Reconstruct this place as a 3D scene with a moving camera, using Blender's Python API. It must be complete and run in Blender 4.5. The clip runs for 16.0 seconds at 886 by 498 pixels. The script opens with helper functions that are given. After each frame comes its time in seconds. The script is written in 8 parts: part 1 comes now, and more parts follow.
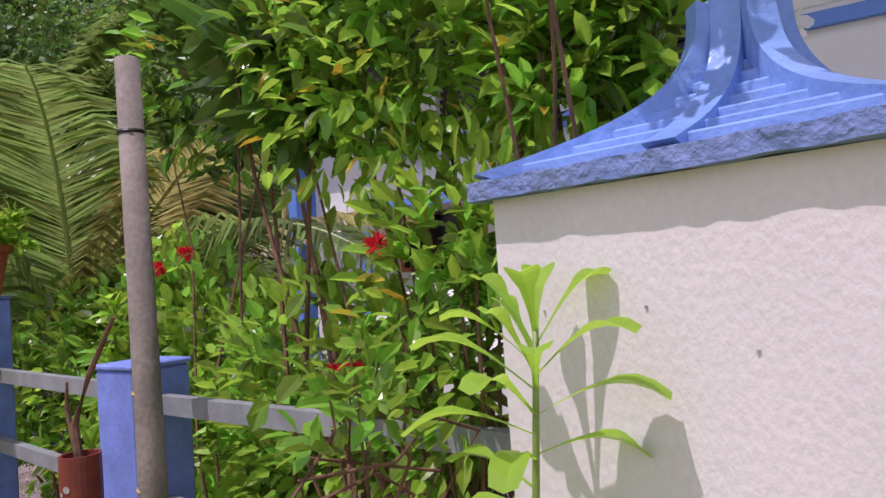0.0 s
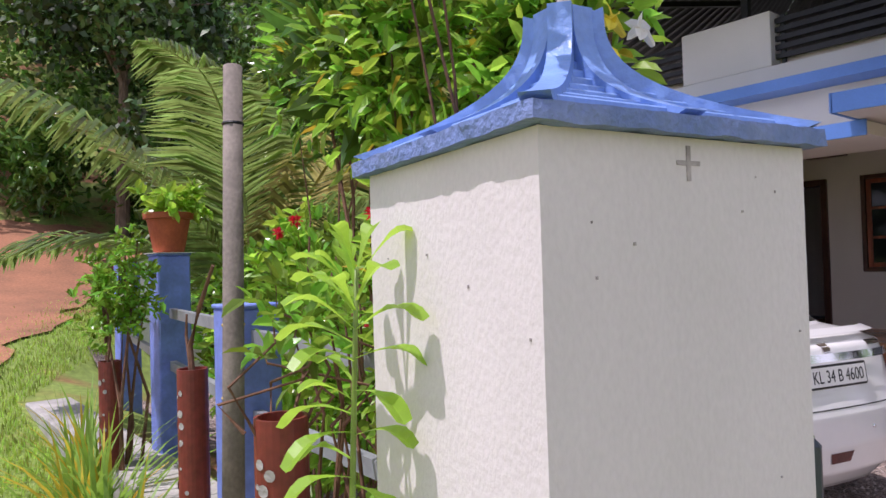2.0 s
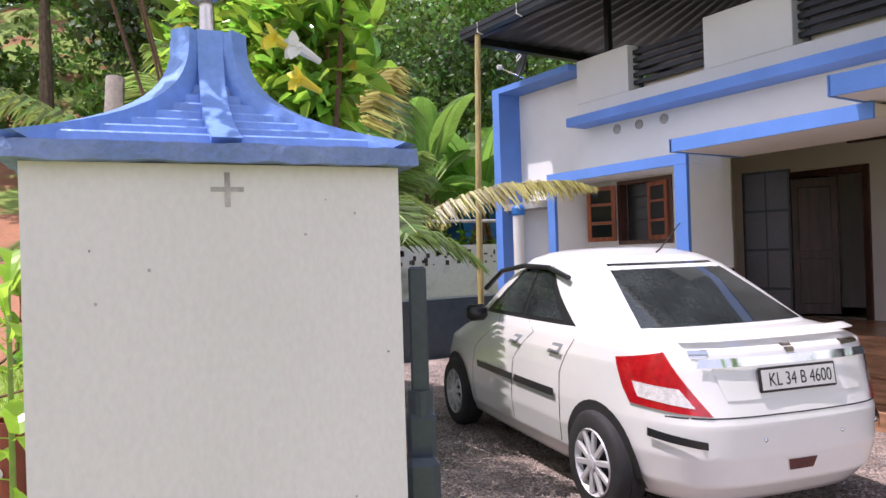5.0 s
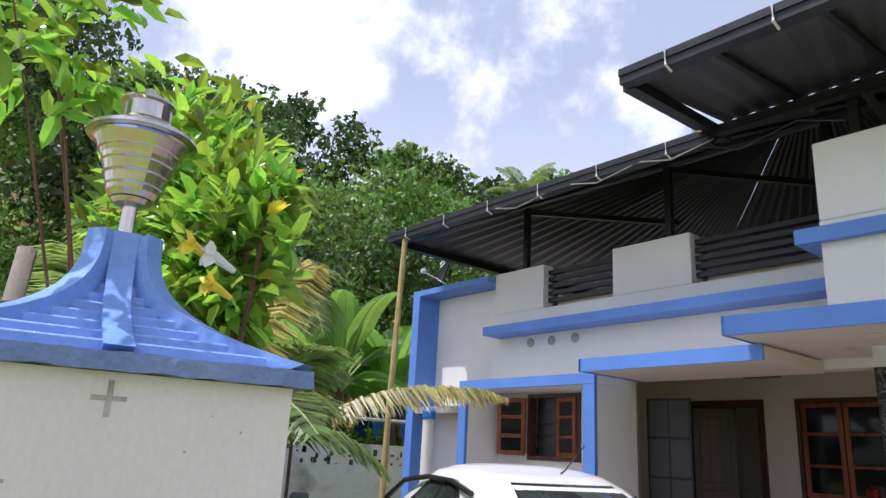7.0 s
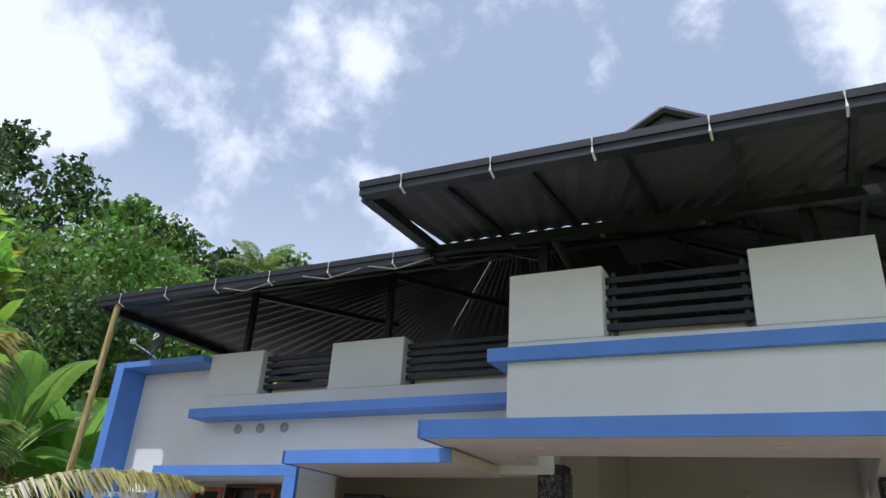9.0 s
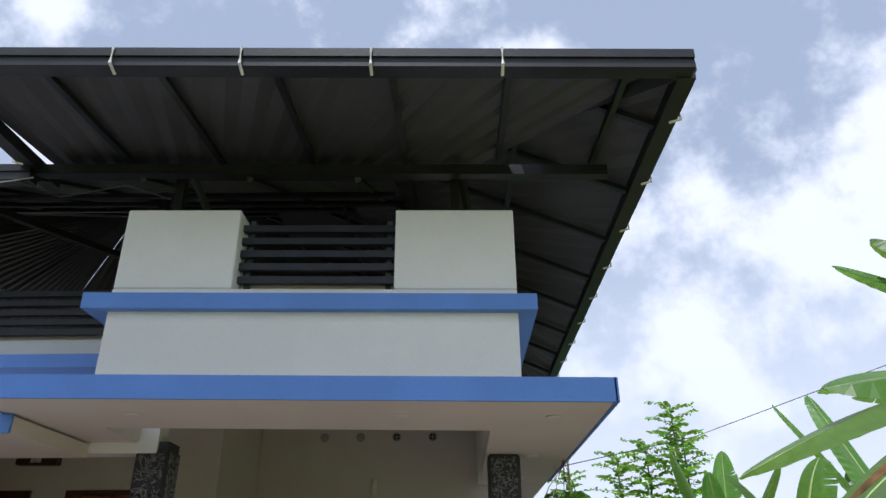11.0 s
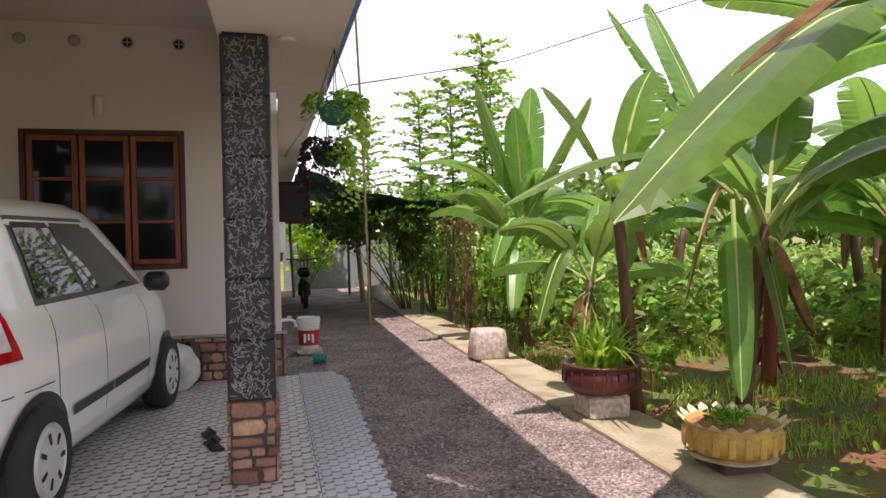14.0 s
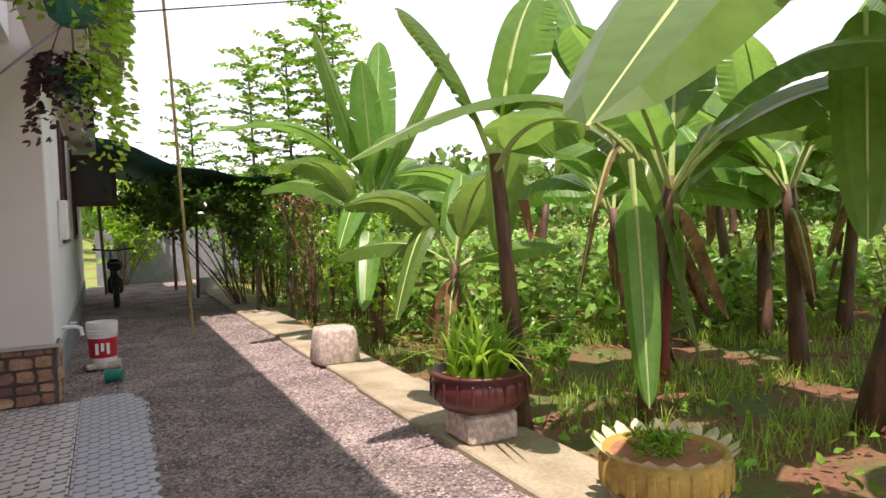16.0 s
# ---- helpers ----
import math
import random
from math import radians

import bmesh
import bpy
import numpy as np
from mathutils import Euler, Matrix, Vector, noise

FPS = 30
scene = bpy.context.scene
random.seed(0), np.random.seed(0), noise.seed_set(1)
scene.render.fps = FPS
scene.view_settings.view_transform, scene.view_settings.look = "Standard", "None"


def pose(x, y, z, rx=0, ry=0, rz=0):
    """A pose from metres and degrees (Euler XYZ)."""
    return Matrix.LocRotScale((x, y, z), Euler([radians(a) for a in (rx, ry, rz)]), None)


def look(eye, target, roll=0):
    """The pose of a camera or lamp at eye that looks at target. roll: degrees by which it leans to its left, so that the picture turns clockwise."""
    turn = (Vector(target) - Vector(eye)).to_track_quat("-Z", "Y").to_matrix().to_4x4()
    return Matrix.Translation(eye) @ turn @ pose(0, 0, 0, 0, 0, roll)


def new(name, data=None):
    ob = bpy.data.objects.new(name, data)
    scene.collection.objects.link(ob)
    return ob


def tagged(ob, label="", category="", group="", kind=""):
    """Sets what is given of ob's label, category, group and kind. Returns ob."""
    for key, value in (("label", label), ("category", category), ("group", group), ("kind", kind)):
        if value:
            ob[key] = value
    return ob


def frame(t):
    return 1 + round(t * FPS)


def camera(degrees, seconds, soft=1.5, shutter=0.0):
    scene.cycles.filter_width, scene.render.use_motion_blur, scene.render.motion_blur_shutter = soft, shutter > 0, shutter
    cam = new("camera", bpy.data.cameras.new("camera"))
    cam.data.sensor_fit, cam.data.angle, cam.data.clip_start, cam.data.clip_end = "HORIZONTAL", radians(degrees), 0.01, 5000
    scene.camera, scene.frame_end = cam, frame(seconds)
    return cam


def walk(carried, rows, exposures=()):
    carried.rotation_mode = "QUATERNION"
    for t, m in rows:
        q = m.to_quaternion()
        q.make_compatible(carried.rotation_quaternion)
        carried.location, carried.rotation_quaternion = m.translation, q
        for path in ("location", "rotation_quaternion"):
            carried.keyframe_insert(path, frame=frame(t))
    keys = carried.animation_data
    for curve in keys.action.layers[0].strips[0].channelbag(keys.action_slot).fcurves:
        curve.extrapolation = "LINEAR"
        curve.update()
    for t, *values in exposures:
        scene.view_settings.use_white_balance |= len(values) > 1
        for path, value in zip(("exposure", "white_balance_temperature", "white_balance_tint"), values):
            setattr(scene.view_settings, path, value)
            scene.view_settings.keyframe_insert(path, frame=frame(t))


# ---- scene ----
cam = camera(64.23, 16.0)
PATH = [
    (0, (0.222, 0.049, 1.755), (-2.012, 3.365, 1.894), -4.02),
    (0.5, (0.341, 0.159, 1.717), (-2.197, 3.247, 1.867), -4.30),
    (1, (0.493, 0.228, 1.701), (-2.241, 3.144, 1.858), -3.40),
    (1.5, (0.722, 0.231, 1.680), (-2.292, 2.857, 1.805), -1.65),
    (2, (0.867, 0.185, 1.679), (-2.233, 2.711, 1.770), -1.61),
    (2.5, (1.028, 0.196, 1.690), (-2.155, 2.618, 1.749), -2.22),
    (3, (1.173, 0.321, 1.695), (-2.074, 2.657, 1.720), -2.85),
    (3.2, (1.203, 0.377, 1.697), (-2.107, 2.622, 1.703), -2.96),
    (5.3, (1.366, 0.846, 1.713), (-2.004, 2.999, 1.759), -1.64),
    (5.5, (1.367, 0.852, 1.715), (-1.962, 3.067, 1.830), -1.36),
    (6, (1.371, 0.861, 1.736), (-1.853, 3.195, 2.138), -0.20),
    (6.5, (1.380, 0.854, 1.755), (-1.755, 3.215, 2.531), 1.21),
    (7, (1.406, 0.826, 1.765), (-1.577, 3.245, 2.883), 3.11),
    (7.5, (1.388, 0.726, 1.772), (-1.202, 3.468, 3.105), 3.60),
    (8, (1.384, 0.605, 1.755), (-0.881, 3.586, 3.161), 4.32),
    (8.5, (1.482, 0.598, 1.783), (-0.632, 3.611, 3.349), 4.86),
    (9, (1.612, 0.648, 1.780), (-0.139, 3.846, 3.424), 3.84),
    (9.5, (1.611, 0.814, 1.729), (0.417, 4.209, 3.476), 2.29),
    (9.7, (1.625, 0.951, 1.784), (0.608, 4.395, 3.546), 1.43),
    (11.8, (1.863, 2.043, 1.634), (2.232, 5.704, 3.203), -1.09),
    (12, (1.896, 2.194, 1.648), (2.361, 5.887, 3.114), -1.58),
    (12.5, (1.974, 2.588, 1.627), (2.680, 6.386, 2.667), -1.89),
    (13, (2.125, 2.983, 1.564), (2.948, 6.869, 2.038), -1.63),
    (13.5, (2.263, 3.328, 1.534), (3.146, 7.229, 1.606), -1.18),
    (14, (2.300, 3.694, 1.502), (3.240, 7.581, 1.419), -1.03),
    (14.5, (2.405, 4.026, 1.453), (3.353, 7.909, 1.307), -1.15),
    (15, (2.505, 4.374, 1.422), (3.447, 8.257, 1.234), -1.22),
    (15.5, (2.591, 4.758, 1.411), (3.882, 8.538, 1.213), -2.09),
    (16, (2.781, 5.064, 1.395), (4.513, 8.665, 1.219), -1.87),
]
EXPOSURES = [(0.0, -0.52, 6200, 37), (1.0, -0.45, 6200, 34), (2.0, -0.28, 6150, 30), (3.0, -0.16, 6200, 29), (5.4, 0.18, 6250, 27), (6.2, 0.12, 6200, 25), (7.2, -0.14, 6000, 20), (9.5, -0.42, 5800, 14), (12.2, -0.25, 6300, 20), (13.0, -0.08, 6700, 27), (13.6, 0.06, 6800, 29), (15.0, 0.36, 6850, 29), (16.0, 0.32, 6900, 29)]
CAR2 = ((0.24, 8.0, 0.0), 83.5)
walk(cam, [(t, look(eye, target, roll)) for t, eye, target, roll in PATH], EXPOSURES)

# ---- world, sun ----
SUN_DIR = Vector((-0.15, -0.37, 1.0)).normalized()
world = bpy.data.worlds.new("sky")
scene.world = world
world.use_nodes = True
wn, wl = world.node_tree.nodes, world.node_tree.links
wn.clear()
w_out = wn.new("ShaderNodeOutputWorld")
w_bg = wn.new("ShaderNodeBackground")
w_sky = wn.new("ShaderNodeTexSky")
w_sky.sky_type = "NISHITA"
w_sky.sun_disc = False
w_sky.sun_elevation = math.asin(SUN_DIR.z)
w_sky.sun_rotation = math.atan2(SUN_DIR.x, SUN_DIR.y)
w_sky.air_density, w_sky.dust_density, w_sky.ozone_density = 1.0, 1.6, 1.4
w_co = wn.new("ShaderNodeTexCoord")
w_no = wn.new("ShaderNodeTexNoise")
w_no.inputs["Scale"].default_value = 6.5
w_no.inputs["Detail"].default_value = 10.0
w_no.inputs["Roughness"].default_value = 0.58
wl.new(w_co.outputs["Generated"], w_no.inputs["Vector"])


def w_math(kind, a, b):
    q = wn.new("ShaderNodeMath")
    q.operation = kind
    for i, v in enumerate((a, b)):
        if isinstance(v, (int, float)):
            q.inputs[i].default_value = v
        else:
            wl.new(v, q.inputs[i])
    return q.outputs[0]


# cumulus banks: direction and angular radius
CLOUDS = (((-0.56, 0.62, 0.55), 0.17), ((-0.52, 0.70, 0.49), 0.13), ((-0.48, 0.63, 0.61), 0.09), ((-0.80, 0.34, 0.49), 0.22), ((-0.76, 0.42, 0.48), 0.14),
          ((0.10, 0.79, 0.61), 0.10), ((0.14, 0.76, 0.64), 0.08), ((0.40, 0.81, 0.42), 0.30), ((0.56, 0.72, 0.42), 0.34), ((0.30, 0.90, 0.32), 0.22),
          ((0.80, 0.50, 0.40), 0.40), ((0.30, -0.80, 0.50), 0.45), ((-0.60, -0.60, 0.50), 0.40))
w_bank = 0.0
for d_, r_ in CLOUDS:
    w_d = wn.new("ShaderNodeVectorMath")
    w_d.operation = "DISTANCE"
    w_d.inputs[1].default_value = Vector(d_).normalized()
    wl.new(w_co.outputs["Generated"], w_d.inputs[0])
    w_bank = w_math("MAXIMUM", w_math("SUBTRACT", 1.0, w_math("DIVIDE", w_d.outputs["Value"], r_)), w_bank)
w_dens = w_math("ADD", w_bank, w_math("MULTIPLY", w_math("SUBTRACT", w_no.outputs["Fac"], 0.5), 3.4))
w_ramp = wn.new("ShaderNodeValToRGB")
w_ramp.color_ramp.elements[0].position = 0.14
w_ramp.color_ramp.elements[1].position = 0.85
w_ramp.color_ramp.interpolation = "EASE"
wl.new(w_dens, w_ramp.inputs["Fac"])
w_mix = wn.new("ShaderNodeMix")
w_mix.data_type = "RGBA"
w_mix.inputs[7].default_value = (12.3, 12.7, 13.3, 1)
wl.new(w_ramp.outputs["Color"], w_mix.inputs[0])
w_haze = wn.new("ShaderNodeMix")
w_haze.data_type = "RGBA"
w_haze.inputs[0].default_value = 0.6
w_haze.inputs[7].default_value = (8.0, 9.2, 10.8, 1)
wl.new(w_sky.outputs[0], w_haze.inputs[6])
wl.new(w_haze.outputs[2], w_mix.inputs[6])
# pale haze towards the horizon
w_sep = wn.new("ShaderNodeSeparateXYZ")
wl.new(w_co.outputs["Generated"], w_sep.inputs[0])
w_low = wn.new("ShaderNodeMapRange")
w_low.inputs["From Min"].default_value, w_low.inputs["From Max"].default_value = 0.05, 0.5
w_low.inputs["To Min"].default_value, w_low.inputs["To Max"].default_value = 0.9, 0.0
wl.new(w_sep.outputs[2], w_low.inputs[0])
w_fin = wn.new("ShaderNodeMix")
w_fin.data_type = "RGBA"
w_fin.inputs[7].default_value = (11.6, 12.2, 12.9, 1)
wl.new(w_low.outputs[0], w_fin.inputs[0])
wl.new(w_mix.outputs[2], w_fin.inputs[6])
wl.new(w_fin.outputs[2], w_bg.inputs["Color"])
w_bg.inputs["Strength"].default_value = 0.105
wl.new(w_bg.outputs[0], w_out.inputs[0])
sun = new("sun", bpy.data.lights.new("sun", "SUN"))
sun.data.energy, sun.data.angle, sun.data.color = 5.0, radians(0.55), (1.0, 0.955, 0.88)
sun.matrix_world = look((0, 0, 30), Vector((0, 0, 30)) - SUN_DIR)

# ---- materials ----
def ramp_mix(nt, fac, a, b):
    m = nt.nodes.new("ShaderNodeMix")
    m.data_type = "RGBA"
    m.inputs[6].default_value, m.inputs[7].default_value = (*a, 1), (*b, 1)
    nt.links.new(fac, m.inputs[0])
    return m.outputs[2]


def mat(name, col, rough=0.6, metal=0.0, var=0.14, scale=3.0, fine=40.0, bump=0.15, col2=None, mix_at=(0.4, 0.65), spec=0.5,
        coat=0.0, rnd=0.0, island=0.0, translucent=0.0, transmission=0.0, stretch=(1, 1, 1), emit=0.0):
    m = bpy.data.materials.new(name)
    m.use_nodes = True
    nt = m.node_tree
    b = nt.nodes["Principled BSDF"]
    co = nt.nodes.new("ShaderNodeTexCoord")
    mp = nt.nodes.new("ShaderNodeMapping")
    mp.inputs["Scale"].default_value = stretch
    nt.links.new(co.outputs["Object"], mp.inputs[0])
    big, small = nt.nodes.new("ShaderNodeTexNoise"), nt.nodes.new("ShaderNodeTexNoise")
    big.inputs["Scale"].default_value, small.inputs["Scale"].default_value = scale, fine
    big.inputs["Detail"].default_value, small.inputs["Detail"].default_value = 6, 4
    nt.links.new(mp.outputs[0], big.inputs[0])
    nt.links.new(mp.outputs[0], small.inputs[0])
    rp = nt.nodes.new("ShaderNodeValToRGB")
    rp.color_ramp.elements[0].position, rp.color_ramp.elements[1].position = mix_at
    nt.links.new(big.outputs["Fac"], rp.inputs[0])
    dark = [c * (1 - var) for c in col]
    light = [min(1, c * (1 + var)) for c in col]
    base = ramp_mix(nt, rp.outputs[0], dark if col2 is None else col, light if col2 is None else col2)
    hsv = nt.nodes.new("ShaderNodeHueSaturation")
    nt.links.new(base, hsv.inputs["Color"])
    mr = nt.nodes.new("ShaderNodeMapRange")
    mr.inputs["To Min"].default_value, mr.inputs["To Max"].default_value = 1 - var * 0.7, 1 + var * 0.7
    mr.inputs["From Min"].default_value, mr.inputs["From Max"].default_value = 0.3, 0.7
    nt.links.new(small.outputs["Fac"], mr.inputs[0])
    val = mr.outputs[0]
    if rnd or island:
        src = nt.nodes.new("ShaderNodeObjectInfo").outputs["Random"] if rnd else nt.nodes.new("ShaderNodeNewGeometry").outputs["Random Per Island"]
        m2 = nt.nodes.new("ShaderNodeMapRange")
        amp = rnd or island
        m2.inputs["To Min"].default_value, m2.inputs["To Max"].default_value = 1 - amp, 1 + amp
        nt.links.new(src, m2.inputs[0])
        mu = nt.nodes.new("ShaderNodeMath")
        mu.operation = "MULTIPLY"
        nt.links.new(m2.outputs[0], mu.inputs[0])
        nt.links.new(val, mu.inputs[1])
        val = mu.outputs[0]
        m3 = nt.nodes.new("ShaderNodeMapRange")
        m3.inputs["To Min"].default_value, m3.inputs["To Max"].default_value = 0.5 - amp * 0.05, 0.5 + amp * 0.05
        nt.links.new(src, m3.inputs[0])
        nt.links.new(m3.outputs[0], hsv.inputs["Hue"])
    nt.links.new(val, hsv.inputs["Value"])
    nt.links.new(hsv.outputs[0], b.inputs["Base Color"])
    b.inputs["Roughness"].default_value, b.inputs["Metallic"].default_value = rough, metal
    b.inputs["Specular IOR Level"].default_value = spec
    b.inputs["Coat Weight"].default_value = coat
    b.inputs["Coat Roughness"].default_value = 0.05
    b.inputs["Transmission Weight"].default_value = transmission
    if emit:
        b.inputs["Emission Color"].default_value, b.inputs["Emission Strength"].default_value = (*col, 1), emit
    if bump:
        bp = nt.nodes.new("ShaderNodeBump")
        bp.inputs["Strength"].default_value, bp.inputs["Distance"].default_value = bump, 0.01
        nt.links.new(small.outputs["Fac"], bp.inputs["Height"])
        nt.links.new(bp.outputs[0], b.inputs["Normal"])
    if translucent:
        tr = nt.nodes.new("ShaderNodeBsdfTranslucent")
        hs2 = nt.nodes.new("ShaderNodeHueSaturation")
        hs2.inputs["Value"].default_value, hs2.inputs["Hue"].default_value, hs2.inputs["Saturation"].default_value = 1.85, 0.484, 1.0
        nt.links.new(hsv.outputs[0], hs2.inputs["Color"])
        nt.links.new(hs2.outputs[0], tr.inputs["Color"])
        mx = nt.nodes.new("ShaderNodeMixShader")
        mx.inputs[0].default_value = translucent
        nt.links.new(b.outputs[0], mx.inputs[1])
        nt.links.new(tr.outputs[0], mx.inputs[2])
        nt.links.new(mx.outputs[0], nt.nodes["Material Output"].inputs[0])
    return m


M_WALL = mat("white_wall_paint", (0.80, 0.80, 0.78), 0.75, var=0.035, scale=1.2, fine=90, bump=0.12)
M_CREAM = mat("cream_soffit_paint", (0.72, 0.66, 0.60), 0.8, var=0.03, scale=1.5, fine=80, bump=0.06)
M_BLUE = mat("blue_trim_paint", (0.115, 0.265, 0.70), 0.5, var=0.06, scale=2.0, fine=60, bump=0.08)
M_PILLAR = mat("pillar_plaster", (0.75, 0.705, 0.715), 0.8, var=0.05, scale=2.2, fine=110, bump=0.2, col2=(0.68, 0.645, 0.645), stretch=(1, 1, 0.6))
M_CAPBLUE = mat("weathered_blue_cap", (0.20, 0.345, 0.72), 0.33, var=0.10, scale=7, fine=60, bump=0.35)
M_CAPEDGE = mat("rough_blue_ledge", (0.15, 0.225, 0.47), 0.7, var=0.12, scale=9, fine=80, bump=0.7, col2=(0.21, 0.28, 0.52))
M_FENCEBLUE = mat("fence_blue_paint", (0.19, 0.27, 0.70), 0.6, var=0.12, scale=9, fine=50, bump=0.2)
M_GREY = mat("dark_grey_gate_paint", (0.045, 0.06, 0.072), 0.45, var=0.12, scale=6, fine=70, bump=0.15)
M_RAIL = mat("grey_rail_paint", (0.26, 0.28, 0.30), 0.5, var=0.12, scale=9, fine=60, bump=0.15)
M_ROOFUNDER = mat("grey_roof_sheet", (0.07, 0.068, 0.071), 0.5, 0.1, var=0.12, scale=1.5, fine=30, bump=0.05)
M_BLACK = mat("black_steel", (0.02, 0.022, 0.026), 0.42, 0.2, var=0.2, scale=5, fine=50, bump=0.1)
M_RUBBER = mat("black_rubber", (0.022, 0.022, 0.023), 0.8, var=0.2, scale=8, fine=90, bump=0.3)
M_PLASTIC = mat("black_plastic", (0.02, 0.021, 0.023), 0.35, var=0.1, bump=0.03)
M_TEAK = mat("red_brown_wood", (0.28, 0.075, 0.028), 0.42, var=0.3, scale=2.5, fine=30, bump=0.12, stretch=(6, 6, 0.7))
M_DARKWOOD = mat("dark_stained_wood", (0.075, 0.028, 0.018), 0.4, var=0.3, scale=3, fine=30, bump=0.12, stretch=(6, 6, 0.7))
M_STEPWOOD = mat("wood_look_step_tile", (0.42, 0.22, 0.12), 0.25, var=0.3, scale=2.5, fine=25, bump=0.04, stretch=(0.8, 8, 8))
M_GLASS = mat("dark_window_glass", (0.012, 0.015, 0.016), 0.05, var=0.05, bump=0.0, spec=0.3)
M_CARGLASS = mat("tinted_car_glass", (0.035, 0.042, 0.042), 0.03, var=0.35, scale=2.5, bump=0.0, spec=0.5, coat=0.15)
M_CAR = mat("white_car_paint", (0.83, 0.83, 0.815), 0.28, var=0.015, scale=1.0, fine=20, bump=0.0, coat=0.9)
M_CARIN = mat("car_underbody", (0.02, 0.02, 0.02), 0.8, bump=0.0)
M_REDLAMP = mat("red_lamp_lens", (0.50, 0.008, 0.015), 0.12, var=0.15, scale=30, fine=90, bump=0.1, coat=1.0)
M_CLEARLAMP = mat("clear_lamp_lens", (0.75, 0.72, 0.72), 0.12, var=0.15, scale=25, fine=90, bump=0.3, coat=1.0)
M_CHROME = mat("chrome", (0.82, 0.82, 0.83), 0.1, 1.0, var=0.04, bump=0.0)
M_ALLOY = mat("silver_alloy", (0.60, 0.60, 0.61), 0.38, 0.25, var=0.06, bump=0.02)
M_STEEL = mat("stainless_steel", (0.62, 0.58, 0.53), 0.22, 1.0, var=0.12, scale=6, fine=50, bump=0.04)
M_GRAVEL = mat("gravel", (0.31, 0.245, 0.215), 0.9, var=0.32, scale=2.2, fine=75, bump=1.0)
def stony(m, scale, depth, spread):
    """Adds a cell pattern of small stones, each of its own tone, to a material."""
    nt = m.node_tree
    b = nt.nodes["Principled BSDF"]
    co = nt.nodes.new("ShaderNodeTexCoord")
    vo = nt.nodes.new("ShaderNodeTexVoronoi")
    vo.inputs["Scale"].default_value = scale
    nt.links.new(co.outputs["Object"], vo.inputs["Vector"])
    bw = nt.nodes.new("ShaderNodeSeparateColor")
    nt.links.new(vo.outputs["Color"], bw.inputs[0])
    mr = nt.nodes.new("ShaderNodeMapRange")
    mr.inputs["To Min"].default_value, mr.inputs["To Max"].default_value = 1 - spread, 1 + spread
    nt.links.new(bw.outputs[0], mr.inputs[0])
    hs = nt.nodes.new("ShaderNodeHueSaturation")
    nt.links.new(b.inputs["Base Color"].links[0].from_socket, hs.inputs["Color"])
    nt.links.new(mr.outputs[0], hs.inputs["Value"])
    nt.links.new(hs.outputs[0], b.inputs["Base Color"])
    bp = nt.nodes.new("ShaderNodeBump")
    bp.invert = True
    bp.inputs["Strength"].default_value, bp.inputs["Distance"].default_value = 1.0, depth
    nt.links.new(vo.outputs["Distance"], bp.inputs["Height"])
    nt.links.new(bp.outputs[0], b.inputs["Normal"])


stony(M_GRAVEL, 62.0, 0.014, 0.6)
M_GRAVELS = mat("gravel_stone", (0.31, 0.26, 0.24), 0.85, var=0.15, scale=20, fine=90, bump=0.3, island=0.5)
M_GRASSG = mat("grassy_soil", (0.20, 0.28, 0.055), 0.95, var=0.3, scale=0.7, fine=14, bump=0.6, col2=(0.26, 0.115, 0.055), mix_at=(0.50, 0.62))
M_REDSOIL = mat("red_laterite_soil", (0.38, 0.17, 0.09), 0.95, var=0.25, scale=1.1, fine=22, bump=0.9, col2=(0.27, 0.13, 0.07))
M_GARDEN = mat("weedy_garden_soil", (0.20, 0.095, 0.05), 0.95, var=0.3, scale=1.3, fine=30, bump=0.9, col2=(0.11, 0.135, 0.035), mix_at=(0.45, 0.6))
M_CONC = mat("weathered_concrete", (0.42, 0.37, 0.25), 0.9, var=0.2, scale=2.5, fine=45, bump=0.5, col2=(0.30, 0.25, 0.155))
# dark tone for the added terrace sheet that soaks up bounced light
M_TERRACE = mat("dark_bounce_absorber", (0.09, 0.088, 0.085), 0.9, var=0.2, scale=2, fine=40, bump=0.3)
M_POST = mat("grey_brown_concrete_post", (0.25, 0.215, 0.185), 0.9, var=0.2, scale=8, fine=70, bump=0.3)
M_CONCG = mat("grey_concrete", (0.40, 0.385, 0.36), 0.9, var=0.2, scale=4, fine=60, bump=0.5)
M_MOSSWALL = mat("stained_white_wall", (0.68, 0.67, 0.64), 0.85, var=0.12, scale=1.6, fine=30, bump=0.3, col2=(0.30, 0.31, 0.25), mix_at=(0.52, 0.72))
M_TILE = mat("light_floor_tile", (0.50, 0.475, 0.46), 0.3, var=0.08, scale=4, fine=30, bump=0.02, rnd=0.05)
M_TILEMOTIF = mat("grey_tile_motif", (0.09, 0.09, 0.095), 0.3, var=0.3, scale=20, fine=50, bump=0.0)
M_STONE = mat("brown_cladding_stone", (0.34, 0.19, 0.125), 0.8, var=0.25, scale=7, fine=60, bump=0.5, rnd=0.4)
M_MORTAR = mat("dark_mortar", (0.09, 0.075, 0.065), 0.95, bump=0.4)
M_BLACKSTONE = mat("black_relief_stone", (0.022, 0.022, 0.028), 0.5, var=0.3, scale=16, fine=60, bump=0.3)
# pale tone paints the highlights on raised flakes of the black stone
M_FLECKLIGHT = mat("relief_fleck_highlight", (0.24, 0.235, 0.25), 0.3, var=0.3, scale=30, fine=80, bump=0.2)
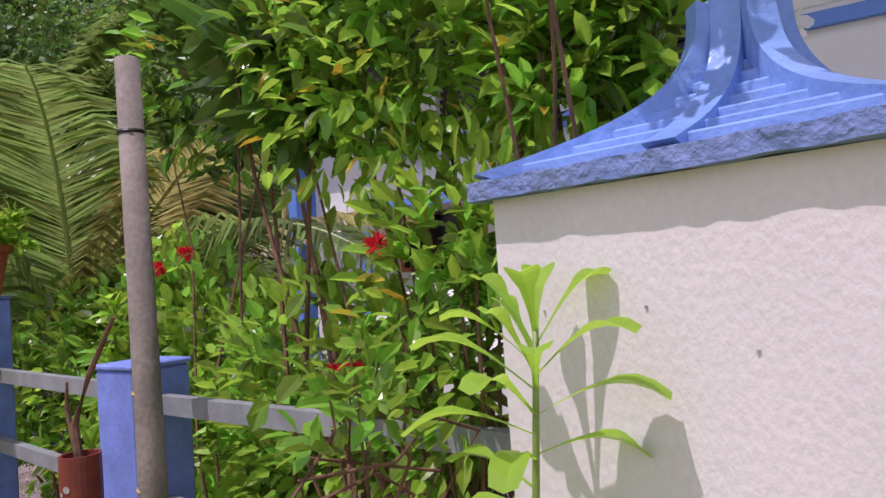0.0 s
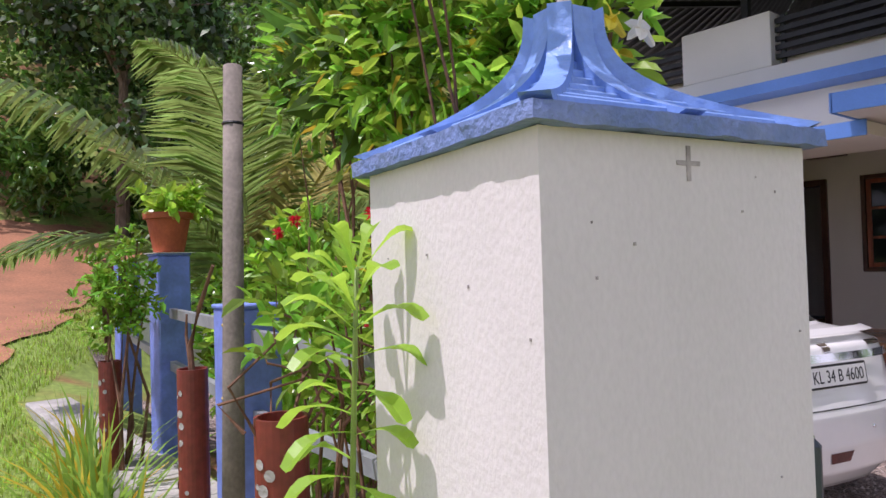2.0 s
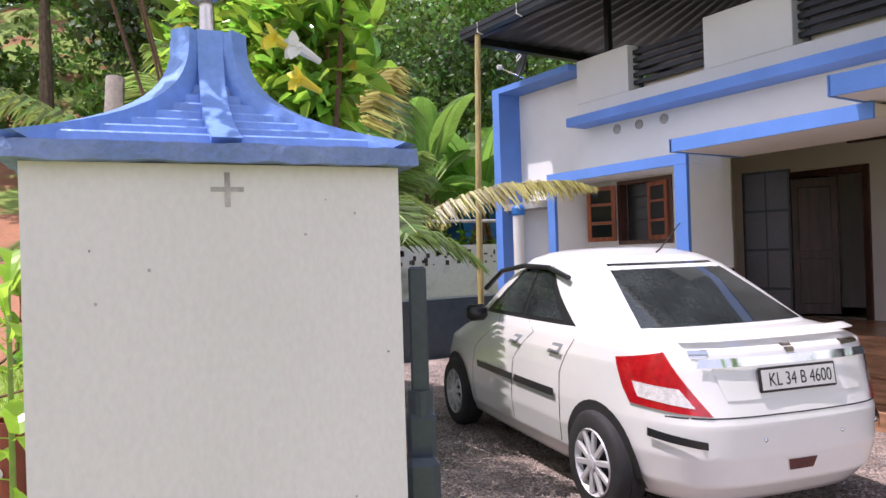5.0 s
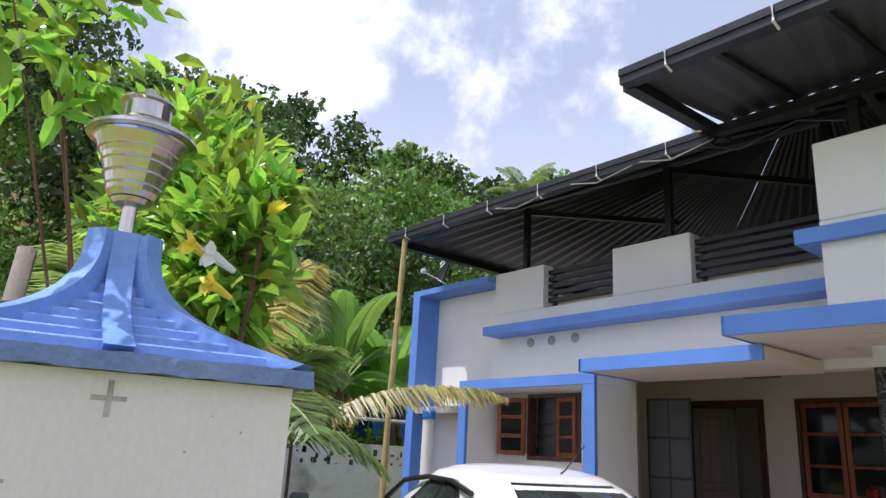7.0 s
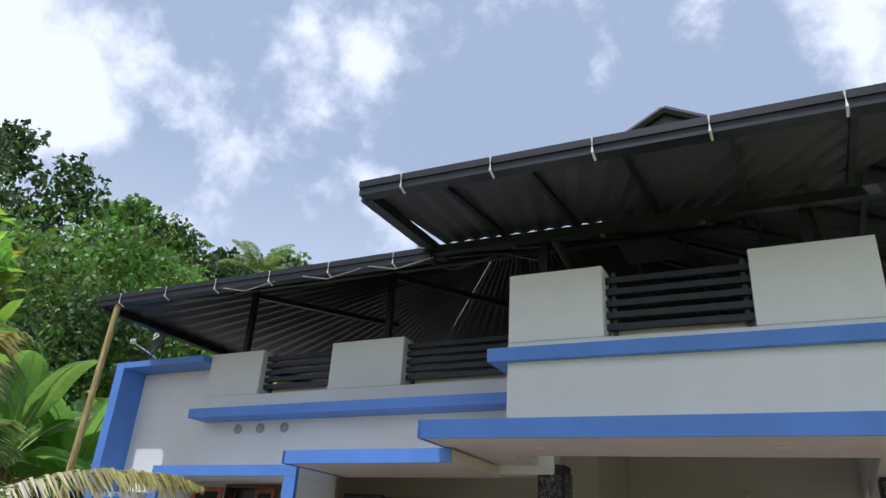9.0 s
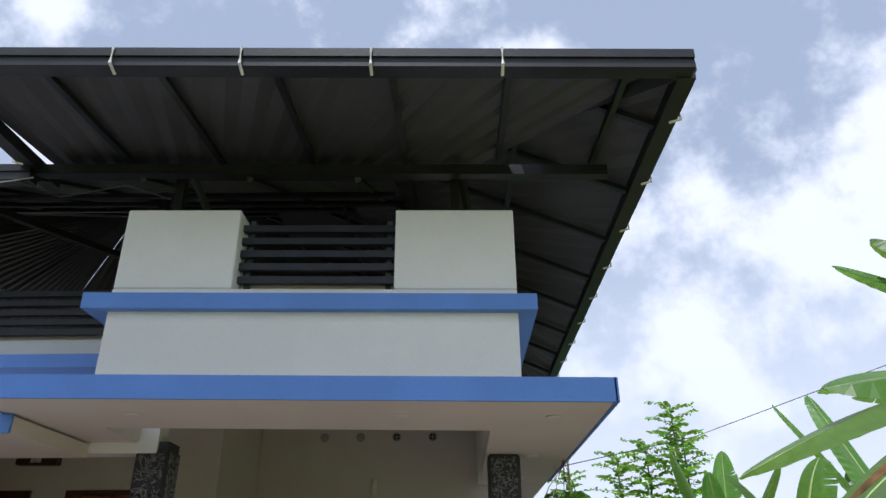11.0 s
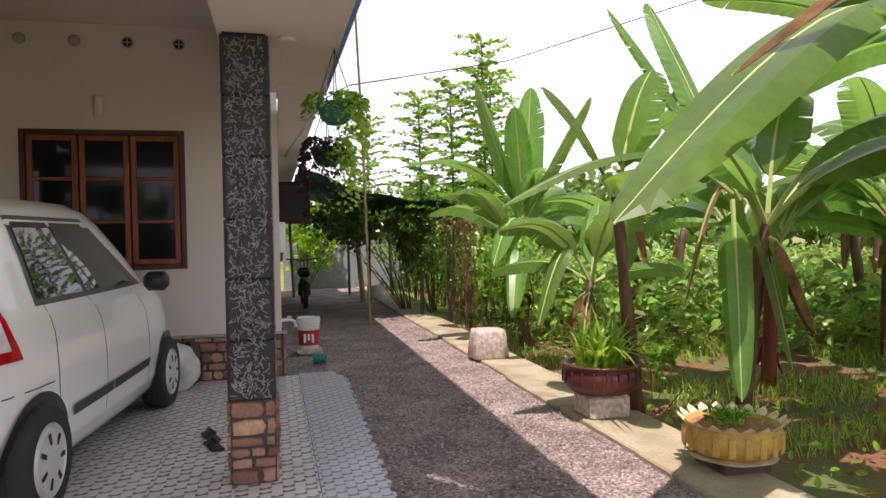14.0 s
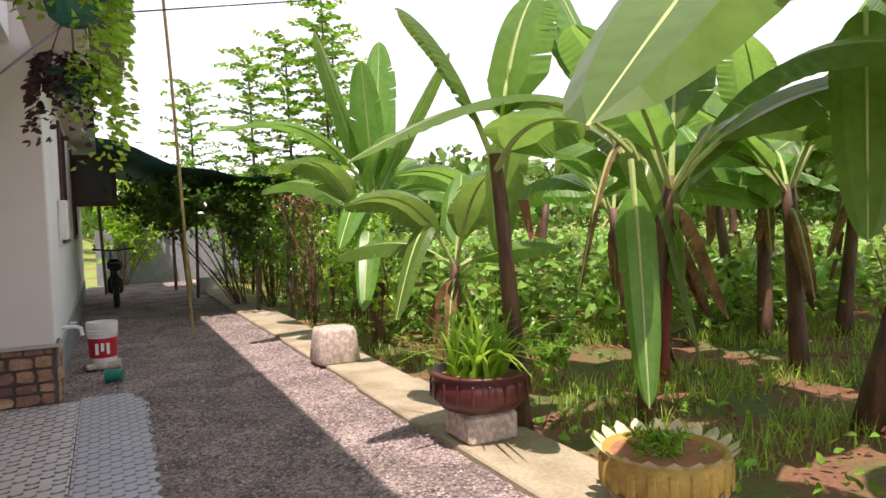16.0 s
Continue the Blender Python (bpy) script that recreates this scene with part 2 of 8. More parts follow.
M_TERRA = mat("terracotta", (0.42, 0.095, 0.035), 0.75, var=0.15, scale=7, fine=60, bump=0.2)
M_PVC = mat("brown_painted_pipe", (0.20, 0.035, 0.025), 0.45, var=0.2, scale=5, fine=40, bump=0.1)
M_MAROON = mat("maroon_glazed_clay", (0.10, 0.025, 0.022), 0.35, var=0.2, scale=6, fine=50, bump=0.15)
M_YPOT = mat("ochre_painted_cement", (0.52, 0.34, 0.08), 0.65, var=0.15, scale=6, fine=50, bump=0.3)
M_CREAMPOT = mat("cream_painted_cement", (0.66, 0.58, 0.38), 0.7, var=0.2, scale=9, fine=50, bump=0.3)
M_GRANITE = mat("rough_granite", (0.55, 0.46, 0.39), 0.9, var=0.25, scale=25, fine=110, bump=0.8)
M_TEAL = mat("teal_plastic", (0.0, 0.20, 0.15), 0.4, var=0.08, bump=0.02)
M_GREENPOT = mat("green_plastic_basket", (0.01, 0.13, 0.09), 0.45, var=0.1, bump=0.05)
M_WHITEPL = mat("white_plastic", (0.74, 0.73, 0.70), 0.45, var=0.06, bump=0.03)
M_REDPL = mat("red_label_print", (0.52, 0.02, 0.025), 0.4, var=0.06, bump=0.0)
M_SACK = mat("white_woven_sack", (0.62, 0.60, 0.56), 0.8, var=0.12, scale=9, fine=120, bump=0.6)
M_BAMBOO = mat("pale_bamboo", (0.48, 0.37, 0.15), 0.6, var=0.25, scale=4, fine=30, bump=0.2, stretch=(8, 8, 1))
M_NET = mat("dark_green_shade_net", (0.015, 0.14, 0.115), 0.8, var=0.25, scale=3, fine=120, bump=0.4)
M_TARP = mat("blue_tarpaulin", (0.02, 0.17, 0.52), 0.45, var=0.15, scale=4, fine=30, bump=0.3)
M_BARK = mat("grey_brown_bark", (0.155, 0.115, 0.08), 0.9, var=0.3, scale=5, fine=30, bump=0.8, stretch=(4, 4, 1))
M_VINE = mat("brown_vine_stem", (0.17, 0.085, 0.05), 0.85, var=0.25, scale=9, fine=40, bump=0.5)
M_GREENSTEM = mat("green_stem", (0.24, 0.36, 0.07), 0.5, var=0.2, scale=5, fine=30, bump=0.1)
M_BANTRUNK = mat("banana_pseudostem", (0.15, 0.075, 0.04), 0.6, var=0.3, scale=3, fine=20, bump=0.4, col2=(0.05, 0.03, 0.02), stretch=(5, 5, 0.8))
M_BANLEAF = mat("banana_leaf", (0.125, 0.26, 0.045), 0.33, var=0.14, scale=2, fine=18, bump=0.1, translucent=0.45, rnd=0.25)
M_REDSTEM = mat("reddish_banana_stem", (0.26, 0.05, 0.03), 0.55, var=0.3, scale=3, fine=20, bump=0.4, col2=(0.12, 0.03, 0.02), stretch=(5, 5, 0.8))
M_BANDRY = mat("withered_banana_leaf", (0.22, 0.125, 0.05), 0.8, var=0.35, scale=5, fine=25, bump=0.3, translucent=0.3)
M_BANBACK = mat("banana_midrib", (0.36, 0.46, 0.16), 0.5, var=0.1, bump=0.05)
M_LEAF = mat("glossy_shrub_leaf", (0.17, 0.33, 0.035), 0.26, var=0.15, fine=30, bump=0.05, island=0.6, translucent=0.4)
M_LEAFD = mat("dark_shrub_leaf", (0.075, 0.165, 0.025), 0.3, var=0.15, fine=30, bump=0.05, island=0.4, translucent=0.3)
# bright plants' own leaf; on shrub skins its brightness paints sunlit leaves
M_LEAFB = mat("bright_young_and_sunlit_leaf", (0.25, 0.43, 0.045), 0.3, var=0.12, fine=30, bump=0.05, island=0.3, translucent=0.45)
M_CROP = mat("crop_leaf", (0.20, 0.34, 0.06), 0.4, var=0.2, fine=30, bump=0.0, island=0.6, translucent=0.35)
M_LEAFY = mat("yellowing_leaf", (0.50, 0.40, 0.03), 0.5, var=0.15, fine=30, bump=0.05, island=0.3, translucent=0.35)
M_TREE = mat("tree_foliage", (0.115, 0.225, 0.035), 0.45, var=0.3, scale=0.25, fine=4, bump=0.0, island=0.6, translucent=0.28)
# darker copy of tree_foliage: the shade within the woods is put into its colour
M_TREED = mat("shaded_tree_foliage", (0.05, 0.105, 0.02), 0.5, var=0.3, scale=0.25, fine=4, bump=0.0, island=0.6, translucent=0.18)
M_PALM = mat("palm_leaflet", (0.155, 0.235, 0.06), 0.32, var=0.2, fine=20, bump=0.0, island=0.5, translucent=0.45)
M_PALMY = mat("yellowed_palm_leaflet", (0.36, 0.34, 0.11), 0.4, var=0.2, fine=20, bump=0.0, island=0.4, translucent=0.35)
M_STRIPE = mat("striped_strap_leaf", (0.20, 0.35, 0.05), 0.4, var=0.2, fine=20, bump=0.0, island=0.5, translucent=0.35)
M_PURPLE = mat("purple_trailing_leaf", (0.06, 0.025, 0.035), 0.5, var=0.2, bump=0.0, island=0.5, translucent=0.2)
M_REDFL = mat("red_flower", (0.60, 0.012, 0.012), 0.5, var=0.15, bump=0.0, translucent=0.2)
M_YELFL = mat("yellow_flower", (0.80, 0.70, 0.06), 0.5, var=0.1, bump=0.0, translucent=0.2)
M_WHTFL = mat("white_flower", (0.8, 0.78, 0.7), 0.5, var=0.05, bump=0.0, translucent=0.2)
M_GRASS = mat("grass_blade", (0.27, 0.40, 0.06), 0.5, var=0.2, fine=20, bump=0.0, island=0.5, translucent=0.35)
M_DEADLEAF = mat("dead_leaf", (0.20, 0.085, 0.04), 0.8, var=0.3, bump=0.1, island=0.4)
M_REDCLOTH = mat("dark_red_cloth", (0.22, 0.015, 0.02), 0.85, var=0.15, scale=8, fine=90, bump=0.2)
M_PLATE = mat("plate_white", (0.78, 0.78, 0.76), 0.35, var=0.03, bump=0.02)
M_INK = mat("black_ink", (0.012, 0.012, 0.013), 0.45, bump=0.0)
M_BADGE = mat("dark_gold_badge", (0.22, 0.19, 0.10), 0.3, 0.6, bump=0.0)
M_SMUDGE = mat("grey_cement_smudge", (0.36, 0.33, 0.325), 0.9, var=0.25, scale=20, fine=60, bump=0.2)
M_LAMPCREAM = mat("frosted_lamp_glass", (0.7, 0.66, 0.58), 0.3, bump=0.0)

# ---- building helpers ----
def part(name, bm, material, parent=None, label="", smooth=False):
    me = bpy.data.meshes.new(name)
    bm.to_mesh(me)
    bm.free()
    me.materials.append(material)
    if smooth:
        for p in me.polygons:
            p.use_smooth = True
    ob = new(name, me)
    if parent is not None:
        ob.parent = parent
    if label:
        tagged(ob, label)
    return ob


def thing(name, at, label, category, group="", kind="", rz=0.0):
    ob = new(name)
    ob.empty_display_size = 0.1
    ob.matrix_world = pose(*at, 0, 0, rz)
    return tagged(ob, label, category, group, kind)


def structure(name, bm, material, label, category=""):
    return tagged(part(name, bm, material), label, category or name.split("_")[0], kind="structure")


def mesh_np(name, verts, faces, material, parent=None, label="", smooth=False):
    me = bpy.data.meshes.new(name)
    me.from_pydata(verts, [], faces)
    me.materials.append(material)
    if smooth:
        for p in me.polygons:
            p.use_smooth = True
    ob = new(name, me)
    if parent is not None:
        ob.parent = parent
    if label:
        tagged(ob, label)
    return ob


def box(bm, x0, x1, y0, y1, z0, z1, bevel=0.0, m=None):
    vs = []
    for x in (x0, x1):
        for y in (y0, y1):
            for z in (z0, z1):
                c = Vector((x, y, z))
                vs.append(bm.verts.new(c if m is None else m @ c))
    for f in ((0, 1, 3, 2), (4, 6, 7, 5), (0, 4, 5, 1), (2, 3, 7, 6), (0, 2, 6, 4), (1, 5, 7, 3)):
        bm.faces.new([vs[i] for i in f])
    if bevel:
        es = list({e for v in vs for e in v.link_edges})
        bmesh.ops.bevel(bm, geom=es, offset=bevel, segments=1, affect="EDGES")
    return bm


def boxes(*specs, bevel=0.0):
    bm = bmesh.new()
    for s in specs:
        box(bm, *s, bevel=bevel)
    return bm


def tube(bm, pts, r0, r1=None, seg=8, cap=True):
    r1 = r0 if r1 is None else r1
    pts = [Vector(p) for p in pts]
    rings = []
    for i, p in enumerate(pts):
        d = (pts[min(i + 1, len(pts) - 1)] - pts[max(i - 1, 0)]).normalized()
        a = d.orthogonal().normalized() if abs(d.z) > 0.95 else d.cross(Vector((0, 0, 1))).normalized()
        b = d.cross(a).normalized()
        r = r0 + (r1 - r0) * i / max(1, len(pts) - 1)
        rings.append([bm.verts.new(p + (a * math.cos(k * math.tau / seg) + b * math.sin(k * math.tau / seg)) * r) for k in range(seg)])
    for q, s in zip(rings, rings[1:]):
        for k in range(seg):
            bm.faces.new((q[k], q[(k + 1) % seg], s[(k + 1) % seg], s[k]))
    if cap:
        bm.faces.new(rings[0][::-1])
        bm.faces.new(rings[-1])
    return bm


def lathe(bm, profile, seg=24, at=(0, 0, 0), squash=None, axis="z", caps=True):
    rings = []
    for r, z in profile:
        ring = []
        for k in range(seg):
            a = k * math.tau / seg
            rr = r * (squash(a, z) if squash else 1)
            if axis == "z":
                co = (at[0] + rr * math.cos(a), at[1] + rr * math.sin(a), at[2] + z)
            else:
                co = (at[0] + rr * math.cos(a), at[1] + z, at[2] + rr * math.sin(a))
            ring.append(bm.verts.new(co))
        rings.append(ring)
    for q, s in zip(rings, rings[1:]):
        for k in range(seg):
            bm.faces.new((q[k], q[(k + 1) % seg], s[(k + 1) % seg], s[k]))
    if caps:
        bm.faces.new(rings[0][::-1])
        bm.faces.new(rings[-1])
    bmesh.ops.recalc_face_normals(bm, faces=bm.faces)
    return bm


def text_mesh(word, size, depth=0.002):
    cu = bpy.data.curves.new("lettering", "FONT")
    cu.body, cu.size, cu.extrude, cu.align_x, cu.align_y = word, size, depth, "CENTER", "CENTER"
    tmp = new("lettering", cu)
    me = bpy.data.meshes.new_from_object(tmp.evaluated_get(bpy.context.evaluated_depsgraph_get()))
    bpy.data.objects.remove(tmp)
    return me


rng = np.random.default_rng(7)
# a folded leaf: length along x, midrib at y = 0
LEAF_V = np.array([(0, 0, 0), (0.3, 0.5, 0.09), (0.3, 0, 0), (0.3, -0.5, 0.09), (0.72, 0.36, 0.05), (0.72, 0, -0.03), (0.72, -0.36, 0.05), (1, 0, -0.10)])
LEAF_F = [(0, 2, 1), (0, 3, 2), (1, 2, 5, 4), (2, 3, 6, 5), (4, 5, 7), (5, 6, 7)]


def leaf_cloud(name, bases, dirs, size, width, material, parent=None, label="", spread=0.35, up=0.3):
    """Leaves on bases (n, 3) that point along dirs (n, 3), size (n) long and width times that wide."""
    n = len(bases)
    d = dirs / np.maximum(np.linalg.norm(dirs, axis=1, keepdims=True), 1e-6) + rng.normal(0, spread, (n, 3))
    d /= np.maximum(np.linalg.norm(d, axis=1, keepdims=True), 1e-6)
    nrm = np.c_[rng.normal(0, 0.5, (n, 2)), np.full(n, 1.0) * up + 0.3]
    side = np.cross(nrm, d)
    side /= np.maximum(np.linalg.norm(side, axis=1, keepdims=True), 1e-6)
    nn = np.cross(d, side)
    s = np.broadcast_to(size, n)[:, None, None]
    v = bases[:, None, :] + s * (LEAF_V[None, :, 0:1] * d[:, None, :] + LEAF_V[None, :, 1:2] * width * side[:, None, :] + LEAF_V[None, :, 2:3] * nn[:, None, :])
    faces = [tuple(i + 8 * k for i in f) for k in range(n) for f in LEAF_F]
    return mesh_np(name, v.reshape(-1, 3).tolist(), faces, material, parent, label)


def blade_cloud(name, bases, length, width, material, parent=None, label="", lean=0.6, seg=3, arch=1.0):
    """Arching strap blades that grow up from bases."""
    n = len(bases)
    az = rng.uniform(0, math.tau, n)
    out = np.c_[np.cos(az), np.sin(az), np.zeros(n)]
    side = np.c_[-np.sin(az), np.cos(az), np.zeros(n)]
    L = np.broadcast_to(length, n) * rng.uniform(0.6, 1.1, n)
    ln = rng.uniform(0.1, 1, n) * lean
    vs = []
    for i in range(seg + 1):
        u = i / seg
        p = bases + out * (L * ln * u * (0.5 + 0.5 * u))[:, None] + np.array([0, 0, 1.0]) * (L * (u - 0.45 * arch * ln * u ** 2.5))[:, None]
        w = width * (1 - u) ** 0.7 + 0.0005
        vs += [p + side * w / 2, p - side * w / 2]
    v = np.stack(vs, 1)
    k = 2 * (seg + 1)
    faces = [(k * q + 2 * i, k * q + 2 * i + 1, k * q + 2 * i + 3, k * q + 2 * i + 2) for q in range(n) for i in range(seg)]
    return mesh_np(name, v.reshape(-1, 3).tolist(), faces, material, parent, label)


def blob(n, centre, radii, shell=0.45):
    """n points in an ellipsoid, denser near its skin, and the directions outwards."""
    d = rng.normal(0, 1, (n, 3))
    d /= np.linalg.norm(d, axis=1, keepdims=True)
    r = rng.uniform(shell, 1, n)[:, None]
    return np.array(centre) + d * r * np.array(radii), d

# ---- ground ----
def sstep(v):
    v = np.clip(v, 0, 1)
    return v * v * (3 - 2 * v)


def ground_z(x, y):
    x, y = np.asarray(x, float), np.asarray(y, float)
    z = 0.22 * sstep((5.6 - y) / 4.0)
    out = sstep((2.6 + np.clip((-7.5 - x) * 0.5, 0, 5) - y) / 0.9)
    z = z + out * 0.10 * np.clip(-x - 2.2, 0, 14)
    left = sstep((-x - 10.0) / 0.8)
    z = z + left * 0.9 * (1 - out)
    z = z + 15 * sstep((-x - 12) / 34) * sstep((y + 14) / 18) + 7 * sstep((y - 30) / 40) * sstep((6 - x) / 20)
    z = z - 0.07 * sstep((x - 5.1) / 0.25)
    return z


gx = np.unique(np.r_[-900, -500, -260, -160, np.arange(-110, -16, 4.0), np.arange(-16, 14, 0.5), np.arange(14, 60, 4.0), 90, 160, 300, 900])
gy = np.unique(np.r_[-900, -300, -120, -60, np.arange(-40, -6, 4.0), np.arange(-6, 26, 0.5), np.arange(26, 100, 5.0), 160, 300, 900])
GX, GY = np.meshgrid(gx, gy, indexing="ij")
GZ = ground_z(GX, GY) + rng.normal(0, 0.004, GX.shape) * (np.abs(GX) < 20) - 0.024
ny = len(gy)
ground = mesh_np("ground", np.stack([GX, GY, GZ], -1).reshape(-1, 3).tolist(),
                 [(i * ny + j, (i + 1) * ny + j, (i + 1) * ny + j + 1, i * ny + j + 1) for i in range(len(gx) - 1) for j in range(ny - 1)],
                 M_GRASSG, None, "uneven ground of red soil with patchy grass", True)
tagged(ground, category="ground", kind="structure")


def sheet(name, x0, x1, y0, y1, lift, step, material, label, category, edge=None):
    xs, ys = np.arange(x0, x1 + step / 2, step), np.arange(y0, y1 + step / 2, step)
    A, B = np.meshgrid(xs, ys, indexing="ij")
    if edge is not None:
        A = np.where(A >= x1 - 1e-6, edge(B), A)
    Z = ground_z(A, B) + lift
    k = len(ys)
    ob = mesh_np(name, np.stack([A, B, Z], -1).reshape(-1, 3).tolist(),
                 [(i * k + j, (i + 1) * k + j, (i + 1) * k + j + 1, i * k + j + 1) for i in range(len(xs) - 1) for j in range(k - 1)], material, None, label, True)
    return tagged(ob, category=category, kind="structure")


sheet("pavement_gravel", -8.4, 4.6, 2.2, 6.95, 0.012, 0.25, M_GRAVEL, "reddish grey gravel covering the yard", "gravel")
sheet("pavement_side_path", 2.4, 4.65, 6.95, 24.2, -0.006, 0.25, M_GRAVEL, "reddish grey gravel of the side path", "gravel")
sheet("pavement_gravel_west", -8.4, -1.0, 6.95, 7.7, 0.011, 0.25, M_GRAVEL, "reddish grey gravel in front of the steps", "gravel")
n = 40000
sx, sy = rng.uniform(2.4, 4.7, n), 5.6 + 12 * rng.uniform(0, 1, n) ** 1.6
sx[:18000], sy[:18000] = rng.uniform(-7.5, -0.6, 18000), rng.uniform(2.6, 7.2, 18000)
ok = ~((sx < 3.0) & (sy > 6.95) & (sy < 11.6) & (sx > -1))
sx, sy = sx[ok], sy[ok]
n = len(sx)
sr = rng.uniform(0.006, 0.017, n)
oct_v = np.array([(1, 0, 0), (0, 1, 0), (-1, 0, 0), (0, -1, 0), (0, 0, 0.8), (0, 0, -0.5)])
sv = np.stack([sx, sy, ground_z(sx, sy) + np.where(sy > 6.95, -0.002, 0.016)], -1)[:, None, :] + (oct_v[None] * rng.uniform(0.6, 1.3, (n, 6, 1))) * sr[:, None, None]
tagged(mesh_np("gravel_stones", sv.reshape(-1, 3).tolist(), [tuple(6 * q + i for i in f) for q in range(n) for f in ((0, 1, 4), (1, 2, 4), (2, 3, 4), (3, 0, 4))],
               M_GRAVELS, None, "loose reddish grey gravel stones on the path"), category="gravel", kind="stuff")
bm = bmesh.new()
for k in range(14):
    y0 = 5.2 + k * 1.35
    box(bm, 4.62 + rng.uniform(-0.02, 0.02), 5.16 + rng.uniform(-0.02, 0.02), y0, y0 + 1.34, -0.15, 0.035 + rng.uniform(-0.006, 0.006), bevel=0.012)
structure("kerb", bm, M_CONC, "weathered mossy concrete edging along the path", "kerb")

# ---- house ----
HX0, HX1, HY1 = -7.75, 2.38, 22.0
WY, DY, PY = 7.70, 9.9, 11.54       # front wall, sit-out back wall, car porch back wall


def wall_with_holes(bm, x0, x1, y0, y1, z0, z1, holes):
    """A wall along x with rectangular openings (x0, x1, z0, z1)."""
    x = x0
    for a, b, c, d in sorted(holes):
        box(bm, x, a, y0, y1, z0, z1)
        if c > z0:
            box(bm, a, b, y0, y1, z0, c)
        box(bm, a, b, y0, y1, d, z1)
        x = b
    box(bm, x, x1, y0, y1, z0, z1)
    return bm


bm = wall_with_holes(bmesh.new(), -5.82, -3.60, WY, WY + 0.2, 0, 2.70, [(-5.62, -4.25, 1.76, 2.58)])
box(bm, -5.82, -0.81, WY, WY + 0.2, 2.70, 3.71)
structure("wall_front", bm, M_WALL, "white painted front wall of the house", "wall")
structure("wall_wing", boxes((-7.40, -5.823, WY + 0.26, WY + 0.44, 0, 4.18)), M_WALL, "white painted wall of the set-back wing", "wall")
bm = wall_with_holes(bmesh.new(), -4.95, -0.98, DY, DY + 0.2, 0, 3.71, [(-4.2, -3.08, 0.74, 2.66), (-2.68, -1.6, 1.45, 2.66)])
structure("wall_sitout", bm, M_CREAM, "white back wall of the sit-out with door and window openings", "wall")
structure("wall_sitout_side", boxes((-5.1, -4.953, WY + 0.203, DY + 0.2, 0, 3.71)), M_CREAM, "white side wall of the sit-out", "wall")
bm = wall_with_holes(bmesh.new(), -0.977, HX1, PY, PY + 0.2, 0, 3.71, [(-0.13, 1.43, 1.19, 2.63)])
structure("wall_porch", bm, M_CREAM, "white back wall of the car porch", "wall")
structure("wall_porch_side", boxes((-1.13, -0.98, DY + 0.203, PY + 0.2, 0, 3.71)), M_CREAM, "white inner side wall of the car porch", "wall")
bm = bmesh.new()
y = PY + 0.203
for a, b, c, d in ((13.9, 15.0, 1.25, 2.6), (17.4, 18.4, 1.25, 2.6)):
    box(bm, HX1 - 0.2, HX1, y, a, 0, 3.71)
    box(bm, HX1 - 0.2, HX1, a, b, 0, c)
    box(bm, HX1 - 0.2, HX1, a, b, d, 3.71)
    y = b
box(bm, HX1 - 0.2, HX1, y, HY1, 0, 3.71)
structure("wall_east", bm, M_WALL, "long white side wall of the house", "wall")
structure("wall_back", boxes((HX0, HX1, HY1 + 0.003, HY1 + 0.2, 0, 3.71)), M_WALL, "plain back wall of the house", "wall")
structure("wall_west", boxes((HX0 + 0.3, HX0 + 0.5, WY + 0.45, HY1, 0, 3.71)), M_WALL, "plain west wall of the house", "wall")
structure("ceiling", boxes((-5.8, HX1, WY + 0.205, HY1 + 0.2, 3.713, 3.83), (HX0 + 0.3, -5.803, WY + 0.45, HY1, 3.713, 3.83), (-0.80, 2.2, 6.63, WY + 0.2, 3.713, 3.83)), M_CREAM, "cream ceiling slab of the house", "ceiling")
# sunshade slabs
bm = boxes((-1.46, 2.756, 6.09, 7.07, 2.73, 2.872), (2.0, 2.756, 7.07, 9.9, 2.73, 2.872), (-1.46, -0.98, 7.07, 7.695, 2.73, 2.872))
SOFFIT = structure("trim_canopy", bm, M_CREAM, "cream underside of the wide porch canopy", "canopy")
structure("trim_canopy_edge", boxes((-1.47, 2.768, 6.065, 6.087, 2.722, 2.88), (2.758, 2.78, 6.065, 9.9, 2.722, 2.88), (-1.485, -1.463, 6.065, 7.695, 2.722, 2.88)), M_BLUE, "blue painted edge of the porch canopy", "trim")
structure("trim_sitout_canopy", boxes((-3.31, -1.40, 6.58, 7.695, 2.665, 2.775)), M_CREAM, "cream underside of the smaller sit-out canopy", "canopy")
structure("trim_sitout_edge", boxes((-3.33, -1.40, 6.55, 6.577, 2.655, 2.785), (-3.34, -3.313, 6.55, 7.695, 2.655, 2.785)), M_BLUE, "blue painted edge of the sit-out canopy", "trim")
structure("trim_side_eave", boxes((HX1 + 0.003, 2.756, 9.905, 21.5, 2.735, 2.872)), M_CREAM, "cream sunshade slab along the side wall", "trim")
# porch beams above the soffit
def settle(ob):
    """The porch slab and what stands on it fall a little towards the side path."""
    for v in ob.data.vertices:
        v.co.z += 0.0154 * (2.76 - v.co.x)
structure("wall_porch_front", boxes((-0.81, 2.2, 6.43, 6.63, 2.875, 3.63), (2.0, 2.2, 6.633, 11.53, 2.875, 3.71), (-0.81, -0.61, 6.633, 7.69, 2.875, 3.71)), M_WALL, "white wall above the porch canopy", "wall")
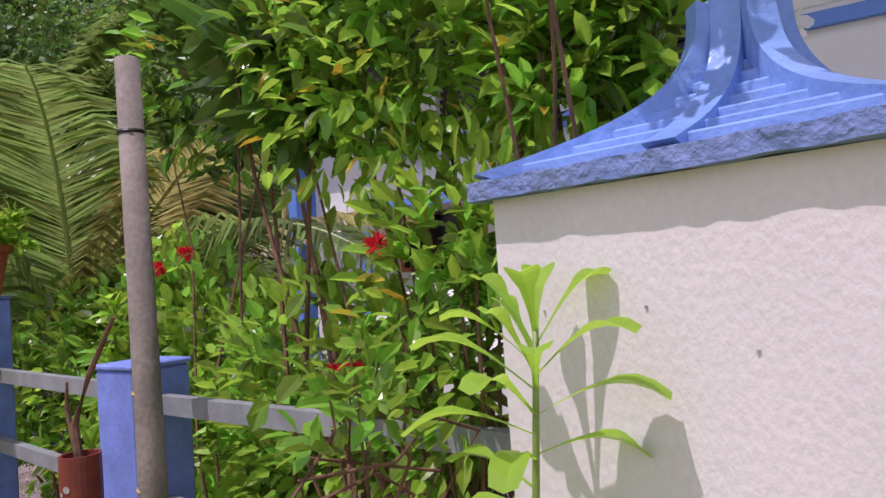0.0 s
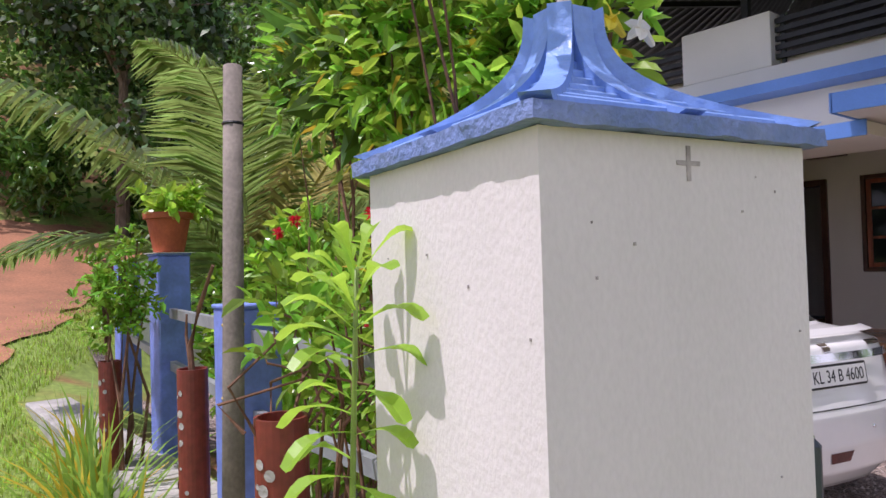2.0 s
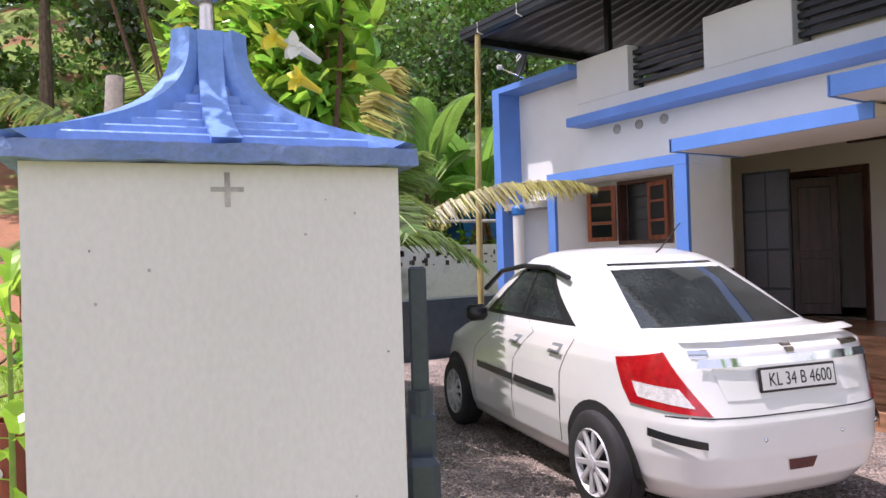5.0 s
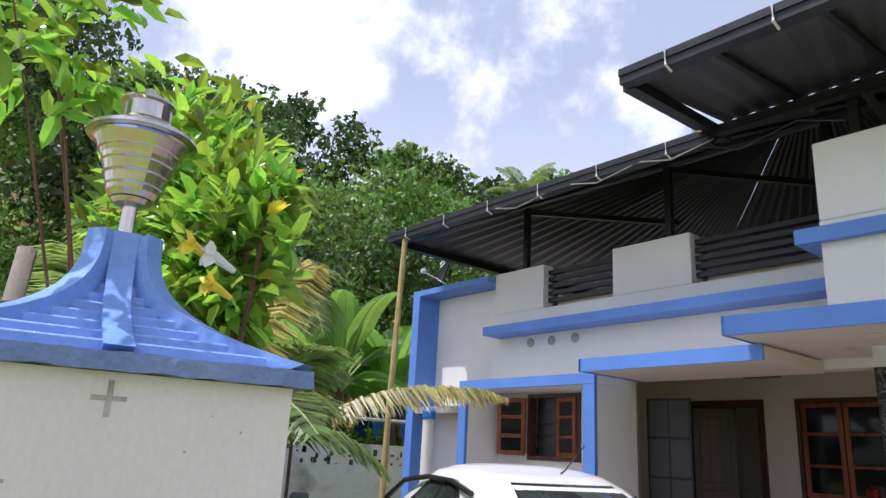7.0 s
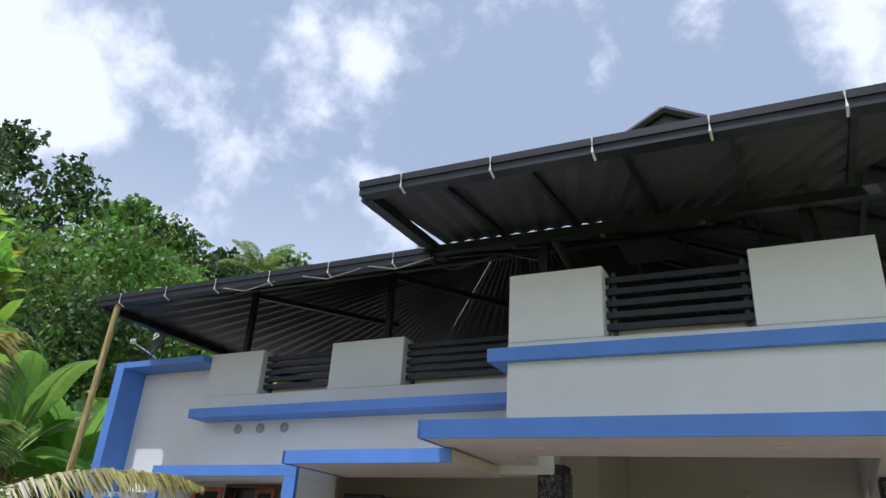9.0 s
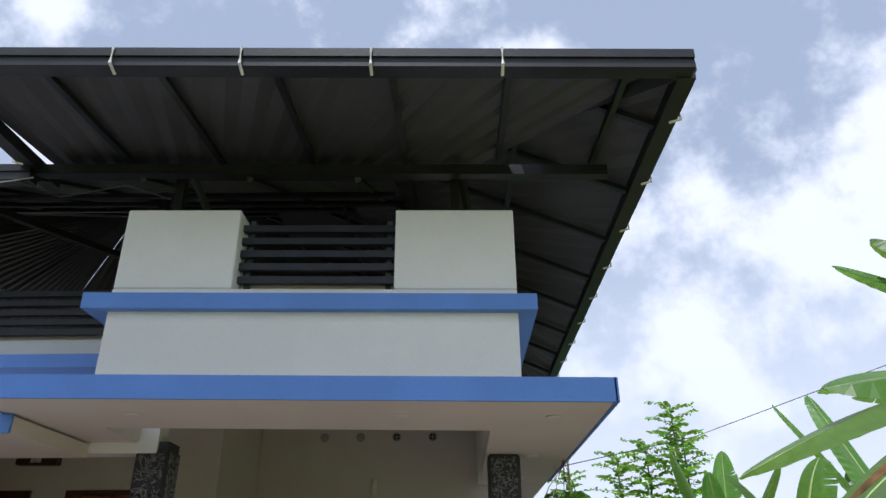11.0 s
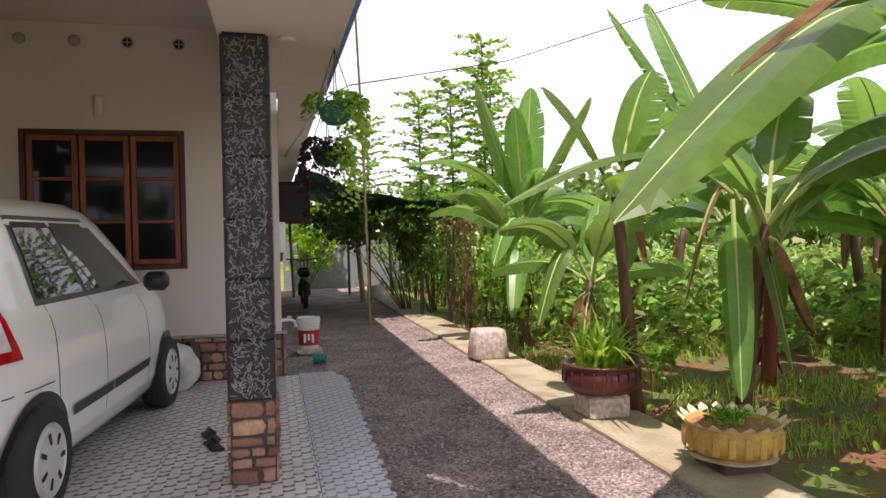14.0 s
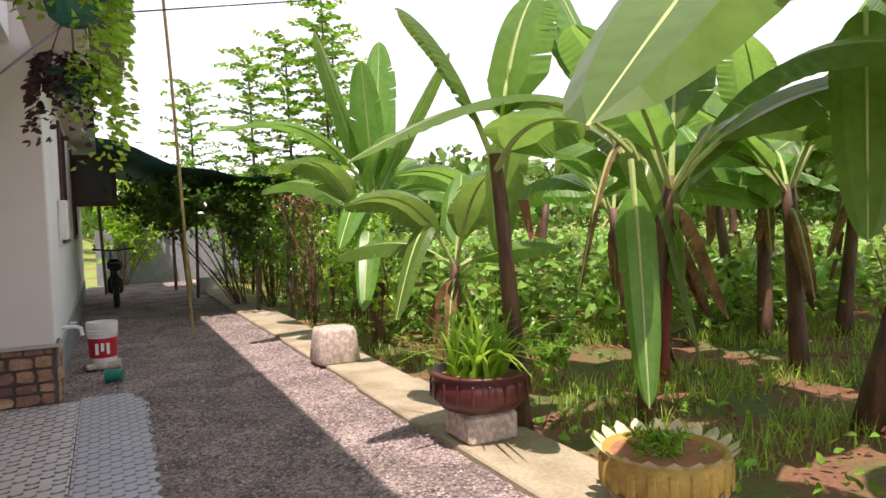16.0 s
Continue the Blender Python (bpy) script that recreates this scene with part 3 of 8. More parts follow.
# blue bands
structure("trim_band", boxes((-5.69, -0.985, 7.36, 7.697, 3.36, 3.475)), M_BLUE, "blue painted ledge along the front wall", "trim")
structure("trim_porch_band", boxes((-0.98, 2.335, 6.35, 6.427, 3.45, 3.57), (2.203, 2.335, 6.43, 11.5, 3.45, 3.57), (-0.98, -0.813, 6.43, 7.69, 3.45, 3.57)), M_BLUE, "blue painted ledge round the porch wall", "trim")
structure("wall_window_surround", boxes((-5.797, -3.563, 7.133, 7.697, 2.60, 2.717), (-3.717, -3.563, 7.133, 7.697, 0.02, 2.597), (-5.797, -5.663, 7.133, 7.697, 0.02, 2.597)), M_WALL, "white box surround of the front window", "wall")
structure("trim_window_surround", boxes((-5.80, -3.56, 7.08, 7.13, 2.60, 2.72), (-3.72, -3.56, 7.08, 7.13, 0.02, 2.597), (-5.80, -5.66, 7.08, 7.13, 0.02, 2.597)), M_BLUE, "blue box surround framing the front window", "trim")
structure("trim_wing_frame", boxes((-7.57, -7.403, WY - 0.15, WY + 0.44, 0, 4.27), (-7.40, -5.825, WY - 0.15, WY + 0.44, 4.183, 4.27)), M_BLUE, "blue border framing the wing wall", "trim")
structure("trim_wing_ledge", boxes((-7.39, -6.3, WY - 0.12, WY + 0.257, 2.35, 2.45)), M_CONCG, "stained concrete ledge on the wing wall", "trim")


def parapet(name, blocks, slats, y, z0, z1, low):
    """Terrace parapet with solid blocks and dark horizontal slats between them."""
    th = thing(name, (0, 0, 0), "white terrace parapet blocks with dark grey slats between", "parapet", kind="structure")
    for a, b in blocks:
        part("block", boxes((a, b, y, y + 0.24, low + 0.002, z1), bevel=0.008), M_WALL, th)
    for a, b in slats:
        for k in range(5):
            z = low + 0.09 + k * (z1 - low - 0.12) / 5
            part("slat", boxes((a - 0.03, b + 0.03, y + 0.1, y + 0.15, z, z + 0.055)), M_BLACK, th, "dark grey horizontal slat")
        for x in (a + 0.04, b - 0.08):
            part("slat_post", boxes((x, x + 0.04, y + 0.155, y + 0.195, low, z1 - 0.02)), M_GREY, th, "dark grey upright")
    return th


for nm in ("trim_canopy", "trim_canopy_edge", "wall_porch_front", "trim_porch_band"):
    settle(bpy.data.objects[nm])
parapet("parapet", [(-5.82, -4.89), (-3.76, -2.70), (-1.05, -0.815)], [(-4.89, -3.76), (-2.70, -1.05)], WY, 3.71, 4.31, 3.71)
pp = parapet("porch_parapet", [(-0.81, 0.08), (1.29, 2.2)], [(0.08, 1.29)], 6.43, 3.63, 4.30, 3.633)
part("block", boxes((1.98, 2.2, 6.673, 9.0, 3.715, 4.30), bevel=0.008), M_WALL, pp)
for ob in pp.children:
    settle(ob)

# roof over the terrace
PITCH = 0.46
roof = thing("roof", (0, 0, 0), "dark metal sheet roof on steel posts over the terrace", "roof", kind="structure")


def roof_sheet(corners, name="roof_sheet", n=None):
    """A corrugated sheet: corners eave a, eave b, top b, top a."""
    a, b, c, d = [Vector(p) for p in corners]
    n = n or max(4, int((b - a).length / 0.14))
    vs, fs = [], []
    for i in range(n + 1):
        u = i / n
        lift = Vector((0, 0, 0.022 if i % 2 else 0.0))
        vs += [a.lerp(b, u) + lift, d.lerp(c, u) + lift]
    for i in range(n):
        fs.append((2 * i, 2 * i + 2, 2 * i + 3, 2 * i + 1))
    return mesh_np(name, [tuple(v) for v in vs], fs, M_ROOFUNDER, roof)


EZ = 4.86
LZ = 4.80
RY = 10.6
def ra(y):
    return LZ + PITCH * (y - 6.60)
def rc(y):
    return EZ + 0.10 * (y - 5.30)
# the low slopes over the terrace: front, west, east, and the back
roof_sheet(((-6.85, 6.60, LZ), (1.2, 6.60, LZ), (1.2, RY, ra(RY)), (-2.85, RY, ra(RY))), n=60)
roof_sheet(((-6.85, 14.6, LZ), (-6.85, 6.60, LZ), (-2.85, RY, ra(RY)), (-2.85, RY + 0.01, ra(RY))), n=56)
roof_sheet(((3.22, 5.30, EZ - 0.02), (3.22, 15.9, EZ - 0.02), (-1.0, RY + 0.01, ra(RY)), (-1.0, RY, ra(RY))), n=70)
roof_sheet(((3.22, 15.9, EZ), (-6.85, 14.6, LZ), (-2.85, RY + 0.02, ra(RY)), (-1.0, RY + 0.02, ra(RY))), n=60)
roof_sheet(((3.22, 15.9, EZ), (3.22, 22.2, EZ), (-2, 21.8, 6.6), (-2, 15.9, 6.6)), n=40)
# nearly flat sheets carried out in front of the porch, with a slit of daylight behind them
roof_sheet(((-1.74, 5.30, EZ), (3.2, 5.30, EZ), (1.9, 6.84, rc(6.84)), (-1.74, 6.84, rc(6.84))), n=40)
bm = bmesh.new()
gv = [bm.verts.new(p) for p in ((-0.55, 7.6, 6.05), (1.55, 7.6, 6.05), (0.55, 7.6, 6.62), (-0.55, 10.4, 6.05), (1.55, 10.4, 6.05), (0.55, 10.4, 6.62))]
for q in ((0, 1, 2), (5, 4, 3), (0, 2, 5, 3), (1, 4, 5, 2), (0, 3, 4, 1)):
    bm.faces.new([gv[i] for i in q])
part("ridge_gable", bm, M_ROOFUNDER, roof, "small dark ridge gable")
for sx_ in (-1.08, 1.08):
    part("ridge_cap", tube(bmesh.new(), [(0.55 + sx_, 7.56, 6.05), (0.55, 7.56, 6.65)], 0.05, seg=6), M_BLACK, roof, "black ridge capping")


def gutter(p, q):
    p, q = Vector(p), Vector(q)
    d = (q - p).normalized()
    bm = bmesh.new()
    L = (q - p).length
    box(bm, 0, L, -0.06, 0.06, -0.10, 0.0)
    box(bm, 0, L, -0.075, -0.06, -0.03, 0.035)
    bmesh.ops.transform(bm, matrix=Matrix.Translation(p) @ Vector((1, 0, 0)).rotation_difference(d).to_matrix().to_4x4(), verts=bm.verts)
    g = part("gutter", bm, M_BLACK, roof, "black box gutter")
    for k in range(int(L / 0.85)):
        c = p + d * (0.45 + k * 0.85)
        bm = bmesh.new()
        tube(bm, [c + Vector((0, 0, 0.03)) + 0.085 * Vector((d.y, -d.x, 0)), c + Vector((0, 0, -0.1)) + 0.085 * Vector((d.y, -d.x, 0)), c + Vector((0, 0, -0.125))], 0.011, seg=5)
        part("gutter_strap", bm, M_WHITEPL, roof, "white gutter strap")


gutter((-1.78, 5.26, EZ + 0.03), (3.30, 5.26, EZ - 0.01))
gutter((3.27, 5.30, EZ - 0.02), (3.27, 22.2, EZ - 0.02))
gutter((-1.76, 6.86, EZ + 0.06), (-1.76, 5.30, EZ + 0.02))
gutter((-6.88, 6.56, LZ + 0.03), (-1.74, 6.56, LZ))
gutter((-6.86, 14.6, LZ), (-6.86, 6.6, LZ))


def steel(p, q, w=0.05):
    bm = bmesh.new()
    p, q = Vector(p), Vector(q)
    L = (q - p).length
    box(bm, 0, L, -w / 2, w / 2, -w / 2, w / 2)
    bmesh.ops.transform(bm, matrix=Matrix.Translation(p) @ Vector((1, 0, 0)).rotation_difference((q - p).normalized()).to_matrix().to_4x4(), verts=bm.verts)
    part("steel_member", bm, M_BLACK, roof)


# posts with raking braces, rafters and purlins
for x in (-5.32, -3.02, -1.2):
    steel((x, 7.82, 3.9), (x, 7.82, ra(7.82) - 0.05), 0.075)
for x, e in ((-5.32, -4.0), (-3.02, -1.8)):
    steel((x, 7.82, ra(7.82) - 0.18), (e, 9.6, ra(7.82) - 0.18), 0.07)
    steel((x, 7.82, ra(7.82) - 0.10), (x - 0.7, 6.65, LZ - 0.02), 0.05)
for x in (-0.57, 1.75):
    steel((x, 6.75, 3.83), (x, 6.75, rc(6.75) - 0.05), 0.075)
    steel((x + 0.05, 6.75, rc(6.75) - 0.06), (x + 0.35, 8.4, 3.9), 0.05)
for x in np.arange(-6.25, 1.2, 0.9):
    top = min(RY, 6.6 + (x + 6.85))
    steel((x, 6.62, ra(6.62) - 0.04), (x, top, ra(top) - 0.04), 0.045)
for x in np.arange(-1.0, 3.1, 0.78):
    steel((x, 5.32, rc(5.32) - 0.035), (x, 6.86, rc(6.86) - 0.035), 0.045)
steel((-1.74, 6.90, rc(6.9) - 0.05), (2.4, 6.90, rc(6.9) - 0.05), 0.06)
steel((-1.74, 6.60, rc(6.6) - 0.16), (3.0, 6.60, rc(6.6) - 0.16), 0.09)
for y in np.arange(5.9, 15.6, 0.95):
    run = min(4.2, max(0.3, (y - 5.3) * 0.8), 15.9 - y)
    steel((3.21, y, EZ - 0.06), (3.22 - run, y, EZ + 0.42 * run - 0.06), 0.045)
for k in range(1, 5):
    o = k * 0.95
    steel((3.22 - o, 5.3 + o * 1.25, EZ + 0.42 * o - 0.09), (3.22 - o, 15.9 - o, EZ + 0.42 * o - 0.09), 0.045)
    steel((-6.85 + o, 6.6 + o, ra(6.6 + o) - 0.08), (1.2, 6.6 + o, ra(6.6 + o) - 0.08), 0.045)
steel((3.22, 5.3, EZ - 0.08), (-1.0, RY, ra(RY) - 0.06), 0.08)
steel((-6.85, 6.6, LZ - 0.06), (-2.85, RY, ra(RY) - 0.06), 0.08)
for y in (8.5, 11.0, 13.5):
    steel((1.9, y, 3.83), (1.9, y, EZ + 0.42 * 1.32 - 0.1), 0.075)
bm = bmesh.new()
tube(bm, [(-1.9, 6.52, 4.72), (-1.5, 6.60, 4.58), (-1.0, 6.66, 4.72), (-0.62, 6.7, 4.6)], 0.008, seg=4)
part("loose_wire", bm, M_PLASTIC, roof, "black wire looped under the eave")
for x0 in (-4.6, -3.4, -2.5):
    part("loose_wire", tube(bmesh.new(), [(x0, 6.5, 4.72), (x0 + 0.35, 6.5, 4.64), (x0 + 0.8, 6.5, 4.71)], 0.006, seg=4), M_CONCG, roof, "grey wire looped under the eave")

for ob in roof.children:
    if ob.name.split(".")[0] in ("roof_sheet", "gutter", "gutter_strap", "steel_member"):
        for v in ob.data.vertices:
            if v.co.z > 4.4 and v.co.x > -1.8:
                v.co.z -= 0.0185 * (min(v.co.x, 3.3) + 1.8)
# unseen dark sheet added over the pale slab to keep the roof underside dark
structure("floor_terrace", boxes((-5.78, HX1 - 0.21, WY + 0.25, HY1, 3.834, 3.85)), M_TERRACE, "unseen dark sheet added on the terrace to cut light bounced under the roof", "floor")

# ceiling lights and vents
for x, y in ((-0.55, 6.55), (1.35, 6.55), (2.42, 6.55), (2.42, 8.2), (2.42, 9.6)):
    lt = thing("ceiling_light", (x, y, 2.728 + 0.0154 * (2.76 - x)), "small round recessed white ceiling light", "ceiling light", "recessed lights")
    part("rim", lathe(bmesh.new(), [(0.055, 0), (0.06, -0.006), (0.05, -0.012)], 20), M_WHITEPL, lt)
    part("lens", lathe(bmesh.new(), [(0.045, -0.006), (0.042, -0.015)], 16), M_LAMPCREAM, lt)


def vent(x, y, z, r, dark):
    v = thing("wall_vent", (x, y, z), "round vent hole with a plastic ring in the white wall", "vent", "wall vents")
    part("ring", lathe(bmesh.new(), [(r, 0.0), (r, -0.012), (r * 0.8, -0.016), (r * 0.78, -0.004)], 20, axis="y"), M_CONCG, v)
    part("hole", lathe(bmesh.new(), [(r * 0.78, -0.006), (r * 0.76, -0.009)], 16, axis="y"), M_BLACK if dark else M_CONCG, v)
    if dark:
        part("bar", boxes((-r * 0.7, r * 0.7, -0.016, -0.010, -0.006, 0.006), (-0.006, 0.006, -0.016, -0.010, -r * 0.7, r * 0.7)), M_CONCG, v)


for x in (-5.10, -4.73, -4.34):
    vent(x, WY, 3.38 - 0.12, 0.062, False)
for x, dk in ((-0.10, False), (0.40, False), (0.90, True), (1.40, True)):
    vent(x, PY, 3.53, 0.06, dk)


# ---- doors, windows ----
def sash(th, x0, x1, z0, z1, y, rows, wood, at=None, hinge=0.0):
    """A wooden casement with panes; turned by hinge degrees about its left edge when at is given."""
    s = 0.055
    bm = boxes((x0, x0 + s, y, y + 0.035, z0, z1), (x1 - s, x1, y, y + 0.035, z0, z1), (x0 + s, x1 - s, y, y + 0.035, z0, z0 + s), (x0 + s, x1 - s, y, y + 0.035, z1 - s, z1),
               *[(x0 + s, x1 - s, y + 0.003, y + 0.032, z0 + (z1 - z0) * k / rows - 0.016, z0 + (z1 - z0) * k / rows + 0.016) for k in range(1, rows)], bevel=0.004)
    m = Matrix.Identity(4) if at is None else Matrix.Translation((at, y, 0)) @ pose(0, 0, 0, 0, 0, hinge) @ Matrix.Translation((-at, -y, 0))
    bmesh.ops.transform(bm, matrix=m, verts=bm.verts)
    sa = part("sash", bm, wood, th, "reddish brown wooden casement")
    for k in range(rows):
        a, b = z0 + (z1 - z0) * k / rows, z0 + (z1 - z0) * (k + 1) / rows
        bm = boxes((x0 + s, x1 - s, y + 0.015, y + 0.02, a + 0.02, b - 0.02))
        bmesh.ops.transform(bm, matrix=m, verts=bm.verts)
        part("pane", bm, M_GLASS, sa)


def window(name, x0, x1, z0, z1, y, leaves, rows, label):
    th = thing(name, (0, 0, 0), label, "window", kind="structure")
    f = 0.05
    part("window_frame", boxes((x0, x0 + f, y - 0.03, y + 0.12, z0, z1), (x1 - f, x1, y - 0.03, y + 0.12, z0, z1), (x0 + f, x1 - f, y - 0.03, y + 0.12, z0, z0 + f), (x0 + f, x1 - f, y - 0.03, y + 0.12, z1 - f, z1), bevel=0.004), M_DARKWOOD, th, "dark stained window frame")
    w = (x1 - x0 - 2 * f) / leaves
    for k in range(leaves):
        sash(th, x0 + f + k * w + 0.008, x0 + f + (k + 1) * w - 0.008, z0 + f + 0.004, z1 - f - 0.004, y - 0.01, rows, M_TEAK)
    # black sheet close behind the panes paints the darkness of the unlit room
    part("interior_panel", boxes((x0 + f, x1 - f, y + 0.13, y + 0.15, z0 + f, z1 - f)), M_PLASTIC, th, "black panel that paints the unlit room behind the glass")
    return th


window("window_1", -0.13, 1.43, 1.19, 2.63, PY, 3, 3, "closed three-leaf wooden window with dark panes")
window("window_2", -2.68, -1.6, 1.45, 2.66, DY, 2, 3, "closed two-leaf wooden window beside the front door")
w3 = thing("window_3", (0, 0, 0), "front window with one wooden shutter standing open", "window", kind="structure")
part("window_frame", boxes((-5.12, -5.07, WY - 0.02, WY + 0.1, 1.76, 2.58), (-4.30, -4.25, WY - 0.02, WY + 0.1, 1.76, 2.58), (-5.07, -4.30, WY - 0.02, WY + 0.1, 1.76, 1.81), (-5.07, -4.30, WY - 0.02, WY + 0.1, 2.53, 2.58)), M_DARKWOOD, w3)
# black sheet in the opening, room darkness put into its colour
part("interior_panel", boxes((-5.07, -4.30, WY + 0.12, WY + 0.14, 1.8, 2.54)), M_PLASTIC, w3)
for k in range(4):
    part("grille_bar", boxes((-5.07, -4.30, WY + 0.05, WY + 0.062, 1.92 + k * 0.15, 1.932 + k * 0.15)), M_BLACK, w3)
part("filler", boxes((-5.62, -5.12, WY, WY + 0.2, 1.76, 2.58)), M_WALL, w3)
sash(w3, -5.07, -4.66, 1.81, 2.53, WY - 0.05, 3, M_TEAK, at=-5.09, hinge=196)
sash(w3, -4.70, -4.31, 1.81, 2.53, WY - 0.05, 3, M_TEAK, at=-4.30, hinge=-14)
d1 = thing("door_1", (0, 0, 0), "dark carved wooden front door standing half open", "door", kind="structure")
part("door_frame", boxes((-4.2, -4.12, DY - 0.04, DY + 0.15, 0.74, 2.66), (-3.16, -3.08, DY - 0.04, DY + 0.15, 0.74, 2.66), (-4.12, -3.16, DY - 0.04, DY + 0.15, 2.58, 2.66), bevel=0.006), M_DARKWOOD, d1)
bm = boxes((0, 0.55, -0.02, 0.02, 0.76, 2.57), (0.08, 0.47, -0.035, -0.021, 0.9, 1.5), (0.08, 0.47, -0.035, -0.021, 1.6, 2.45), bevel=0.006)
bmesh.ops.transform(bm, matrix=Matrix.Translation((-4.1, DY, 0)) @ pose(0, 0, 0, 0, 0, 35), verts=bm.verts)
part("door_leaf", bm, M_DARKWOOD, d1)
part("hall", boxes((-4.3, -3.0, DY + 1.6, DY + 1.65, 0.74, 2.7), (-4.33, -4.303, DY + 0.2, DY + 1.65, 0.74, 2.7), (-2.997, -2.97, DY + 0.2, DY + 1.65, 0.74, 2.7), (-4.33, -2.97, DY + 0.2, DY + 1.65, 2.703, 2.73)), M_CREAM, d1)
gr = thing("grille_gate", (0, 0, 0), "open black steel grille gate with panes", "gate")
bm = bmesh.new()
box(bm, 0, 0.02, -0.02, 0.02, 0.75, 2.54), box(bm, 0.5, 0.52, -0.02, 0.02, 0.75, 2.54), box(bm, 0.25, 0.265, -0.01, 0.01, 0.75, 2.54)
for k in range(5):
    box(bm, 0.02, 0.5, -0.012, 0.012, 0.75 + k * 0.44, 0.78 + k * 0.44)
bmesh.ops.transform(bm, matrix=Matrix.Translation((-3.66, 8.2, 0)) @ pose(0, 0, 0, 0, 0, 12), verts=bm.verts)
part("frame", bm, M_BLACK, gr)
bm = boxes((0.02, 0.5, -0.004, 0.004, 0.77, 2.52))
bmesh.ops.transform(bm, matrix=Matrix.Translation((-3.66, 8.2, 0)) @ pose(0, 0, 0, 0, 0, 12), verts=bm.verts)
part("panel", bm, M_ROOFUNDER, gr)
em = thing("emergency_lamp", (-3.05, 9.86, 2.98), "dark wall lamp box above the front door", "wall lamp")
part("body", boxes((-0.24, 0.24, -0.08, 0.035, -0.05, 0.05), bevel=0.01), M_DARKWOOD, em)
part("lens", boxes((-0.06, 0.06, -0.09, -0.082, -0.03, 0.03)), M_CLEARLAMP, em)
wl_ = thing("wall_light", (0.62, PY, 2.86), "small cylindrical cream wall light above the window", "wall lamp")
part("shade", lathe(bmesh.new(), [(0.03, -0.11), (0.045, -0.09), (0.045, 0.09), (0.03, 0.11)], 16, at=(0, -0.06, 0)), M_LAMPCREAM, wl_)
part("bracket", boxes((-0.015, 0.015, -0.06, -0.001, -0.03, 0.03)), M_STEEL, wl_)

# sit-out floor and steps
structure("floor_sitout", boxes((-4.95, -1.14, 8.35, 9.895, 0.0, 0.74)), M_STEPWOOD, "polished wood-look floor of the sit-out", "floor")
st = thing("front_steps", (0, 0, 0), "front steps clad in glossy wood-look tiles", "stairs", kind="structure")
for k in range(3):
    part("step", boxes((-4.9, -1.14, 7.45 + 0.3 * k, 8.345, 0.185 * k + (0.002 if k else 0), 0.185 * (k + 1)), bevel=0.008), M_STEPWOOD, st)
ch = thing("sitout_chair", (-1.75, 8.9, 0.74), "dark wooden armchair on the sit-out", "chair", rz=-60)
part("seat", boxes((-0.26, 0.26, -0.25, 0.25, 0.40, 0.45), bevel=0.01), M_DARKWOOD, ch)
part("backrest", boxes((-0.26, 0.26, 0.22, 0.26, 0.5, 0.95), bevel=0.01), M_DARKWOOD, ch)
part("cushion", boxes((-0.23, 0.23, -0.22, 0.20, 0.452, 0.51), (-0.22, 0.22, 0.17, 0.215, 0.52, 0.92), bevel=0.015), M_REDCLOTH, ch, "dark red cushion")
for sx_ in (-0.24, 0.20):
    for sy_ in (-0.24, 0.21):
        part("leg", boxes((sx_, sx_ + 0.045, sy_, sy_ + 0.045, 0, 0.398 if sy_ > 0 else 0.66)), M_DARKWOOD, ch)
    part("armrest", boxes((sx_ - 0.01, sx_ + 0.055, -0.25, 0.215, 0.662, 0.69), bevel=0.008), M_DARKWOOD, ch)


# porch pillars clad in black relief stone on a rubble base
def porch_pillar(x, y):
    th = thing("porch_pillar", (x, y, 0), "square pillar clad in black relief stone on a brown rubble base", "pillar", "porch pillars")
    part("core", boxes((0.004, 0.256, 0.004, 0.256, 0.5, 2.80)), M_BLACKSTONE, th)
    part("base_core", boxes((0.0, 0.27, 0.0, 0.27, 0.0, 0.51)), M_MORTAR, th)
    chips, pads = bmesh.new(), bmesh.new()
    for f in range(4):
        m = Matrix.Translation((0.13, 0.13, 0)) @ pose(0, 0, 0, 0, 0, 90 * f) @ Matrix.Translation((-0.13, -0.13, 0))
        for k in range(6):
            box(pads, 0.0, 0.26, -0.012, 0.006, 0.515 + k * 0.37, 0.515 + k * 0.37 + 0.362, bevel=0.006, m=m)
        # raised flecks, coloured pale so that they carry painted highlights
        if f in (0, 1):
            for _ in range(900):
                u, z, L, a = rng.uniform(0.02, 0.24), rng.uniform(0.53, 2.7), rng.uniform(0.012, 0.05), rng.uniform(0, 180)
                box(chips, -L / 2, L / 2, -0.008, 0.0, -0.0025, 0.0025, m=m @ Matrix.Translation((u, -0.011, z)) @ pose(0, 0, 0, rng.uniform(-20, 20), a, 0))
    part("cladding", pads, M_BLACKSTONE, th)
    part("relief", chips, M_FLECKLIGHT, th, "raised flecks of the relief stone with highlights put into their pale colour")
    return th


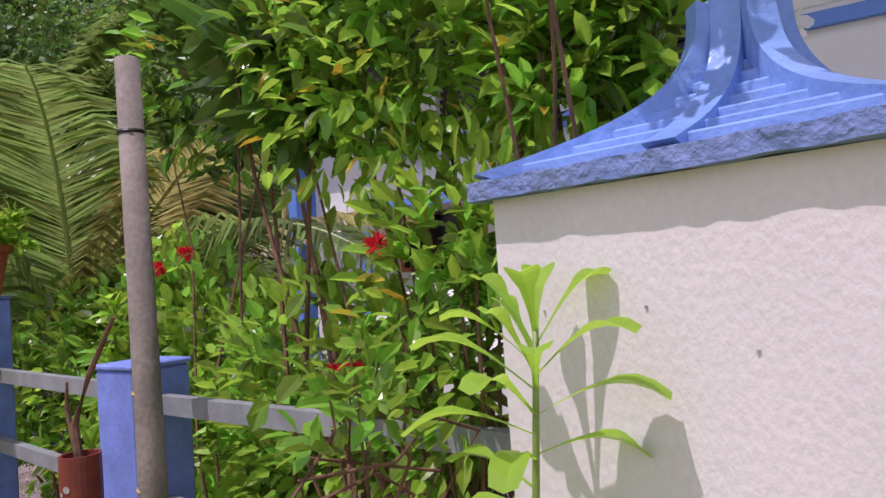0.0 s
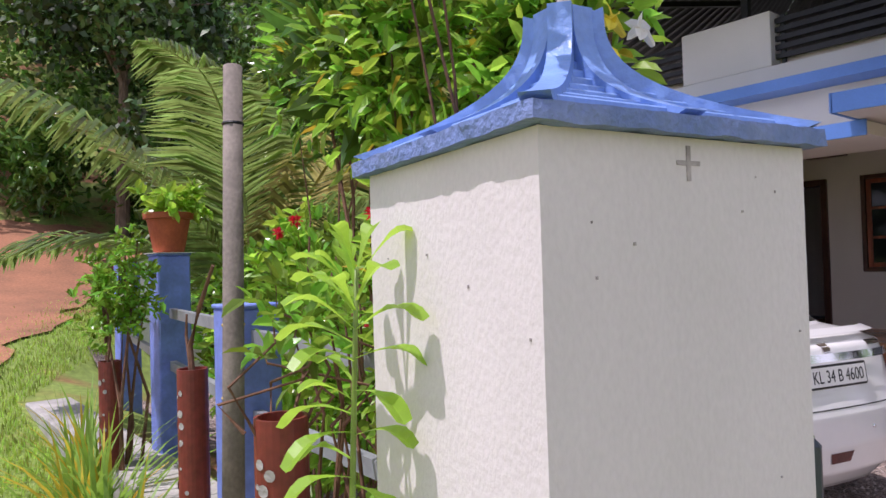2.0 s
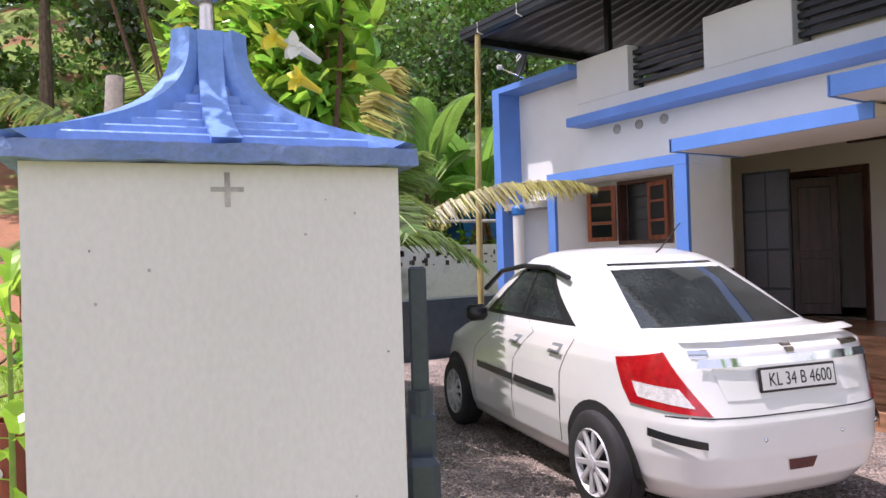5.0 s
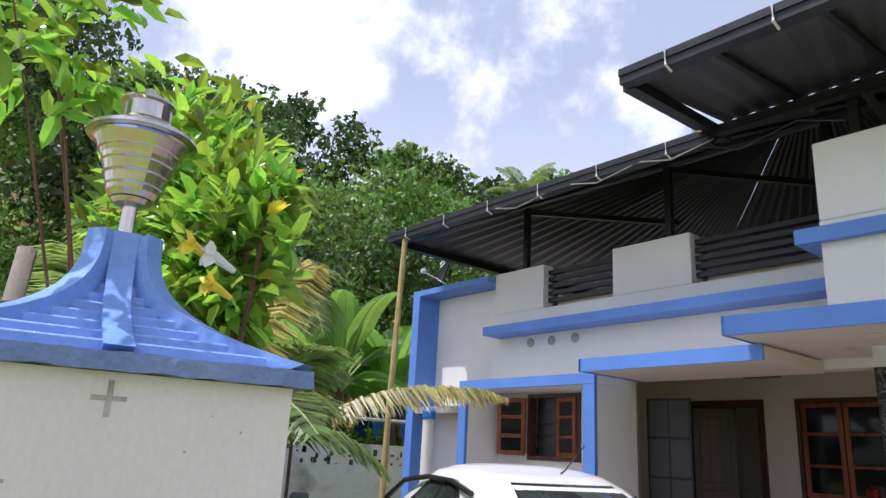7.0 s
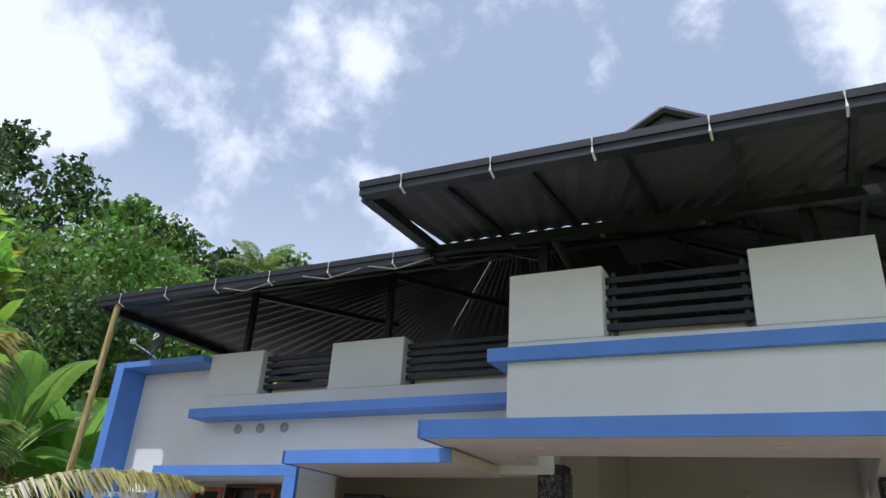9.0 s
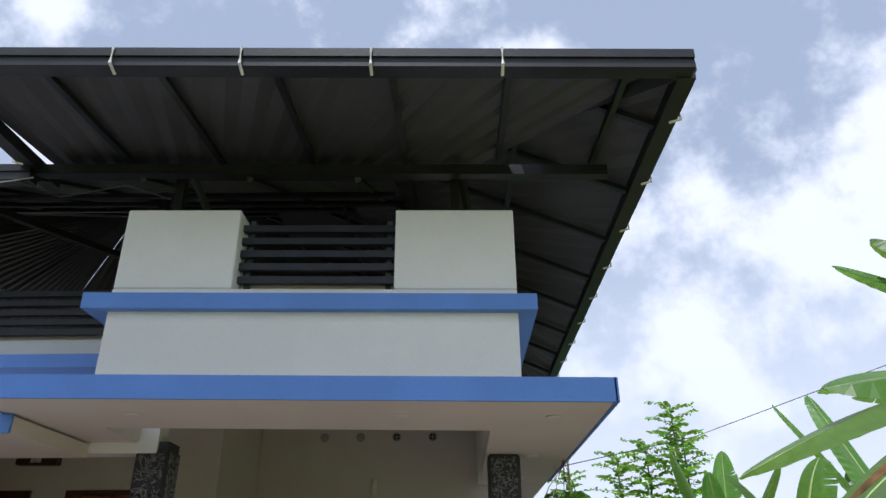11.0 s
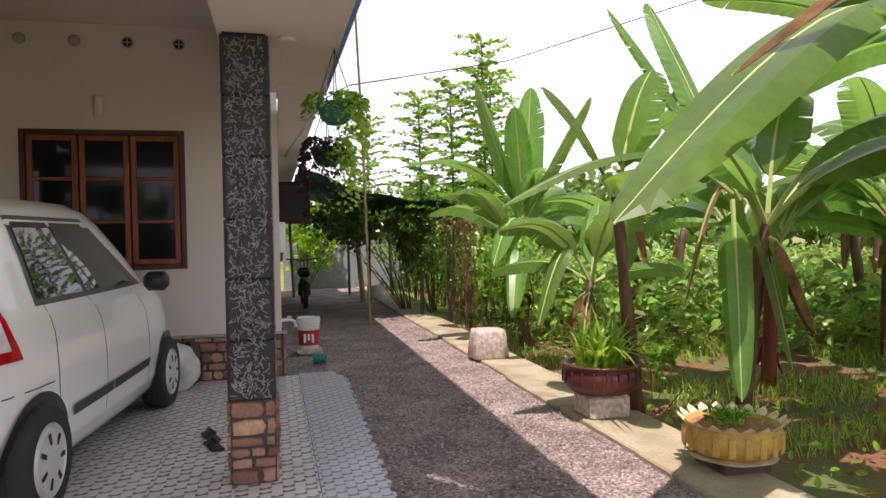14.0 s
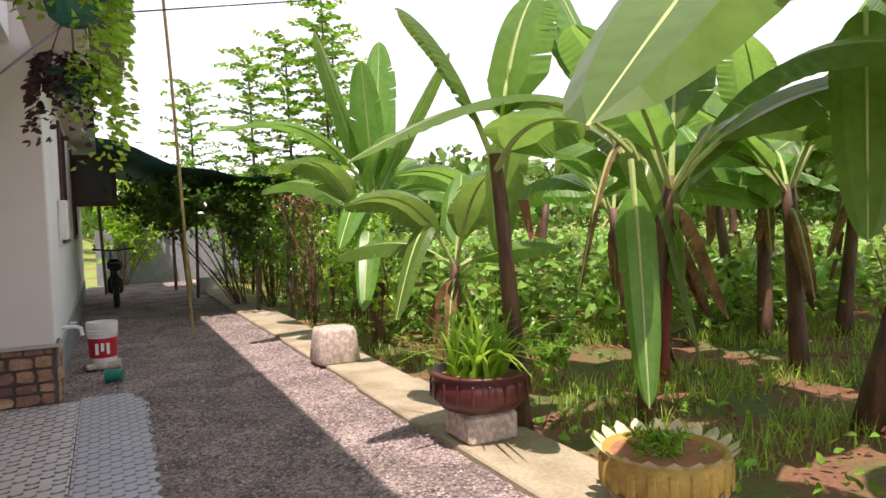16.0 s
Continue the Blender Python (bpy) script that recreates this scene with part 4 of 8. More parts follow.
def stone_face(parent, m, w, h, size, proud=0.02):
    """Irregular cladding stones over a face w wide and h high (x to the right, z up, -y outwards)."""
    z = 0.0
    while z < h - 0.02:
        dz = min(h - z, rng.uniform(0.6, 1.15) * size)
        if h - z - dz < 0.035:
            dz = h - z
        x = 0.0
        while x < w - 0.01:
            dx = min(w - x, rng.uniform(0.9, 2.1) * size)
            if w - x - dx < 0.05:
                dx = w - x
            g = 0.006
            q = [(x + g, z + g), (x + dx - g, z + g), (x + dx - g, z + dz - g), (x + g, z + dz - g)]
            j = min(dx, dz) * 0.14
            mid = [((q[i][0] + q[(i + 1) % 4][0]) / 2 + rng.uniform(-j, j), (q[i][1] + q[(i + 1) % 4][1]) / 2) for i in range(4)]
            ring = [p for i in range(4) for p in ((q[i][0] + (j if i in (0, 3) else -j) * rng.uniform(0, 0.9), q[i][1] + (j if i < 2 else -j) * rng.uniform(0, 0.9)), mid[i])]
            c = (x + dx / 2, z + dz / 2)
            pr = proud * rng.uniform(0.5, 1.2)
            bm = bmesh.new()
            lo = [bm.verts.new((px, 0.004, pz)) for px, pz in ring]
            hi = [bm.verts.new((c[0] + (px - c[0]) * 0.9, -pr * rng.uniform(0.75, 1), c[1] + (pz - c[1]) * 0.9)) for px, pz in ring]
            top = bm.verts.new((c[0], -pr * 1.15, c[1]))
            for i in range(8):
                bm.faces.new((lo[i], lo[(i + 1) % 8], hi[(i + 1) % 8], hi[i]))
                bm.faces.new((hi[i], hi[(i + 1) % 8], top))
            bmesh.ops.transform(bm, matrix=m, verts=bm.verts)
            part("stone", bm, M_STONE, parent)
            x += dx
        z += dz


p1 = porch_pillar(2.03, 8.13)
p2 = porch_pillar(-0.98, 7.72)
for p in (p1, p2):
    stone_face(p, Matrix.Translation((0, -0.002, 0)), 0.27, 0.51, 0.105)
    stone_face(p, Matrix.Translation((0.272, 0, 0)) @ pose(0, 0, 0, 0, 0, 90), 0.27, 0.51, 0.105)
    stone_face(p, Matrix.Translation((-0.002, 0.27, 0)) @ pose(0, 0, 0, 0, 0, -90), 0.27, 0.51, 0.105)
pl = thing("plinth", (0, 0, 0), "brown rubble stone plinth along the porch wall", "plinth", kind="structure")
part("backing", boxes((-0.95, HX1 + 0.02, PY - 0.03, PY - 0.003, 0, 0.46), (HX1 + 0.003, HX1 + 0.02, PY, PY + 0.5, 0, 0.46)), M_MORTAR, pl)
part("ledge", boxes((-0.95, HX1 + 0.06, PY - 0.07, PY - 0.003, 0.462, 0.485)), M_CONCG, pl)
stone_face(pl, Matrix.Translation((-0.9, PY - 0.032, 0)), 3.28, 0.46, 0.10)
stone_face(pl, Matrix.Translation((HX1 + 0.022, PY, 0)) @ pose(0, 0, 0, 0, 0, 90), 0.5, 0.46, 0.10)
structure("baseboard_east", boxes((HX1 + 0.003, HX1 + 0.03, PY + 0.503, 21.5, 0, 0.35)), M_RAIL, "grey painted base of the side wall", "baseboard")
structure("floor_porch_bed", boxes((-1.0, 2.94, 6.92, 11.50, -0.1, -0.008)), M_CONCG, "cement bed under the porch tiles", "floor")

# ---- gate pillar ----
GP = pose(0.026, 1.168, 0, 0, 0, -10)
gp = thing("gate_pillar", (0, 0, 0), "square white gate pillar with a stepped blue pagoda cap", "gate pillar")
gp.matrix_world = GP
H, S = 1.856, 0.272
bm = bmesh.new()
box(bm, -S, S, -S, S, -0.2, H)
bmesh.ops.subdivide_edges(bm, edges=bm.edges, cuts=24, use_grid_fill=True)
for v in bm.verts:
    v.co += Vector((noise.noise(v.co * 5), noise.noise(v.co * 5 + Vector((9, 0, 0))), 0)) * 0.0012
part("shaft", bm, M_PILLAR, gp, "off-white plastered shaft with fine cracks")
C = S + 0.026
bm = bmesh.new()
box(bm, -C, C, -C, C, H + 0.001, H + 0.028)
bmesh.ops.subdivide_edges(bm, edges=bm.edges, cuts=40, use_grid_fill=True)
for v in bm.verts:
    v.co += Vector((noise.noise(v.co * 30), noise.noise(v.co * 30 + Vector((9, 0, 0))), noise.noise(v.co * 26 + Vector((0, 5, 0))))) * 0.0035
part("ledge", bm, M_CAPEDGE, gp, "rough chipped blue ledge")


def cap_half(z):
    """Half width of the flared cap at a height above the ledge."""
    u = z / 0.235
    return 0.046 + (C - 0.012 - 0.046) * (1 - min(1, u)) ** 2.9


steps = 11
for k in range(steps):
    z0, z1 = 0.222 * k / steps, 0.222 * (k + 1) / steps
    hw = cap_half((z0 * 0.7 + z1 * 0.3)) - 0.012
    part("course", boxes((-hw, hw, -hw, hw, H + 0.028 + z0, H + 0.0282 + z1), bevel=0.003), M_CAPBLUE, gp)
part("neck", boxes((-0.044, 0.044, -0.044, 0.044, H + 0.255, H + 0.272), bevel=0.004), M_CAPBLUE, gp)
for k in range(8):
    # four hip ribs at the corners, four in the middle of the faces
    corner = k < 4
    ang = 90 * (k % 4) + (45 if corner else 0)
    bm = bmesh.new()
    n_ = 16
    prev = None
    for i in range(n_ + 1):
        z = 0.232 * i / n_
        hw = cap_half(z) * (1.414 if corner else 1.0)
        wd = 0.021 if corner else 0.022
        ring = [bm.verts.new((hw + 0.006, -wd * 1.0, H + 0.029 + z)), bm.verts.new((hw + 0.006, wd, H + 0.029 + z)),
                bm.verts.new((max(0.01, hw - 0.03), wd, H + 0.026 + z)), bm.verts.new((max(0.01, hw - 0.03), -wd, H + 0.026 + z))]
        for v in ring[:2]:
            v.co.z += 0.009
        if prev:
            for a in range(4):
                bm.faces.new((prev[a], prev[(a + 1) % 4], ring[(a + 1) % 4], ring[a]))
        else:
            bm.faces.new(ring[::-1])
        prev = ring
    bm.faces.new(prev)
    bmesh.ops.recalc_face_normals(bm, faces=bm.faces)
    bmesh.ops.transform(bm, matrix=pose(0, 0, 0, 0, 0, ang), verts=bm.verts)
    part("rib", bm, M_CAPBLUE, gp)
# cross-shaped smudge and small marks on the shaded face
sm = bmesh.new()
box(sm, S + 0.0005, S + 0.0022, -0.024, 0.024, H - 0.041, H - 0.034)
box(sm, S + 0.0005, S + 0.0025, -0.004, 0.004, H - 0.064, H - 0.012)
part("smudge", sm, M_SMUDGE, gp, "grey cross-shaped cement smudge")
marks = bmesh.new()
for _ in range(22):
    u, z = rng.uniform(-0.25, 0.25), rng.uniform(0.9, H - 0.05)
    r = rng.uniform(0.002, 0.005)
    if rng.random() < 0.5:
        box(marks, S + 0.0003, S + 0.002, u, u + r, z, z + r * rng.uniform(0.6, 1.5))
    else:
        box(marks, u, u + r, -S - 0.002, -S - 0.0003, z, z + r * rng.uniform(0.6, 1.5))
part("chips", marks, M_SMUDGE, gp, "small chips in the plaster")
lamp = thing("gate_lamp", (0.026, 1.168, H + 0.272), "stainless steel lantern on the gate pillar", "lamp", rz=-10)
part("stem", lathe(bmesh.new(), [(0.012, 0.0), (0.011, 0.052), (0.026, 0.056), (0.030, 0.064)], 16), M_STEEL, lamp)
part("bowl", lathe(bmesh.new(), [(0.034, 0.065), (0.040, 0.075), (0.046, 0.10), (0.056, 0.135), (0.070, 0.165), (0.074, 0.168)], 28), M_STEEL, lamp, "textured steel bowl")
for z_, r_ in ((0.085, 0.0435), (0.105, 0.049), (0.125, 0.0545), (0.145, 0.0615)):
    part("band", lathe(bmesh.new(), [(r_, z_ - 0.002), (r_ + 0.0015, z_), (r_, z_ + 0.002)], 28), M_STEEL, lamp)
part("brim", lathe(bmesh.new(), [(0.074, 0.169), (0.084, 0.172), (0.083, 0.178), (0.046, 0.20), (0.042, 0.205)], 28), M_STEEL, lamp)
part("crown", lathe(bmesh.new(), [(0.037, 0.206), (0.037, 0.236), (0.043, 0.239), (0.040, 0.245), (0.016, 0.256), (0.011, 0.258), (0.010, 0.268), (0.003, 0.273)], 24), M_STEEL, lamp)
lamp.scale = (1.22, 1.22, 1.15)
# gate leaf, hinged on the pillar, swung open into the yard
gt = thing("metal_gate", (0.262, 1.465, 0), "dark grey steel gate leaf swung open behind the pillar", "gate", rz=60)
part("hinge_post", boxes((-0.016, 0.016, -0.016, 0.016, 0.1, 1.69), bevel=0.004), M_GREY, gt)
part("sleeve", lathe(bmesh.new(), [(0.024, 1.36), (0.024, 1.47)], 16), M_GREY, gt)
part("bracket", boxes((-0.03, 0.03, -0.062, -0.016, 1.22, 1.36), bevel=0.012), M_GREY, gt)
part("hinge_collar", boxes((-0.026, 0.026, -0.026, 0.026, 1.34, 1.43), bevel=0.008), M_GREY, gt)
part("weld_bead", lathe(bmesh.new(), [(0.008, 0), (0.014, 0.006), (0.008, 0.014)], 10, at=(0.0, -0.05, 1.208)), M_ALLOY, gt)

# ---- cars ----



def car(name, at, rz, label, spec):
    th = thing(name, at, label, "car", rz=rz)
    zs, rear, front, half, pw = spec["z"], spec["rear"], spec["front"], spec["half"], spec["pow"]

    def surf(phi, z):
        """phi: 0..1 across the tail, 1..2 right side, 2..3 nose, 3..4 left side."""
        xr, xf, w, n = (np.interp(z, zs, k) for k in (rear, front, half, pw))
        phi = max(0.0, phi % 4)
        k = min(3, int(phi))
        u = phi - k
        X, Y = ((-1, -1 + 2 * u), (-1 + 2 * u, 1), (1, 1 - 2 * u), (1 - 2 * u, -1))[k]
        s = (abs(X) ** n + abs(Y) ** n) ** (1 / n)
        X, Y = X / s, Y / s
        bow = 1 - 0.03 * Y * Y if X < 0 else 1 - 0.09 * Y * Y
        return Vector(((xr + xf) / 2 + (xf - xr) / 2 * X * bow, w * Y * (1 - 0.05 * X * X), z))

    def normal(phi, z):
        a = surf(phi + 0.01, z) - surf(phi - 0.01, z)
        b = surf(phi, min(z + 0.01, zs[-1])) - surf(phi, z - 0.01)
        return b.cross(a).normalized()

    def patch(pname, outline, material, parent=th, lift=0.004, lab="", nu=10, nv=6):
        """A skin on the body between four (phi, z) corners: a, b along the bottom, c, d along the top."""
        a, b, c, d = outline
        bm = bmesh.new()
        g = []
        for i in range(nu + 1):
            row = []
            for j in range(nv + 1):
                u, v = i / nu, j / nv
                ph = (a[0] * (1 - u) + b[0] * u) * (1 - v) + (d[0] * (1 - u) + c[0] * u) * v
                z = (a[1] * (1 - u) + b[1] * u) * (1 - v) + (d[1] * (1 - u) + c[1] * u) * v
                row.append(bm.verts.new(surf(ph, z) + normal(ph, z) * lift))
            g.append(row)
        for i in range(nu):
            for j in range(nv):
                bm.faces.new((g[i][j], g[i + 1][j], g[i + 1][j + 1], g[i][j + 1]))
        bmesh.ops.recalc_face_normals(bm, faces=bm.faces)
        return part(pname, bm, material, parent, lab, True)

    bm = bmesh.new()
    lv = np.unique(np.r_[np.linspace(zs[0], zs[-1], 44), zs])
    rings = [[bm.verts.new(surf(4 * k / 128, z)) for k in range(128)] for z in lv]
    for q, s in zip(rings, rings[1:]):
        for k in range(128):
            bm.faces.new((q[k], q[(k + 1) % 128], s[(k + 1) % 128], s[k]))
    bm.faces.new(rings[0][::-1])
    top = rings[-1]
    cx = sum((v.co for v in top), Vector()) / 128
    prev = top
    for sh, dz in ((0.75, 0.018), (0.4, 0.03)):
        ring = [bm.verts.new(cx + (v.co - cx) * sh + Vector((0, 0, dz))) for v in top]
        for k in range(128):
            bm.faces.new((prev[k], prev[(k + 1) % 128], ring[(k + 1) % 128], ring[k]))
        prev = ring
    bm.faces.new(prev)
    bmesh.ops.recalc_face_normals(bm, faces=bm.faces)
    part("body", bm, M_CAR, th, "white painted body", True)
    part("underbody", boxes((rear[0] + 0.25, front[0] - 0.25, -half[0] * 0.8, half[0] * 0.8, 0.14, zs[0] - 0.002)), M_CARIN, th)
    W = spec["wheel"]
    for x in spec["axles"]:
        for sgn in (-1, 1):
            yo = spec["track"] * sgn
            wb = bmesh.new()
            lathe(wb, [(W * 0.66, -0.09), (W * 0.93, -0.095), (W, -0.07), (W, 0.07), (W * 0.93, 0.095), (W * 0.66, 0.09)], 36, at=(x, yo, W), axis="y", caps=False)
            wh = part("wheel", wb, M_RUBBER, th, "black rubber tyre", True)
            ys = yo + 0.085 * sgn
            rb_ = bmesh.new()
            lathe(rb_, [(W * 0.67, -0.008 * sgn), (W * 0.64, 0.014 * sgn), (W * 0.58, -0.03 * sgn)], 32, at=(x, ys, W), axis="y", caps=False)
            part("rim", rb_, M_ALLOY, wh)
            dk = bmesh.new()
            lathe(dk, [(W * 0.64, -0.034 * sgn), (W * 0.64, -0.024 * sgn)], 28, at=(x, ys, W), axis="y")
            part("brake", dk, M_CARIN, wh)
            if spec["alloy"]:
                for k in range(10):
                    sp = bmesh.new()
                    box(sp, 0.03, W * 0.62, -0.012, 0.012, -0.017, 0.017, bevel=0.005, m=Matrix.Translation((x, ys, W)) @ pose(0, 0, 0, 0, 36 * k + 10, 0))
                    part("spoke", sp, M_ALLOY, wh)
                hb = bmesh.new()
                lathe(hb, [(0.05, -0.02 * sgn), (0.045, 0.018 * sgn), (0.02, 0.024 * sgn)], 16, at=(x, ys, W), axis="y")
                part("hub", hb, M_ALLOY, wh)
            else:
                hb = bmesh.new()
                o_ = 1 if sgn > 0 else -1
                lathe(hb, [(W * 0.62, -0.012 * o_), (W * 0.55, 0.012 * o_), (W * 0.2, 0.026 * o_), (0.02, 0.03 * o_)], 30, at=(x, ys, W), axis="y")
                hc = part("hubcap", hb, M_ALLOY, wh, "silver wheel cover")
                for k in range(7):
                    sl = bmesh.new()
                    box(sl, W * 0.25, W * 0.5, 0.018 * o_ - 0.004, 0.022 * o_ + 0.004, -0.012, 0.012, m=Matrix.Translation((x, ys, W)) @ pose(0, 0, 0, 0, 360 / 7 * k, 0))
                    part("slot", sl, M_CARIN, hc)
            ar = bmesh.new()
            seg = 22
            prev = None
            side_y = abs(surf(1.5, 0.55).y) + 0.003
            for i in range(seg + 1):
                a = math.pi * i / seg * 1.12 - 0.06 * math.pi
                pts = []
                for r in (W * 1.0, W * 1.20):
                    z = max(zs[0], W + r * math.sin(a))
                    ph = 1.5
                    xx = x + r * math.cos(a)
                    fr = (xx - np.interp(z, zs, rear)) / (np.interp(z, zs, front) - np.interp(z, zs, rear))
                    p_ = surf(1 + min(0.97, max(0.03, fr)), z) if sgn > 0 else surf(4 - min(0.97, max(0.03, fr)), z)
                    pts.append(ar.verts.new((xx, p_.y + 0.006 * sgn, z)))
                if prev:
                    ar.faces.new((prev[0], prev[1], pts[1], pts[0]))
                prev = pts
            part("wheel_arch", ar, M_CARIN if spec["alloy"] else M_PLASTIC, th, "dark wheel arch")
            wd = bmesh.new()
            ysd = min(abs(surf(1 + (x - rear[0]) / (front[0] - rear[0]), W).y), side_y)
            lathe(wd, [(W * 1.03, (ysd + 0.001) * sgn), (W * 1.03, (ysd + 0.004) * sgn)], 32, at=(x, 0, W), axis="y")
            part("wheel_well", wd, M_CARIN, th)
    return th, surf, normal, patch


def lettering(word, size, m, material, parent, nm="letters"):
    me = text_mesh(word, size)
    me.transform(m)
    me.materials.append(material)
    ob = new(nm, me)
    ob.parent = parent
    return ob


# saloon: tail at -x, nose at +x in its own frame; the origin lies under the rear axle
SAL = dict(z=[0.19, 0.30, 0.45, 0.62, 0.78, 0.90, 0.99, 1.03, 1.06, 1.25, 1.42, 1.49, 1.525],
           rear=[-0.60, -0.70, -0.735, -0.735, -0.69, -0.66, -0.63, -0.50, -0.22, 0.12, 0.42, 0.62, 0.80],
           front=[3.18, 3.26, 3.27, 3.24, 3.12, 2.75, 2.42, 2.36, 2.28, 1.98, 1.68, 1.50, 1.34],
           half=[0.76, 0.82, 0.845, 0.85, 0.845, 0.835, 0.815, 0.80, 0.785, 0.705, 0.625, 0.575, 0.50],
           pow=[6, 6, 6, 6, 6, 6, 6, 6, 7, 7, 6, 5, 4], wheel=0.30, axles=(0.0, 2.43), track=0.772, alloy=True)
CAR1 = ((-1.66, 4.84, 0.06), 166.0)
sal, s_surf, s_nrm, s_patch = car("saloon_car", *CAR1, "white four-door saloon car parked on the gravel", SAL)
s_patch("rear_window", ((0.09, 1.075), (0.91, 1.075), (0.87, 1.44), (0.13, 1.44)), M_CARGLASS, lab="tinted rear window")
s_patch("windscreen", ((2.08, 1.075), (2.92, 1.075), (2.88, 1.46), (2.12, 1.46)), M_CARGLASS)
for side in (0, 1):
    f = (lambda p: 4 - p) if side == 0 else (lambda p: 1 + p)
    # side glass: rear quarter, rear door, front door
    for a0, a1, b0, b1, nm in ((0.26, 0.50, 0.36, 0.50, "rear_door_window"), (0.525, 0.80, 0.525, 0.70, "front_door_window")):
        s_patch(nm, ((f(a0), 1.085), (f(a1), 1.085), (f(b1), 1.405), (f(b0), 1.405)), M_CARGLASS, lift=0.005, lab="tinted side window")
    s_patch("window_band", ((f(0.20), 1.06), (f(0.86), 1.06), (f(0.74), 1.43), (f(0.34), 1.43)), M_PLASTIC, lift=0.002)
    s_patch("side_moulding", ((f(0.30), 0.60), (f(0.46), 0.605), (f(0.46), 0.655), (f(0.30), 0.65)), M_PLASTIC, lift=0.014)
    s_patch("side_moulding", ((f(0.465), 0.605), (f(0.66), 0.61), (f(0.67), 0.66), (f(0.465), 0.655)), M_PLASTIC, lift=0.014)
    for a in (0.285, 0.475, 0.70):
        s_patch("door_seam", ((f(a), 0.32), (f(a + 0.0022), 0.32), (f(a + 0.0022), 1.06), (f(a), 1.06)), M_CARIN, lift=0.0016, nu=1, nv=10)
    for a in (0.335, 0.525):
        hd = s_patch("door_handle", ((f(a - 0.026), 0.90), (f(a + 0.026), 0.905), (f(a + 0.026), 0.93), (f(a - 0.026), 0.925)), M_CAR, lift=0.028)
        # flat grey patch paints the shade of the hollow behind the handle
        s_patch("handle_recess", ((f(a - 0.024), 0.872), (f(a + 0.024), 0.875), (f(a + 0.02), 0.945), (f(a - 0.02), 0.945)), M_RAIL, hd, lift=0.002)
    mp = s_surf(f(0.785), 1.04)
    sg = -1 if side == 0 else 1
    mir = bmesh.new()
    box(mir, mp.x - 0.04, mp.x + 0.07, min(mp.y + 0.04 * sg, mp.y + 0.22 * sg), max(mp.y + 0.04 * sg, mp.y + 0.22 * sg), 1.0, 1.13, bevel=0.035)
    part("mirror", mir, M_PLASTIC, sal, "black door mirror", True)
    s_patch("mudflap", ((f(0.085), 0.19), (f(0.115), 0.19), (f(0.12), 0.30), (f(0.10), 0.30)), M_CARIN, lift=0.01)
# tail lamps wrap round the corners
for sgn in (0, 1):
    g = (lambda p: p) if sgn == 0 else (lambda p: 1 - p)
    tl = s_patch("tail_lamp", ((g(-0.075), 0.70), (g(0.165), 0.665), (g(0.025), 0.985), (g(-0.125), 0.935)), M_REDLAMP, lift=0.009, lab="red tail lamp")
    s_patch("reversing_lens", ((g(-0.05), 0.74), (g(0.115), 0.705), (g(0.075), 0.80), (g(-0.065), 0.82)), M_CLEARLAMP, tl, lift=0.012)
    s_patch("bumper_guard", ((g(-0.03), 0.545), (g(0.14), 0.505), (g(0.14), 0.545), (g(-0.03), 0.59)), M_PLASTIC, lift=0.02)
s_patch("chrome_strip", ((0.13, 0.905), (0.87, 0.905), (0.86, 0.948), (0.14, 0.948)), M_CHROME, lift=0.022, lab="chrome boot strip", nu=16)
s_patch("bumper_seam", ((0.02, 0.655), (0.98, 0.655), (0.98, 0.662), (0.02, 0.662)), M_CARIN, lift=0.002, nu=20, nv=1)
s_patch("boot_recess", ((0.22, 0.74), (0.78, 0.74), (0.82, 0.915), (0.18, 0.915)), M_CAR, lift=0.005, nu=16)
s_patch("fog_reflector", ((0.46, 0.36), (0.56, 0.36), (0.57, 0.42), (0.45, 0.42)), M_MAROON, lift=0.004)
s_patch("boot_spoiler", ((0.10, 1.005), (0.90, 1.005), (0.90, 1.028), (0.10, 1.028)), M_CAR, lift=0.05, nu=16)
pc = s_surf(0.5, 0.835) + Vector((-0.016, 0, 0))
pm = Matrix.Translation(pc) @ pose(0, 0, 0, 90, 0, -90) @ pose(0, 0, 0, -8, 0, 0)
bm = bmesh.new()
box(bm, -0.26, 0.26, -0.065, 0.065, -0.008, 0.008, bevel=0.006)
bmesh.ops.transform(bm, matrix=pm, verts=bm.verts)
plate = part("number_plate", bm, M_INK, sal, "white number plate in a black frame")
bm = bmesh.new()
box(bm, -0.245, 0.245, -0.052, 0.052, 0.008, 0.010)
bmesh.ops.transform(bm, matrix=pm, verts=bm.verts)
part("plate_face", bm, M_PLATE, plate)
lettering("KL 34 B 4600", 0.083, pm @ Matrix.Translation((0.012, -0.004, 0.0105)) @ Matrix.Diagonal((0.93, 1.18, 0.3, 1)), M_INK, plate)
